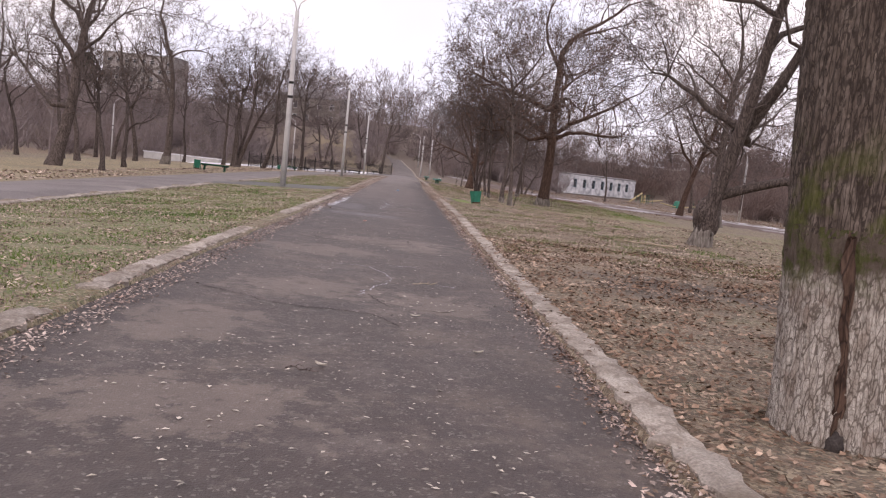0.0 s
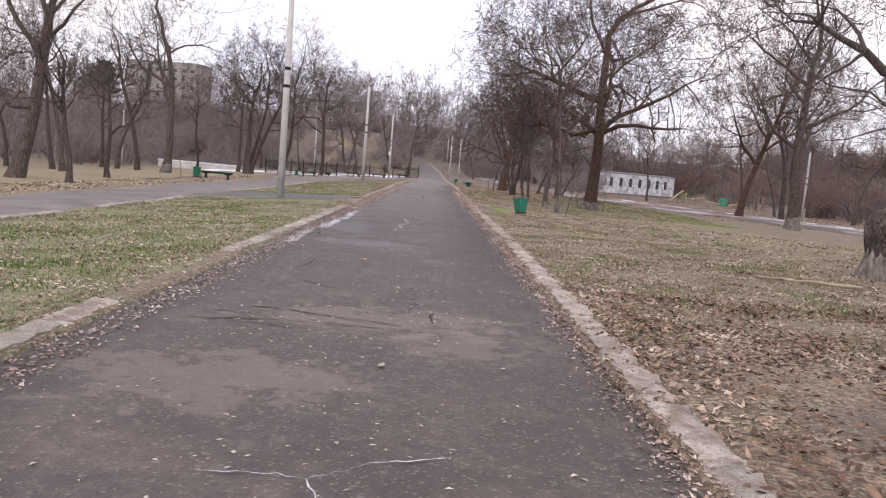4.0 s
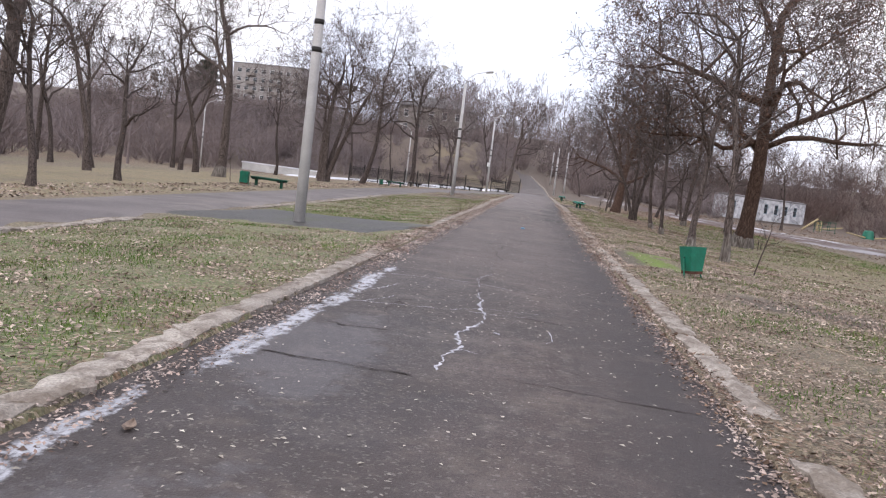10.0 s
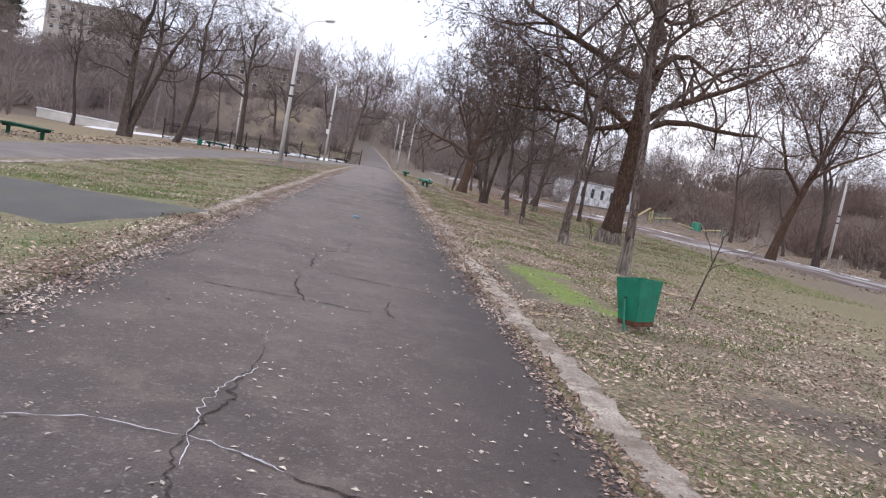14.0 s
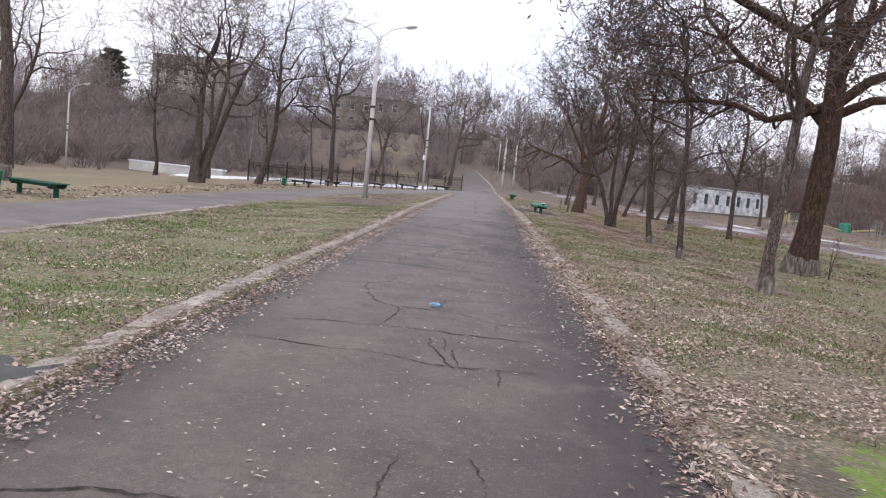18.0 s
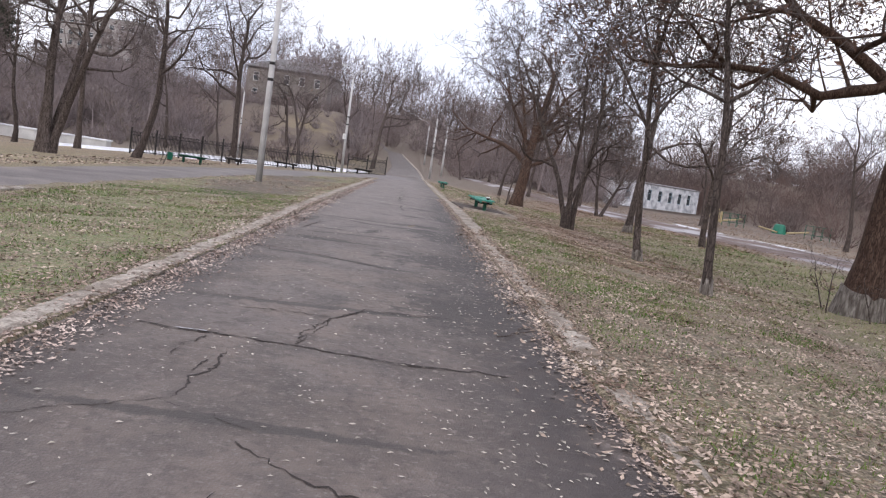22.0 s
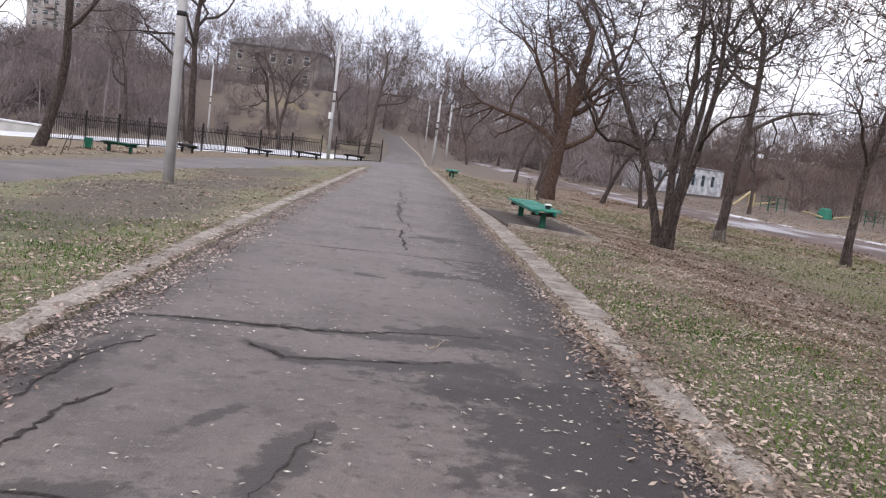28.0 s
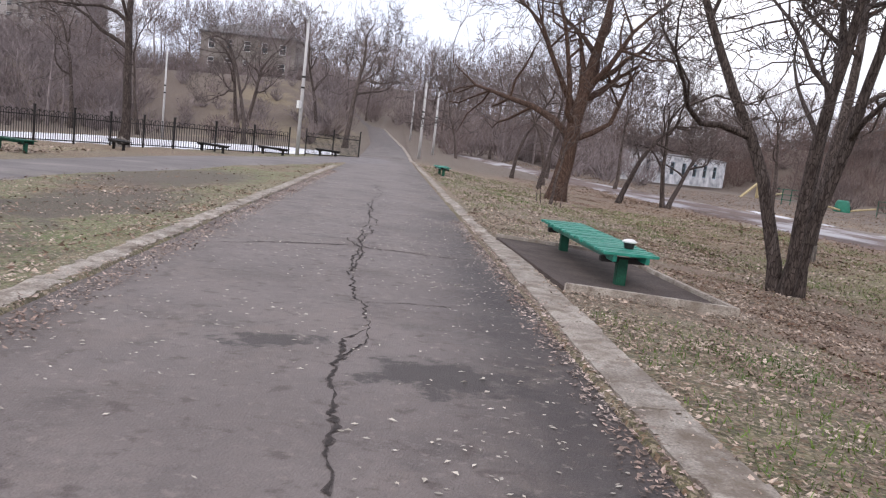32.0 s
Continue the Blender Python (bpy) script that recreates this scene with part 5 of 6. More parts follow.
# park trees further off share a few builds
STOCK = [tree_meshes(50 + k, 12 + 1.5 * (k % 3), 0.17 + 0.03 * (k % 3), (0.12 * math.cos(k * 2.1), 0.06 * math.sin(k)), top=4, kids=(5, 5, 4, 3), leaves=200, leaf=0.07, thin=0.010, steps=(8, 6, 4, 3, 2, 2)) for k in range(6)]
def park_trees(spots, first):
    for k, (x, y, s) in enumerate(spots):
        plant(STOCK[(k + first) % 6], x, y, (k + first) * 77.0, s, "bare winter tree among others in the park", "bare park trees")


# over the far lawn
park_trees([(-24, 36, 0.9), (-27, 47, 1.0), (-23, 56, 0.8), (-27, 63, 1.0), (-32, 55, 1.0), (-24.5, 72, 0.9), (-33, 68, 1.0), (-29, 79, 0.9), (-22, 95, 0.9), (-27.5, 98, 1.0), (-35, 90, 1.0), (-39, 75, 1.0), (-30, 24, 0.9), (-37, 40, 1.0), (-42, 58, 1.0), (-25, 17, 1.0)], 0)
# behind the railing and along the hill
park_trees([(-12, 127, 0.8), (-21, 129, 0.9), (-28, 133, 1.0), (-9, 153, 0.9), (6.8, 147, 0.8), (9.8, 126, 0.8), (14, 133, 0.9), (19, 128, 0.9), (6.2, 168, 0.9), (8.5, 185, 1.0), (-7, 178, 1.0), (-9, 200, 1.1), (6, 206, 1.1), (12, 160, 1.0), (-6, 222, 1.1), (5.5, 232, 1.1), (10, 115, 0.8), (11.5, 121, 0.8)], 2)
# beyond the lower road
park_trees([(33, 128, 0.9), (43, 116, 1.0), (40, 98, 0.9), (45, 90, 1.1), (50, 78, 1.0), (38, 66, 1.0), (42, 55, 1.1), (44.5, 47, 1.0), (47, 40, 1.1), (50, 33, 1.0), (21, 38, 1.1), (28, 28, 1.0), (62, 105, 1.1), (66, 135, 1.1), (72, 120, 1.1), (60, 90, 1.0)], 4)


# ---- far woods: many plain bare trees and thickets ----
def simple_wood(seed, tall, levels, kids, r, thin, stems=1):
    w = Wood(seed)
    w.steps = (5, 4, 3, 2, 2, 2)
    w.floor = 1.5 if stems == 1 else 0.2
    for s in range(stems):
        a = s * 2.4
        w.limb((math.cos(a) * 0.3 * (stems > 1), math.sin(a) * 0.3 * (stems > 1), -0.3), Vector((math.cos(a) * 0.35 * (stems > 1), math.sin(a) * 0.35 * (stems > 1), 1)), tall * 0.6, r, 0 if stems == 1 else 1, levels, 0.14, 0.2, kids, thin)
    return w


def triangles_only(w):
    vs, fs, base = [], [], 0
    for (k, sides), items in w.sets.items():
        if sides < 5:
            P, R = np.array([a for a, _ in items]), np.array([b for _, b in items])
            t = P[:, -1] - P[:, 0]
            side = np.cross(t, np.random.default_rng(k).normal(0, 1, t.shape))
            side /= np.linalg.norm(side, axis=1, keepdims=True) + 1e-9
            v = np.stack([P - side[:, None] * R[:, :, None], P + side[:, None] * R[:, :, None]], 2).reshape(-1, 3)
            i = np.arange(len(v)).reshape(-1, k, 2)
            f = np.stack([i[:, :-1, 0], i[:, :-1, 1], i[:, 1:, 1], i[:, 1:, 0]], -1).reshape(-1, 4)
            vs.append(v)
            fs.append(f + base)
            base += len(v)
            continue
        sub = Wood(0)
        sub.sets = {(k, 3 if sides < 8 else 4): items}
        v, f = sub.arrays(lambda n: True)
        vs.append(v)
        fs.append(f + base)
        base += len(v)
    return np.concatenate(vs), np.concatenate(fs)


FAR = [triangles_only(simple_wood(200 + k, 13, 4, (6, 5, 4, 2), 0.17, 0.025)) for k in range(5)]


def thicket(name, spots, stock, label, seed, material=None):
    rng = np.random.default_rng(seed)
    vs, fs, base = [], [], 0
    for x, y, s in spots:
        v, f = stock[rng.integers(len(stock))]
        a = rng.uniform(0, math.tau)
        c, sn = math.cos(a), math.sin(a)
        h = s * rng.uniform(0.85, 1.2)
        p = np.stack([(v[:, 0] * c - v[:, 1] * sn) * s + x, (v[:, 0] * sn + v[:, 1] * c) * s + y, v[:, 2] * h + height(x, y)], -1)
        vs.append(p)
        fs.append(f + base)
        base += len(v)
    me = quick_mesh(name, np.concatenate(vs), np.concatenate(fs), material or HAZETWIG)
    return tagged(new(name, me), label, "woods", kind="stuff")


def scatter(seed, n, x0, x1, y0, y1, s0, s1, keep=lambda x, y: True):
    rng = random.Random(seed)
    out = []
    while len(out) < n:
        x, y = rng.uniform(x0, x1), rng.uniform(y0, y1)
        if keep(x, y):
            out.append((x, y, rng.uniform(s0, s1)))
    return out


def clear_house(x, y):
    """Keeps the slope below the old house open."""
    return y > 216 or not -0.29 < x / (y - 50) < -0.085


def off_path(x, y):
    return abs(x + 0.5 + 3.0 * max(0, min(1, (y - 150) / 50))) > 6.0


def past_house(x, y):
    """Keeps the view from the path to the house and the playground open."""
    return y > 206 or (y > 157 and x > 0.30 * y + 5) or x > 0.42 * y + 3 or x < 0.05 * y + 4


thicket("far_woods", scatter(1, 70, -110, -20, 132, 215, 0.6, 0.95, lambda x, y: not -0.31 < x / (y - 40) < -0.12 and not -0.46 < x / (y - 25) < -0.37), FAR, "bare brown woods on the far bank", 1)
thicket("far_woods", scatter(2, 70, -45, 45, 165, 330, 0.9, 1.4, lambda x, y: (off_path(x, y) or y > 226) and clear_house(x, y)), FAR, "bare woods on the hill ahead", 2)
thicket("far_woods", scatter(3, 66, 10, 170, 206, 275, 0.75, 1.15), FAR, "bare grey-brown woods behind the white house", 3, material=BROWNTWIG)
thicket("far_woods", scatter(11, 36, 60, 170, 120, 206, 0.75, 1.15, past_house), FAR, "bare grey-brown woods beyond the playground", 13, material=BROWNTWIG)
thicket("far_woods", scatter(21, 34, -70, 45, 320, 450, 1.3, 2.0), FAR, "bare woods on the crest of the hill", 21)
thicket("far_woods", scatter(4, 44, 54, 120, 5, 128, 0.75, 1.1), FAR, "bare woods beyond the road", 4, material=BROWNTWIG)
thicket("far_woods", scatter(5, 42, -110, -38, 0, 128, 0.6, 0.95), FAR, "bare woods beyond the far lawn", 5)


def brush(clumps, per, label, seed, material=None):
    """Leafless brush: clumps of thin tapering twigs that spread and rise from low stems."""
    rng = np.random.default_rng(seed)
    c = np.repeat(np.array([(x, y, float(lie(x, y)), s) for x, y, s in clumps]), per, axis=0)
    n = len(c)
    h = c[:, 3] * 5.0
    u = rng.random(n)
    a = rng.uniform(0, math.tau, n)
    z = h * u * 0.72
    out = h * 0.34 * np.sqrt(rng.random(n)) * (0.35 + np.sin(u * 2.6))
    d = np.stack([np.cos(a) * 0.45, np.sin(a) * 0.45, np.full(n, 0.85)], -1) + rng.normal(0, 0.38, (n, 3))
    d[:, 2] = np.abs(d[:, 2])
    d /= np.linalg.norm(d, axis=1, keepdims=True)
    p = np.stack([c[:, 0] + np.cos(a) * out, c[:, 1] + np.sin(a) * out, c[:, 2] + z], -1)
    w = np.cross(d, rng.normal(0, 1, (n, 3)))
    w /= np.linalg.norm(w, axis=1, keepdims=True)
    w *= (rng.uniform(0.02, 0.05, n) * (1.3 - 0.7 * u))[:, None]
    tip = p + d * (h * rng.uniform(0.14, 0.36, n))[:, None]
    v = np.stack([p - w, p + w, tip], 1).reshape(-1, 3)
    me = quick_mesh("thicket", v, np.arange(n * 3).reshape(-1, 3), material or HAZETWIG, False)
    return tagged(new("thicket", me), label, "woods", kind="stuff")


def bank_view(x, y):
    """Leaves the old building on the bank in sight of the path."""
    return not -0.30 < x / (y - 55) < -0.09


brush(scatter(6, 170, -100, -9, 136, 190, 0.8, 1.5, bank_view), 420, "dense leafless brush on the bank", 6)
brush(scatter(16, 170, -46, -7, 130, 192, 0.28, 0.55), 150, "low leafless brush on the bank", 16)
brush(scatter(31, 34, -44, -14, 190, 203, 0.5, 0.95), 300, "leafless shrubs below the old house", 31)
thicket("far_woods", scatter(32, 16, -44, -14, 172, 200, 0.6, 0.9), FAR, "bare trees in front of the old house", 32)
brush(scatter(33, 70, -85, -10, 222, 246, 1.2, 2.1), 360, "dense leafless brush along the top of the bank", 33)
brush(scatter(7, 300, 12, 170, 203, 262, 1.0, 2.2), 480, "dense leafless brush behind the white house", 7, material=BROWNTWIG)
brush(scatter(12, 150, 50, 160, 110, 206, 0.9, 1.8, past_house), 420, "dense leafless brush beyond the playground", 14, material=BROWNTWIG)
brush(scatter(8, 110, -95, -44, 10, 128, 0.9, 1.6), 420, "dense leafless brush beyond the far lawn", 8)
brush(scatter(9, 160, 50, 105, 10, 135, 1.1, 2.2), 330, "dense leafless brush beyond the road", 9, material=BROWNTWIG)
brush(scatter(22, 90, -45, 35, 325, 440, 1.0, 2.0), 300, "leafless brush on the crest of the hill", 22)
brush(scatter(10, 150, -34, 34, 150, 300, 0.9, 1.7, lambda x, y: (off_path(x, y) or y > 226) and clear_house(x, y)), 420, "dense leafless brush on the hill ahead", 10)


# ---- railing along the ice ----
def bar_mesh(h):
    bm = bmesh.new()
    box(bm, (0.026, 0.026, h), pose(0, 0, h / 2))
    return bm_mesh("bar", bm, DARKMETAL)


BAR_A, BAR_B = bar_mesh(1.36), bar_mesh(1.5)
bmp = bmesh.new()
box(bmp, (0.09, 0.09, 1.8), pose(0, 0, 0.9), 0.008)
box(bmp, (0.12, 0.12, 0.05), pose(0, 0, 1.82), 0.012)
POST = bm_mesh("post", bmp, DARKMETAL)


def rail_mesh(l, arch):
    bm = bmesh.new()
    if arch:
        n = 6
        pts = [(l * k / 36, 0, 0.13 * abs(math.sin(math.pi * k / 6))) for k in range(37)]
        tube(bm, pts, [0.018] * 37, 4)
    else:
        box(bm, (l, 0.035, 0.05), pose(l / 2, 0, 0))
    return bm_mesh("rail", bm, DARKMETAL)


RAIL, ARCH = rail_mesh(2.3, False), rail_mesh(2.3, True)


def railing(points, label, bars=17):
    first = points[0]
    run = thing("railing", pose(first[0], first[1], 0), label, "fence")
    for (xa, ya), (xb, yb) in zip(points, points[1:]):
        l = math.hypot(xb - xa, yb - ya)
        n = round(l / 2.4)
        turn = math.degrees(math.atan2(yb - ya, xb - xa))
        for k in range(n):
            x, y = xa + (xb - xa) * k / n, ya + (yb - ya) * k / n
            m = pose(x - first[0], y - first[1], height(x, y) - 0.02, 0, 0, turn) @ Matrix.Diagonal((l / n / 2.4, 1, 1, 1))
            child("post", POST, run, m)
            for z, me in ((0.16, RAIL), (1.32, RAIL), (1.45, ARCH)):
                child("rail", me, run, m @ pose(0.05, 0, z))
            for j in range(1, bars):
                child("bar", BAR_A if j % 2 else BAR_B, run, m @ pose(2.4 * j / bars, 0, 0.1))
    xb, yb = points[-1]
    child("post", POST, run, pose(xb - first[0], yb - first[1], height(xb, yb) - 0.02, 0, 0, 0))
    return run


railing([(-19.6, 98.0), (-12.8, 109.5), (-6.9, 115.3)], "black wrought-steel railing with arched top")
railing([(-5.9, 116.2), (-2.35, 117.5)], "closed black steel gate leaf with arched top", 23)


# ---- parapet ----
parapet = thing("parapet", pose(-32.6, 115.1, height(-32.6, 115.1) - 0.1, 0, 0, math.degrees(math.atan2(6.0, -13))), "long pale concrete parapet with snow on its top", "wall")
bm = bmesh.new()
box(bm, (13.6, 0.6, 0.95), pose(0, 0, 0.47), 0.03)
part("body", bm, WALLGREY, parapet)
bm = bmesh.new()
box(bm, (13.8, 0.75, 0.14), pose(0, 0, 1.02), 0.03)
part("coping", bm, ICE, parapet, "snow-covered coping")


# ---- lamp posts ----
def lamp_post(x, y, tall, arms, label, turn=0, box_at=0.0, girth=1.0):
    ob = thing("street_lamp", pose(x, y, height(x, y) - 0.05, 0, 0, turn), label, "street lamp", "lamp posts")
    bm = bmesh.new()
    tube(bm, [(0, 0, 0), (0, 0, tall * 0.5), (0, 0, tall)], [0.135 * girth, 0.115 * girth, 0.09 * girth], 10)
    part("pole", bm, POLE, ob, smooth=True)
    for z in (tall * 0.52, tall * 0.6):
        bm = bmesh.new()
        tube(bm, [(0, 0, z - 0.06), (0, 0, z + 0.06)], [(0.121 - 0.004 * (z > tall * 0.55)) * girth, (0.119 - 0.004 * (z > tall * 0.55)) * girth], 10)
        part("band", bm, DARKMETAL, ob, "dark metal clamp band", True)
    for s in arms:
        bm = bmesh.new()
        tube(bm, [(0, 0, tall - 0.1), (0.12 * s, 0, tall + 0.35), (0.6 * s, 0, tall + 0.75), (1.35 * s, 0, tall + 0.98)], [0.03, 0.028, 0.025, 0.022], 6)
        arm = part("arm", bm, POLE, ob, smooth=True)
        bm = bmesh.new()
        box(bm, (0.62, 0.22, 0.13), pose(1.6 * s, 0, tall + 1.0, 0, -10 * s, 0), 0.05)
        head = part("lamp_head", bm, POLE, arm)
        bm = bmesh.new()
        box(bm, (0.42, 0.16, 0.05), pose(1.62 * s, 0, tall + 0.925, 0, -10 * s, 0), 0.02)
        part("lens", bm, LAMPGLASS, arm)
    if box_at:
        bm = bmesh.new()
        box(bm, (0.3, 0.22, 0.5), pose(-0.24, 0, box_at), 0.02)
        part("meter_box", bm, WHITECUP, ob, "white electric meter box")
    return ob


lamp_post(-5.65, 36.4, 8.0, (-1, 1), "tall pale concrete lamp post on the lawn", 10)
lamp_post(-6.1, 74.2, 8.0, (-1, 1), "tall pale concrete lamp post with two arms", 5)
lamp_post(-6.35, 115.6, 8.7, (-1, 1), "concrete lamp post with meter box beside the railing", 60, 3.4)
lamp_post(2.2, 128.5, 6.6, (), "bare concrete pole beside the path")
lamp_post(4.0, 142, 6.4, (), "bare concrete pole on the slope")
lamp_post(2.2, 172, 6.4, (-1,), "concrete lamp post with one arm on the slope")
lamp_post(-18.5, 127, 7.0, (-1,), "thin concrete lamp post behind the railing", girth=0.7)
lamp_post(-38.5, 104, 7.0, (1,), "thin lamp post in front of the woods", girth=0.7)
lamp_post(38.5, 88, 7.5, (), "thin pole beyond the road")


# ---- benches ----
def bench(x, y, turn, length, label, slatted=True, colour=None, group="park benches"):
    ob = thing("bench", pose(x, y, height(x, y), 0, 0, turn), label, "bench", group)
    green = colour or TEAL
    n = int(length / 0.115)
    bm = bmesh.new()
    box(bm, (0.68, 0.096, 0.035), None, 0.006)
    slat = bm_mesh("slat", bm, green)
    rng = random.Random(int(abs(x * 10)))
    for k in range(n):
        child("slat", slat, ob, pose(rng.uniform(-0.014, 0.014), -length / 2 + (k + 0.5) * length / n, 0.455 + rng.uniform(-0.003, 0.003), 0, rng.uniform(-0.6, 0.6), rng.uniform(-0.5, 0.5)))
    for s in (-1, 1):
        bm = bmesh.new()
        box(bm, (0.05, length * 0.98, 0.08), pose(0.2 * s, 0, 0.395), 0.006)
        part("beam", bm, green, ob)
    for s in (-1, 1):
        bm = bmesh.new()
        box(bm, (0.13, 0.11, 0.40), pose(0, length * 0.40 * s, 0.17), 0.01)
        leg = part("leg", bm, DARKMETAL if colour is DARKMETAL else GREEN_DK, ob)
        bm = bmesh.new()
        box(bm, (0.56, 0.1, 0.07), pose(0, length * 0.40 * s, 0.345), 0.01)
        part("crosspiece", bm, DARKMETAL, leg, "dark cross-piece under the seat")
    return ob


bench(2.85, 73.2, 1.5, 3.55, "low backless slatted bench painted green")
bench(2.6, 103.2, 2, 2.6, "low green backless bench further along the path")
bench(-13.9, 57.5, 66, 2.2, "dark green backless bench beside a bin", colour=GREEN_DK)
bench(-13.55, 91.6, 60, 1.8, "dark green backless bench near the railing", colour=GREEN_DK)
bench(-13.2, 101.5, 30, 2.8, "dark weathered backless bench near the railing", colour=DARKMETAL)
bench(-10.7, 110.2, 45, 2.8, "dark weathered backless bench before the railing", colour=DARKMETAL)
bench(-7.6, 113.2, 45, 2.6, "dark weathered backless bench before the railing", colour=DARKMETAL)
bench(-4.4, 116.4, 45, 2.0, "dark weathered backless bench before the railing", colour=DARKMETAL)

# kerb frame and bare earth round the nearest bench
pad = thing("bench_pad", pose(2.94, 73.1, height(2.94, 73.1) + 0.0, 0, 2.9, 3), "low concrete edging round bare earth under the bench", "edging")
for x, y, sx, sy in ((0.0, -2.12, 2.06, 0.10), (0.0, 2.12, 2.06, 0.10), (0.98, 0, 0.10, 4.14)):
    bm = bmesh.new()
    box(bm, (sx, sy, 0.2), pose(x, y, -0.012), 0.012)
    part("edging_stone", bm, CONCRETE, pad)
bm = bmesh.new()
box(bm, (2.0, 4.14, 0.06), pose(-0.03, 0, 0.008))
part("bare_earth", bm, SOIL, pad)

cup = thing("paper_bowl", pose(3.0, 71.95, height(2.85, 73.2) + 0.475), "black bowl with a white lid on the bench", "bowl")
bm = bmesh.new()
tube(bm, [(0, 0, 0), (0, 0, 0.075)], [0.055, 0.075], 16)
part("body", bm, BLACKCUP, cup, smooth=False)
bm = bmesh.new()
tube(bm, [(0, 0, 0.075), (0, 0, 0.09), (0, 0, 0.115)], [0.088, 0.092, 0.05], 16)
part("lid", bm, WHITECUP, cup, "white lid")


# ---- bins ----
def bin_body(top, foot, h, open_top=True):
    """A tapered square bin: thin walls open to the sky."""
    bm = bmesh.new()
    rings = []
    for half, z in ((foot, 0.0), (top, h), (top - 0.012, h), (foot - 0.012, 0.012)):
        rings.append([bm.verts.new((half * sx, half * sy, z)) for sx, sy in ((-1, -1), (1, -1), (1, 1), (-1, 1))])
    for a, b in zip(rings, rings[1:]):
        for k in range(4):
            bm.faces.new((a[k], a[(k + 1) % 4], b[(k + 1) % 4], b[k]))
    bm.faces.new(rings[0][::-1])
    bm.faces.new(rings[-1])
    bmesh.ops.bevel(bm, geom=[e for e in bm.edges if abs(e.verts[0].co.z - e.verts[1].co.z) > 0.1], offset=0.006, segments=2, affect="EDGES")
    return bm


def litter_bin(x, y, turn, lean, scale, label):
    ob = thing("litter_bin", pose(x, y, height(x, y) - 0.02, 0, 0, turn) @ pose(0, 0, 0, lean, lean * 0.6, 0), label, "litter bin", "green bins")
    ob.scale = (scale, scale, scale)
    body = child("body", bm_mesh("body", bin_body(0.205, 0.155, 0.53), GREEN), ob, pose(0, 0, 0.14))
    bm = bmesh.new()
    box(bm, (0.32, 0.32, 0.07), pose(0, 0, 0.125), 0.008)
    part("base_plate", bm, RUST, ob, "rusty base plate")
    for s in (-1, 1):
        bm = bmesh.new()
        tube(bm, [(0.205 * s, 0.02, 0.42), (0.215 * s, 0.0, 0.2), (0.22 * s, -0.04, 0.0)], [0.017, 0.017, 0.017], 8)
        part("support", bm, GREEN, ob)
    bm = bmesh.new()
    tube(bm, [(-0.21, 0.02, 0.43), (0.21, 0.02, 0.43)], [0.012, 0.012], 6)
    part("axle", bm, DARKMETAL, ob)
    return ob


litter_bin(3.12, 34.1, 28, -5, 0.92, "dented green sheet-metal litter bin with rusty foot")
litter_bin(-15.0, 56.9, 10, 2, 1.1, "green sheet-metal litter bin beside a bench")
litter_bin(-14.75, 91.0, 20, 2, 0.85, "green sheet-metal litter bin beside a bench")


# ---- buildings ----
def facade(ob, length, tall, thick, openings, wall_material, frame_material, y, flip=False, name="wall"):
    """A wall along x with real window openings: (x0, x1, z0, z1), in columns that share rows. Windows become parts."""
    cols = sorted({o[:2] for o in openings})
    bm = bmesh.new()
    at = 0.0
    for x0, x1 in cols:
        box(bm, (x0 - at, thick, tall), pose((x0 + at) / 2, y, tall / 2))
        rows = sorted(o[2:] for o in openings if o[:2] == (x0, x1))
        z = 0.0
        for z0, z1 in rows:
            box(bm, (x1 - x0, thick, z0 - z), pose((x0 + x1) / 2, y, (z0 + z) / 2))
            z = z1
        box(bm, (x1 - x0, thick, tall - z), pose((x0 + x1) / 2, y, (tall + z) / 2))
        at = x1
    box(bm, (length - at, thick, tall), pose((length + at) / 2, y, tall / 2))
    part(name, bm, wall_material, ob)
    for x0, x1, z0, z1 in openings:
        w, h = x1 - x0, z1 - z0
        win = child("window", None, ob, pose((x0 + x1) / 2, y, (z0 + z1) / 2))
        bm = bmesh.new()
        box(bm, (w, 0.03, h))
        part("pane", bm, PANE, win)
        bm = bmesh.new()
        for m, s in ((pose(-w / 2 + 0.05, 0, 0), (0.1, 0.1, h)), (pose(w / 2 - 0.05, 0, 0), (0.1, 0.1, h)), (pose(0, 0, h / 2 - 0.05), (w - 0.2, 0.1, 0.1)), (pose(0, 0, -h / 2 + 0.05), (w - 0.2, 0.1, 0.1)), (pose(0, 0, h * 0.12), (w - 0.2, 0.08, 0.07))):
            box(bm, s, m)
        part("frame", bm, frame_material, win)


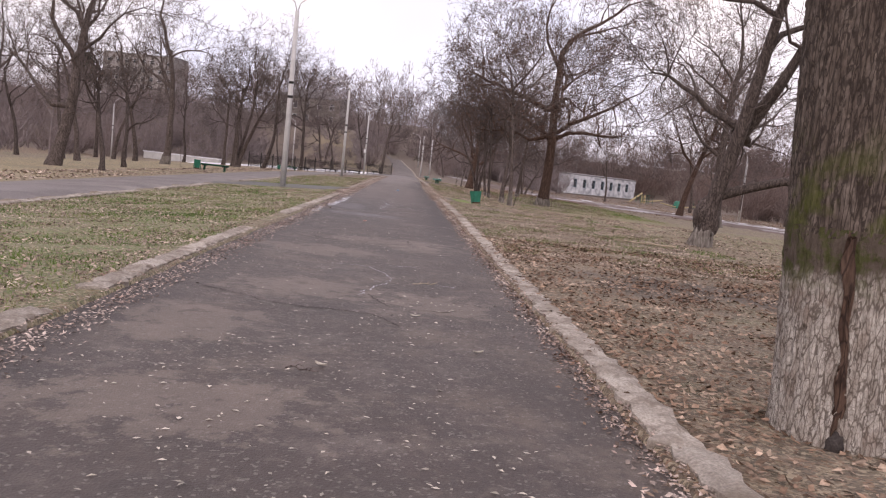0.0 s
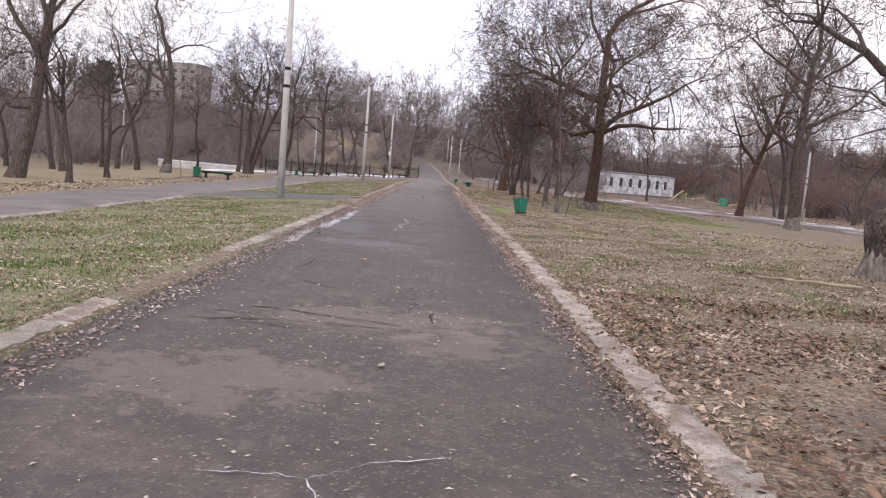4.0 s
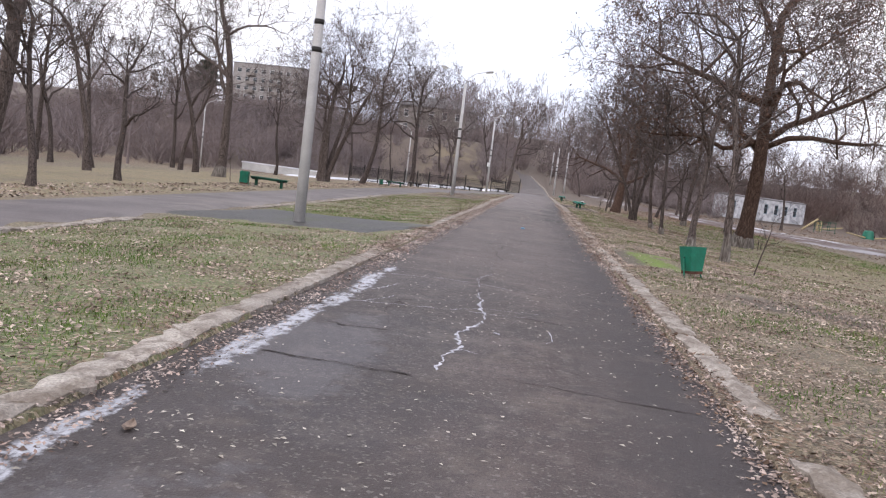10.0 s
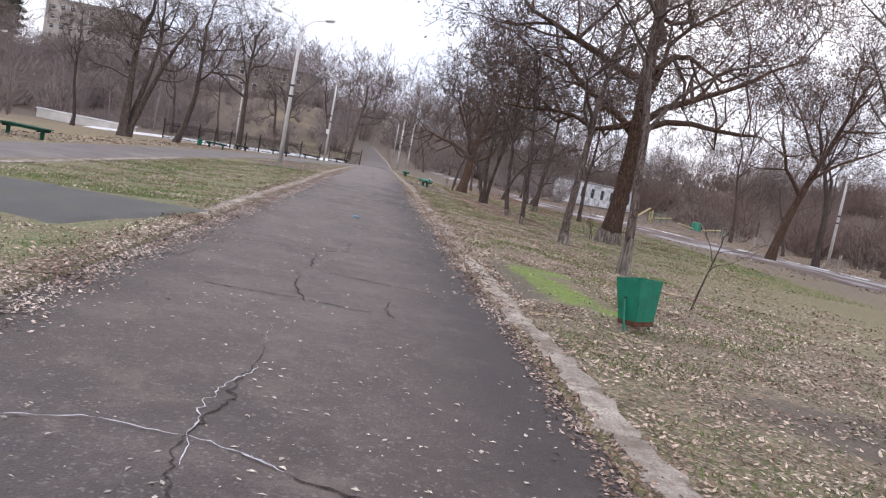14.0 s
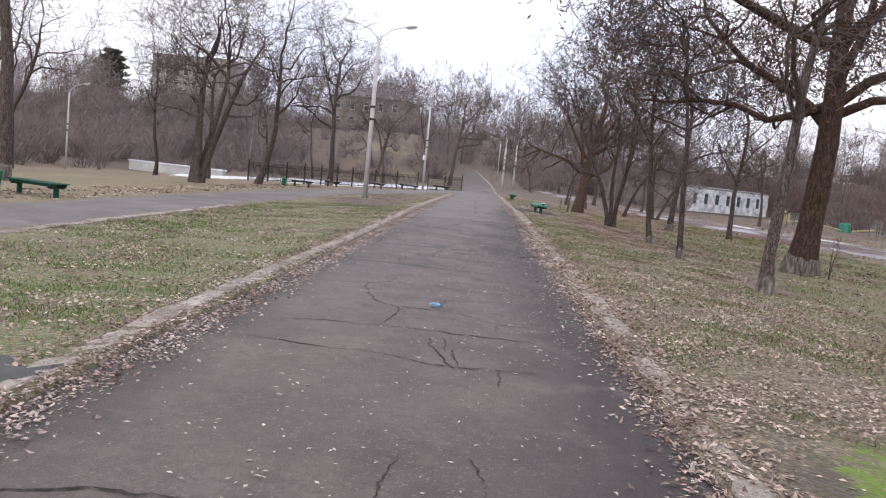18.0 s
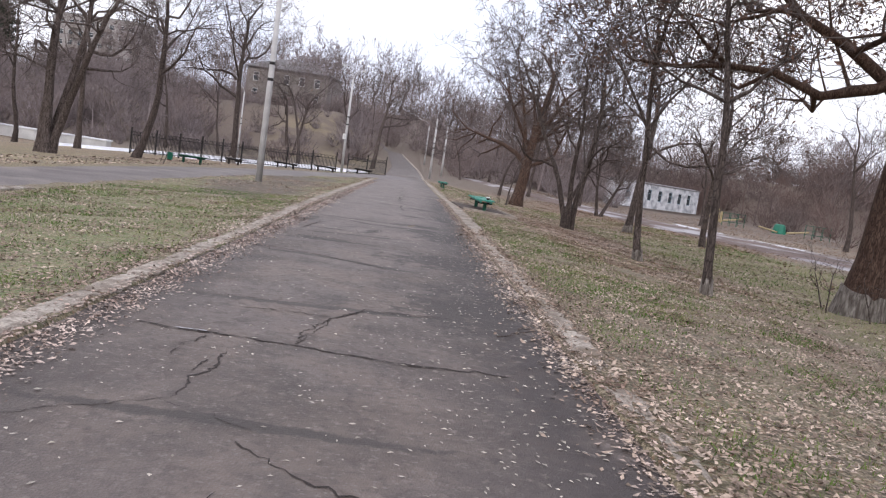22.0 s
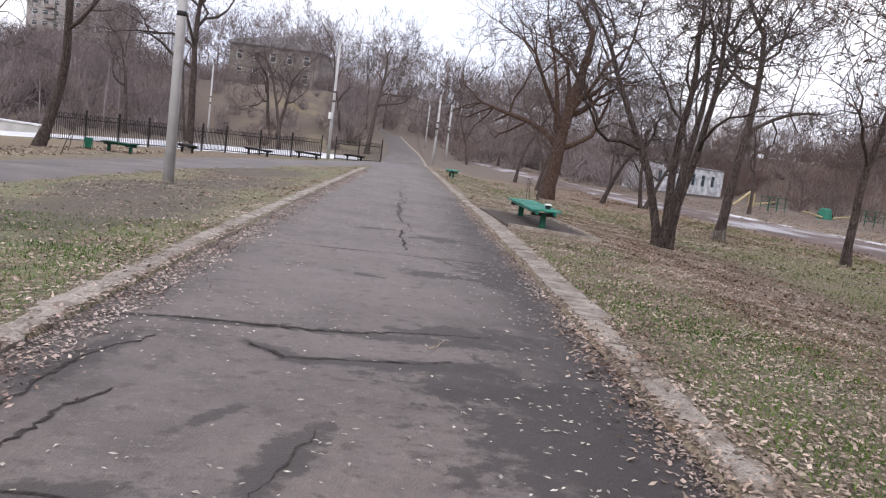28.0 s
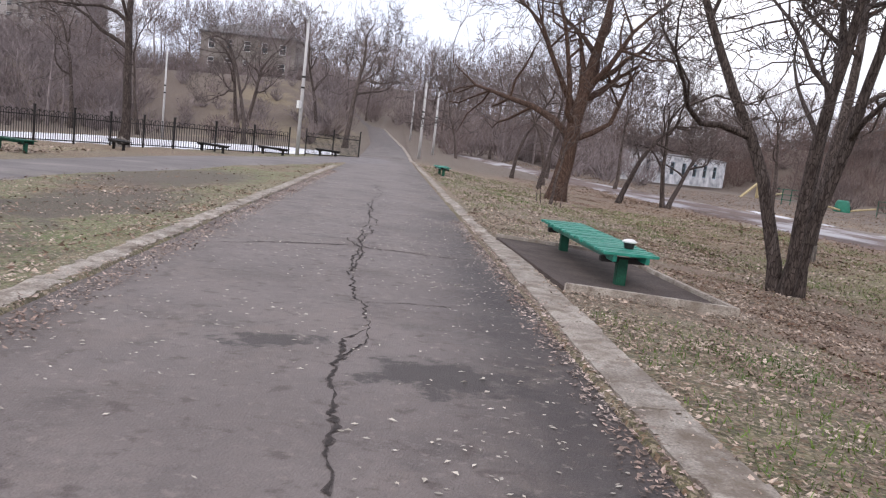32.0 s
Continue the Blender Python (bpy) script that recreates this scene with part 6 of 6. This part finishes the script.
def house_shell(ob, length, depth, tall, material, roof_h, over=0.35, hip=True):
    for x in (0.15, length - 0.15):
        bm = bmesh.new()
        box(bm, (0.3, depth - 0.6, tall), pose(x, depth / 2, tall / 2))
        part("side_wall", bm, material, ob)
    bm = bmesh.new()
    box(bm, (length, 0.3, tall), pose(length / 2, depth - 0.15, tall / 2))
    part("back_wall", bm, material, ob)
    bm = bmesh.new()
    lo = [(-over, -over, tall), (length + over, -over, tall), (length + over, depth + over, tall), (-over, depth + over, tall)]
    ins = depth / 2 if hip else 0
    a = [bm.verts.new(p) for p in lo]
    b = [bm.verts.new((p[0], p[1], tall + 0.18)) for p in lo]
    t = [bm.verts.new((ins - over, depth / 2, tall + 0.18 + roof_h)), bm.verts.new((length + over - ins, depth / 2, tall + 0.18 + roof_h))]
    bm.faces.new(a[::-1])
    for k in range(4):
        bm.faces.new((a[k], a[(k + 1) % 4], b[(k + 1) % 4], b[k]))
    bm.faces.new((b[0], b[1], t[1], t[0]))
    bm.faces.new((b[2], b[3], t[0], t[1]))
    bm.faces.new((b[1], b[2], t[1]))
    bm.faces.new((b[3], b[0], t[0]))
    part("roof", bm, ROOF, ob)


hx, hy = 37.2, 179.5
hut = thing("house", pose(hx, hy, -0.95, 0, 0, 38), "long low derelict white house with small windows", "house")
facade(hut, 26, 4.4, 0.35, [(x, x + 1.25, 1.5, 3.5) for x in (2.0, 5.4, 8.8, 12.2, 15.6, 18.8, 22.0)], WHITEPL, BLUEFRAME, 0.175)
house_shell(hut, 26, 3, 4.4, WHITEPL, 0.2, 0.08, False)

mansion = thing("house", pose(-35.5, 206, 8.9, 0, 0, -8), "two-storey old beige building with a hipped roof on the hill", "house")
facade(mansion, 17, 7.0, 0.4, [(1.3 + k * 3.2, 2.5 + k * 3.2, z, z + 1.8) for k in range(5) for z in (1.0, 4.3)], OLDWALL, WHITECUP, 0.2)
house_shell(mansion, 17, 11, 7.0, OLDWALL, 2.6, 0.5)

block = thing("apartment_building", pose(-108, 279, 8.0, 0, 0, -6), "grey multi-storey panel apartment building behind the trees", "apartment building")
facade(block, 25, 21.5, 0.4, [(1.5 + k * 3.0, 3.1 + k * 3.0, 1.0 + z * 2.9, 2.5 + z * 2.9) for k in range(8) for z in range(7)], APTWALL, WHITECUP, 0.2)
house_shell(block, 25, 13, 21.5, APTWALL, 0.3, 0.2, False)
for k in range(2):
    for z in range(1, 7):
        bm = bmesh.new()
        box(bm, (3.0, 1.2, 1.0), pose(7.0 + k * 9.0, -0.6, 0.6 + z * 2.9), 0.03)
        part("balcony", bm, OLDWALL, block)


# ---- playground things beyond the road ----
slide = thing("play_hut", pose(54.0, 152.5, height(54, 152.5), 0, 0, 25), "green hump-shaped play shelter with yellow beams", "play equipment")
bm = bmesh.new()
tube(bm, [(0, 0, 0), (0, 0, 0.7), (0, 0, 1.25), (0, 0, 1.42)], [1.0, 0.88, 0.74, 0.55], 10)
part("shell", bm, GREEN, slide)
# the shell is closed; a dark block stands for the shade of its entrance
bm = bmesh.new()
box(bm, (0.45, 0.45, 0.5), pose(0.58, -0.52, 0.5, 0, 0, 45), 0.05)
part("opening", bm, DARKMETAL, slide, "dark round opening")
for s, l in ((-1, 4.2), (1, 4.5)):
    bm = bmesh.new()
    tube(bm, [(1.0 * s, -0.4, 0.25), ((1.0 + l) * s, -0.7, 0.75)], [0.13, 0.11], 8)
    part("beam", bm, YELLOW, slide, "pale yellow wooden beam")
for fx, fy, wide in ((47.5, 153.5, 3.2), (57.3, 148.0, 3.8)):
    ob = thing("climbing_frame", pose(fx, fy, height(fx, fy), 0, 0, 25), "weathered green steel climbing frame on the playground", "climbing frame", "climbing frames")
    for px in (-wide / 2, 0, wide / 2):
        for py in (-0.6, 0.6):
            bm = bmesh.new()
            tube(bm, [(px, py, -0.1), (px, py, 1.9)], [0.04, 0.04], 6)
            part("post", bm, GREEN_DK, ob)
    for z in (0.6, 1.2, 1.85):
        for py in (-0.6, 0.6):
            bm = bmesh.new()
            tube(bm, [(-wide / 2, py, z), (wide / 2, py, z)], [0.03, 0.03], 6)
            part("bar", bm, GREEN_DK, ob)
    for px in (-wide / 2, 0, wide / 2):
        bm = bmesh.new()
        tube(bm, [(px, -0.6, 1.85), (px, 0.6, 1.85)], [0.03, 0.03], 6)
        part("crossbar", bm, GREEN_DK, ob)
ramp_ob = thing("play_ramp", pose(50.5, 170, height(50.5, 170), 0, 0, 35), "pale wooden ramp and posts beside the house", "play equipment")
for k, (x, z, l, tilt) in enumerate(((0, 1.0, 5.0, -28), (3.4, 0.9, 1.9, 90), (2.6, 0.8, 1.7, 90), (6.5, 0.6, 7.0, -6))):
    bm = bmesh.new()
    box(bm, (l, 0.35, 0.22), pose(x, 0.1 * k, z, 0, tilt, 0), 0.02)
    part("plank", bm, YELLOW, ramp_ob)
for k, (x, y) in enumerate(((36.0, 82.5), (44.0, 112), (23.6, 44.5))):
    ob = thing("marker_post", pose(x, y, height(x, y)), "thin post with whitewashed lower half", "post", "whitewashed posts")
    bm = bmesh.new()
    tube(bm, [(0, 0, 0), (0.02, 0, 1.3)], [0.13, 0.115], 9)
    part("foot", bm, LIME, ob, "whitewashed foot")
    bm = bmesh.new()
    tube(bm, [(0.02, 0, 1.3), (0.1, 0, 3.2)], [0.11, 0.08], 9)
    part("shaft", bm, BARK, ob)


# ---- dark pine on the bank ----
def pine(x, y, tall, label):
    ob = thing("pine_tree", pose(x, y, height(x, y)), label, "tree")
    bm = bmesh.new()
    tube(bm, [(0, 0, -0.2), (0, 0, tall * 0.5), (0, 0, tall * 0.95)], [0.3, 0.2, 0.04], 8)
    part("trunk", bm, BARK, ob)
    rng = np.random.default_rng(int(tall * 10))
    n = 5200
    z = tall * (0.22 + 0.78 * rng.random(n) ** 0.8)
    rad = (0.30 * tall) * np.clip(np.sin(np.clip((z / tall - 0.15) / 0.95, 0, 1) * math.pi) ** 0.7, 0.05, 1) * np.sqrt(rng.random(n)) * (0.75 + 0.25 * np.sin(z * 4))
    a = rng.uniform(0, math.tau, n)
    v, f = leaf_cards(np.stack([rad * np.cos(a), rad * np.sin(a), z], -1), 1, 0.34, 3, 0.1)
    child("crown", quick_mesh("crown", v, f, CONIFER, False), ob)
    return ob


pine(-80, 196, 13, "dense dark pine among the bare trees")
pine(-86, 203, 10, "dense dark pine among the bare trees")


# ---- litter and grass ----
def on_link(x, y):
    """On the damp asphalt between path and road."""
    return (x > -8.4) & (x < -3.1) & (np.abs(y - 36.9 + 0.3 * (x + 3.2)) < 2.3 - 0.12 * (x + 3.2))


def litter(name, n, pick, size, material, label, seed, lift=0.016, flat=0.5):
    rng = np.random.default_rng(seed)
    x, y = pick(rng, n)
    bare = (x > 1.95) & (x < 3.3) & (np.abs(y - 36.9) < 2.0) & (rng.random(len(x)) < 0.92)
    bare |= (x > 1.95) & (x < 3.98) & (np.abs(y - 73.1) < 2.15) & (rng.random(len(x)) < 0.85)
    bare |= (x > -8.4) & (x < -3.3) & (y > 64) & (rng.random(len(x)) < 0.6)
    bare |= (np.abs(x + 2.72 - 0.05 * np.sin(y * 0.21 + 9)) < 0.12) & (y > 38) & (rng.random(len(x)) < 0.82)
    bare |= on_link(x, y) & (rng.random(len(x)) < 0.97)
    x, y = x[~bare], y[~bare]
    z = lie(x, y) + np.where((x > -2.5) & (x < 1.5), 0.0, 0.035) + lift * rng.random(len(x))
    a = rng.uniform(0, math.tau, len(x))
    u = np.stack([np.cos(a), np.sin(a), rng.normal(0, flat, len(x))], -1)
    w = np.stack([-np.sin(a), np.cos(a), rng.normal(0, flat, len(x))], -1)
    L = (size * rng.uniform(0.5, 1.35, len(x)))[:, None]
    W = L * rng.uniform(0.3, 0.62, len(x))[:, None]
    P = np.stack([x, y, z], -1)
    up = np.array([0, 0, 1.0]) * L * rng.uniform(0.05, 0.4, (len(x), 1))
    v = np.stack([P - u * L, P + w * W + up, P + u * L, P - w * W + up], 1)
    v[:, :, 2] = np.maximum(v[:, :, 2], z[:, None] + 0.002)
    me = quick_mesh(name, v.reshape(-1, 3), np.arange(len(x) * 4).reshape(-1, 4), material, False)
    return tagged(new(name, me), label, "leaves", kind="stuff")


def cloudy(x, y, seed):
    """Smooth random values from 0 to 1 over the plane."""
    g = np.random.default_rng(int(seed * 10)).random((97, 97))
    i, j = np.floor(x).astype(int), np.floor(y).astype(int)
    u, w = x - i, y - j
    u, w = u * u * (3 - 2 * u), w * w * (3 - 2 * w)
    a, b, c, d = g[i % 97, j % 97], g[(i + 1) % 97, j % 97], g[i % 97, (j + 1) % 97], g[(i + 1) % 97, (j + 1) % 97]
    return (a * (1 - u) + b * u) * (1 - w) + (c * (1 - u) + d * u) * w


def clumped(x0, x1, y0, y1, scale, seed, power=1.0):
    """Places in a rectangle, denser in patches."""
    def pick(rng, n):
        x, y = rng.uniform(x0, x1, n * 2), rng.uniform(y0, y1, n * 2)
        d = 0.6 * cloudy(x * scale, y * scale, seed) + 0.4 * cloudy(x * scale * 3.1, y * scale * 3.1, seed + 50)
        d = np.clip((d - 0.25) * 2, 0, 1)
        k = rng.random(n * 2) < np.clip(d, 0.05, 1) ** power
        return x[k][:n], y[k][:n]
    return pick


def beside(x, spread, y0, y1):
    def pick(rng, n):
        return x + rng.normal(0, 1, n) * spread, rng.uniform(y0, y1, n)
    return pick


litter("leaf_litter", 175000, clumped(1.75, 7.0, 13, 80, 1.7, 1, 0.5), 0.0225, LITTER, "dry tan leaves strewn over the lawn", 1)
litter("leaf_litter", 40000, clumped(1.6, 8.5, -1, 17, 1.3, 4, 0.6), 0.032, LITTER_RED, "brown leaves under the old tree", 2)
litter("leaf_litter", 20000, clumped(6.8, 13, 8, 50, 1.3, 7), 0.036, LITTER, "dry leaves thinning out down the lawn", 12)
litter("leaf_litter", 100000, clumped(-8.2, -2.75, 1.5, 82, 2.0, 2, 0.9), 0.025, LITTER, "dry tan leaves strewn over the lawn", 3)
litter("leaf_litter", 28000, beside(-2.37, 0.12, 0, 95), 0.018, LITTER_PINK, "pinkish leaves gathered along the kerb", 4)
litter("leaf_litter", 5000, beside(1.55, 0.13, -1, 33), 0.021, LITTER_RED, "brown leaf crumbs over the broken kerb", 15)
litter("leaf_litter", 26000, beside(1.47, 0.10, 0, 78), 0.019, LITTER_PINK, "dry leaves gathered along the kerb", 5)
litter("leaf_litter", 22000, beside(-2.66, 0.24, 30, 66), 0.021, LITTER_PINK, "dry leaves burying the kerb", 6)
litter("leaf_litter", 7000, beside(1.62, 0.24, 34, 62), 0.028, LITTER, "dry leaves burying the kerb", 7)
litter("leaf_litter", 26000, clumped(3.9, 8.5, 58, 84, 1.6, 9), 0.025, LITTER_RED, "reddish leaves behind the bench", 11)
litter("leaf_litter", 9000, clumped(-8.0, -2.7, 68, 112, 1.1, 31, 1.4), 0.034, LITTER_RED, "reddish leaves on the bare far lawn", 19)
litter("leaf_litter", 16000, clumped(1.9, 9, 79, 118, 1.2, 19), 0.04, LITTER, "dry leaves along the far verge", 17)
litter("leaf_litter", 22000, clumped(9, 24, 80, 126, 0.4, 6), 0.045, LITTER_RED, "reddish leaves along the lower road", 16)
litter("leaf_litter", 22000, clumped(6.6, 15, 50, 100, 0.6, 3), 0.042, LITTER, "dry leaves on the slope to the road", 14)
litter("leaflets", 6500, clumped(-2.4, 1.4, 0.5, 92, 0.9, 6), 0.019, LITTER_PALE, "pale leaflets scattered on the asphalt", 8, 0.006, 0.1)
litter("leaflets", 1200, beside(0.95, 0.4, 40, 78), 0.02, LITTER_PALE, "pale leaflets gathered on the damp edge", 9, 0.006, 0.1)
litter("leaf_litter", 9000, clumped(-16, -12.7, 20, 100, 0.7, 3), 0.06, LITTER, "dry leaves on the far lawn", 10)


def grass(name, n, pick, tall, seed):
    rng = np.random.default_rng(seed)
    x, y = pick(rng, n)
    keep = ~on_link(x, y) & ~((x > 1.9) & (x < 3.4) & (np.abs(y - 36.9) < 2.0)) & ~((x > 1.9) & (x < 4.0) & (np.abs(y - 73.1) < 2.2))
    x, y = x[keep], y[keep]
    z = lie(x, y) + 0.02
    a = rng.uniform(0, math.tau, len(x))
    h = tall * rng.uniform(0.5, 1.4, len(x))
    w = 0.006
    lean_x, lean_y = rng.normal(0, 0.45, len(x)) * h, rng.normal(0, 0.45, len(x)) * h
    P = np.stack([x, y, z], -1)
    s = np.stack([np.cos(a), np.sin(a), 0 * a], -1) * w
    tip = P + np.stack([lean_x, lean_y, h], -1)
    v = np.stack([P - s, P + s, tip], 1).reshape(-1, 3)
    me = quick_mesh(name, v, np.arange(len(x) * 3).reshape(-1, 3), BLADE, False)
    return tagged(new(name, me), "thin short olive winter grass", "grass", kind="stuff")


grass("grass", 125000, clumped(-8.2, -2.9, 1, 66, 1.7, 5, 0.6), 0.045, 1)
litter("leaf_litter", 36000, clumped(13, 62, 60, 172, 0.5, 23), 0.07, LITTER_RED, "reddish leaves beyond the lower road", 18)
grass("grass", 22000, clumped(2.0, 9, 74, 116, 1.0, 6, 1.0), 0.06, 5)
grass("grass", 9000, clumped(2.0, 4.6, 52, 70, 0.9, 3, 1.0), 0.05, 3)
grass("grass", 36000, clumped(8, 18, 50, 98, 0.5, 4, 0.8), 0.08, 4)
grass("grass", 90000, clumped(1.9, 8, 14, 66, 0.9, 8, 1.3), 0.045, 2)

# small loose things on the path
bag = thing("wrapper", pose(-0.40, 42.62, float(lie(-0.4, 42.6)) + 0.03, 0, 0, 20), "torn crumpled blue wrapper lying on the asphalt", "wrapper")
bm = bmesh.new()
bmesh.ops.create_icosphere(bm, subdivisions=3, radius=1)
for v in bm.verts:
    k = 1 + 0.55 * noise.noise(v.co * 2.7) + 0.3 * noise.noise(v.co * 6.1)
    v.co = Vector((v.co.x * 0.06 * k, v.co.y * 0.03 * k, v.co.z * 0.025 * k))
part("foil", bm, BLUEBAG, bag)
for k, (x, y, s) in enumerate([(0.21, 7.25, 0.05), (-0.87, 18.39, 0.06), (-2.04, 21.97, 0.07), (-0.45, 5.2, 0.05), (0.7, 6.0, 0.045), (-0.2, 12.5, 0.05)]):
    leaf_ob = tagged(new("fallen_leaf"), "single pale pinkish leaf on the asphalt" if k == 1 else "single curled dry leaf on the asphalt", "leaf", "single leaves")
    leaf_ob.matrix_basis = pose(x, y, float(lie(x, y)) + 0.008, 0, 0, k * 50)
    bm = bmesh.new()
    bmesh.ops.create_grid(bm, x_segments=6, y_segments=4, size=1)
    for v in bm.verts:
        e = max(0.05, 1 - abs(v.co.x) ** 2)
        v.co = Vector((v.co.x * s, v.co.y * s * 0.5 * e, 0.25 * s * (v.co.x ** 2 + v.co.y ** 2)))
    part("blade", bm, (LITTER_PALE, ORANGE, LITTER)[k if k < 3 else 0], leaf_ob)


def stick(x, y, turn, length, r, label, material, seed):
    ob = tagged(new("fallen_branch"), label, "branch", "fallen branches")
    ob.matrix_basis = pose(x, y, height(x, y) + r + 0.01, 0, 0, turn)
    rng = random.Random(seed)
    pts = [(length * (k / 7 - 0.5), rng.gauss(0, length * 0.03), abs(rng.gauss(0, 0.012))) for k in range(8)]
    bm = bmesh.new()
    tube(bm, pts, [r * (1 - 0.08 * k) for k in range(8)], 6)
    part("stem", bm, material, ob, smooth=True)
    for k in (2, 4, 5):
        s = rng.choice((-1, 1))
        bm = bmesh.new()
        p = pts[k]
        tube(bm, [p, (p[0] + length * 0.1, p[1] + s * length * 0.07, p[2] + 0.02), (p[0] + length * 0.22, p[1] + s * length * 0.12, p[2] + 0.01)], [r * 0.5, r * 0.35, r * 0.15], 5)
        part("twig", bm, material, ob, smooth=True)
    return ob


DRYWOOD = mat("bleached_dry_wood", [(0.3, (0.30, 0.24, 0.17)), (0.7, (0.46, 0.39, 0.30))], scale=6, bscale=40, grain=0.2)
stick(6.2, 19.6, 160, 1.6, 0.03, "bleached fallen branch on the lawn", DRYWOOD, 1)
stick(5.3, 39.6, 170, 1.1, 0.018, "pale broken twigs on the lawn", DRYWOOD, 2)
stick(4.9, 39.2, 200, 0.8, 0.014, "pale broken twigs on the lawn", DRYWOOD, 3)
stick(2.0, 33.87, 5, 0.4, 0.012, "pale broken stick among the leaves", DRYWOOD, 11)
stick(2.75, 33.3, -60, 0.5, 0.011, "pale broken stick among the leaves", DRYWOOD, 12)
stick(2.2, 32.3, 10, 0.25, 0.012, "pale broken stick among the leaves", DRYWOOD, 13)
stick(3.35, 27.3, -60, 0.6, 0.01, "pale broken stick among the leaves", DRYWOOD, 14)
stick(0.35, 9.3, 30, 0.35, 0.006, "thin dry twig on the asphalt", DRYWOOD, 4)
stick(-0.55, 5.0, 10, 0.22, 0.006, "thin dark twig on the asphalt", BARK, 5)
stick(0.1, 60.3, 60, 0.3, 0.005, "thin dry twig on the asphalt", DRYWOOD, 6)
stick(1.1, 49.6, 50, 0.7, 0.006, "thin dry twig at the path edge", BARK, 7)


def sapling(x, y, tall, seed, label):
    return plant(tree_meshes(seed, tall, 0.02, (0.2, 0.1), top=2, kids=(4, 3, 2), thin=0.003, floor=0.3), x, y, seed * 40, 1, label, "saplings")


sapling(5.2, 37.5, 2.2, 71, "thin leafless sapling on the lawn")
for k in range(6):
    sapling(10.5 + 0.9 * math.cos(k * 1.1), 59.3 + 0.9 * math.sin(k * 1.1), 1.7, 72 + k, "leafless sucker at the foot of the old tree")
for k in range(5):
    sapling(6.4 + 0.5 * math.cos(k * 1.3), 93.6 + 0.5 * math.sin(k * 1.3), 1.3, 80 + k, "leafless sucker beside the sapling")
sapling(-13.0, 84.0, 2.6, 90, "thin leafless sapling by the side road")
sapling(-14.2, 87.5, 3.0, 91, "thin leafless sapling by the side road")
sapling(-17.0, 60.0, 2.6, 92, "thin leafless sapling on the far lawn")
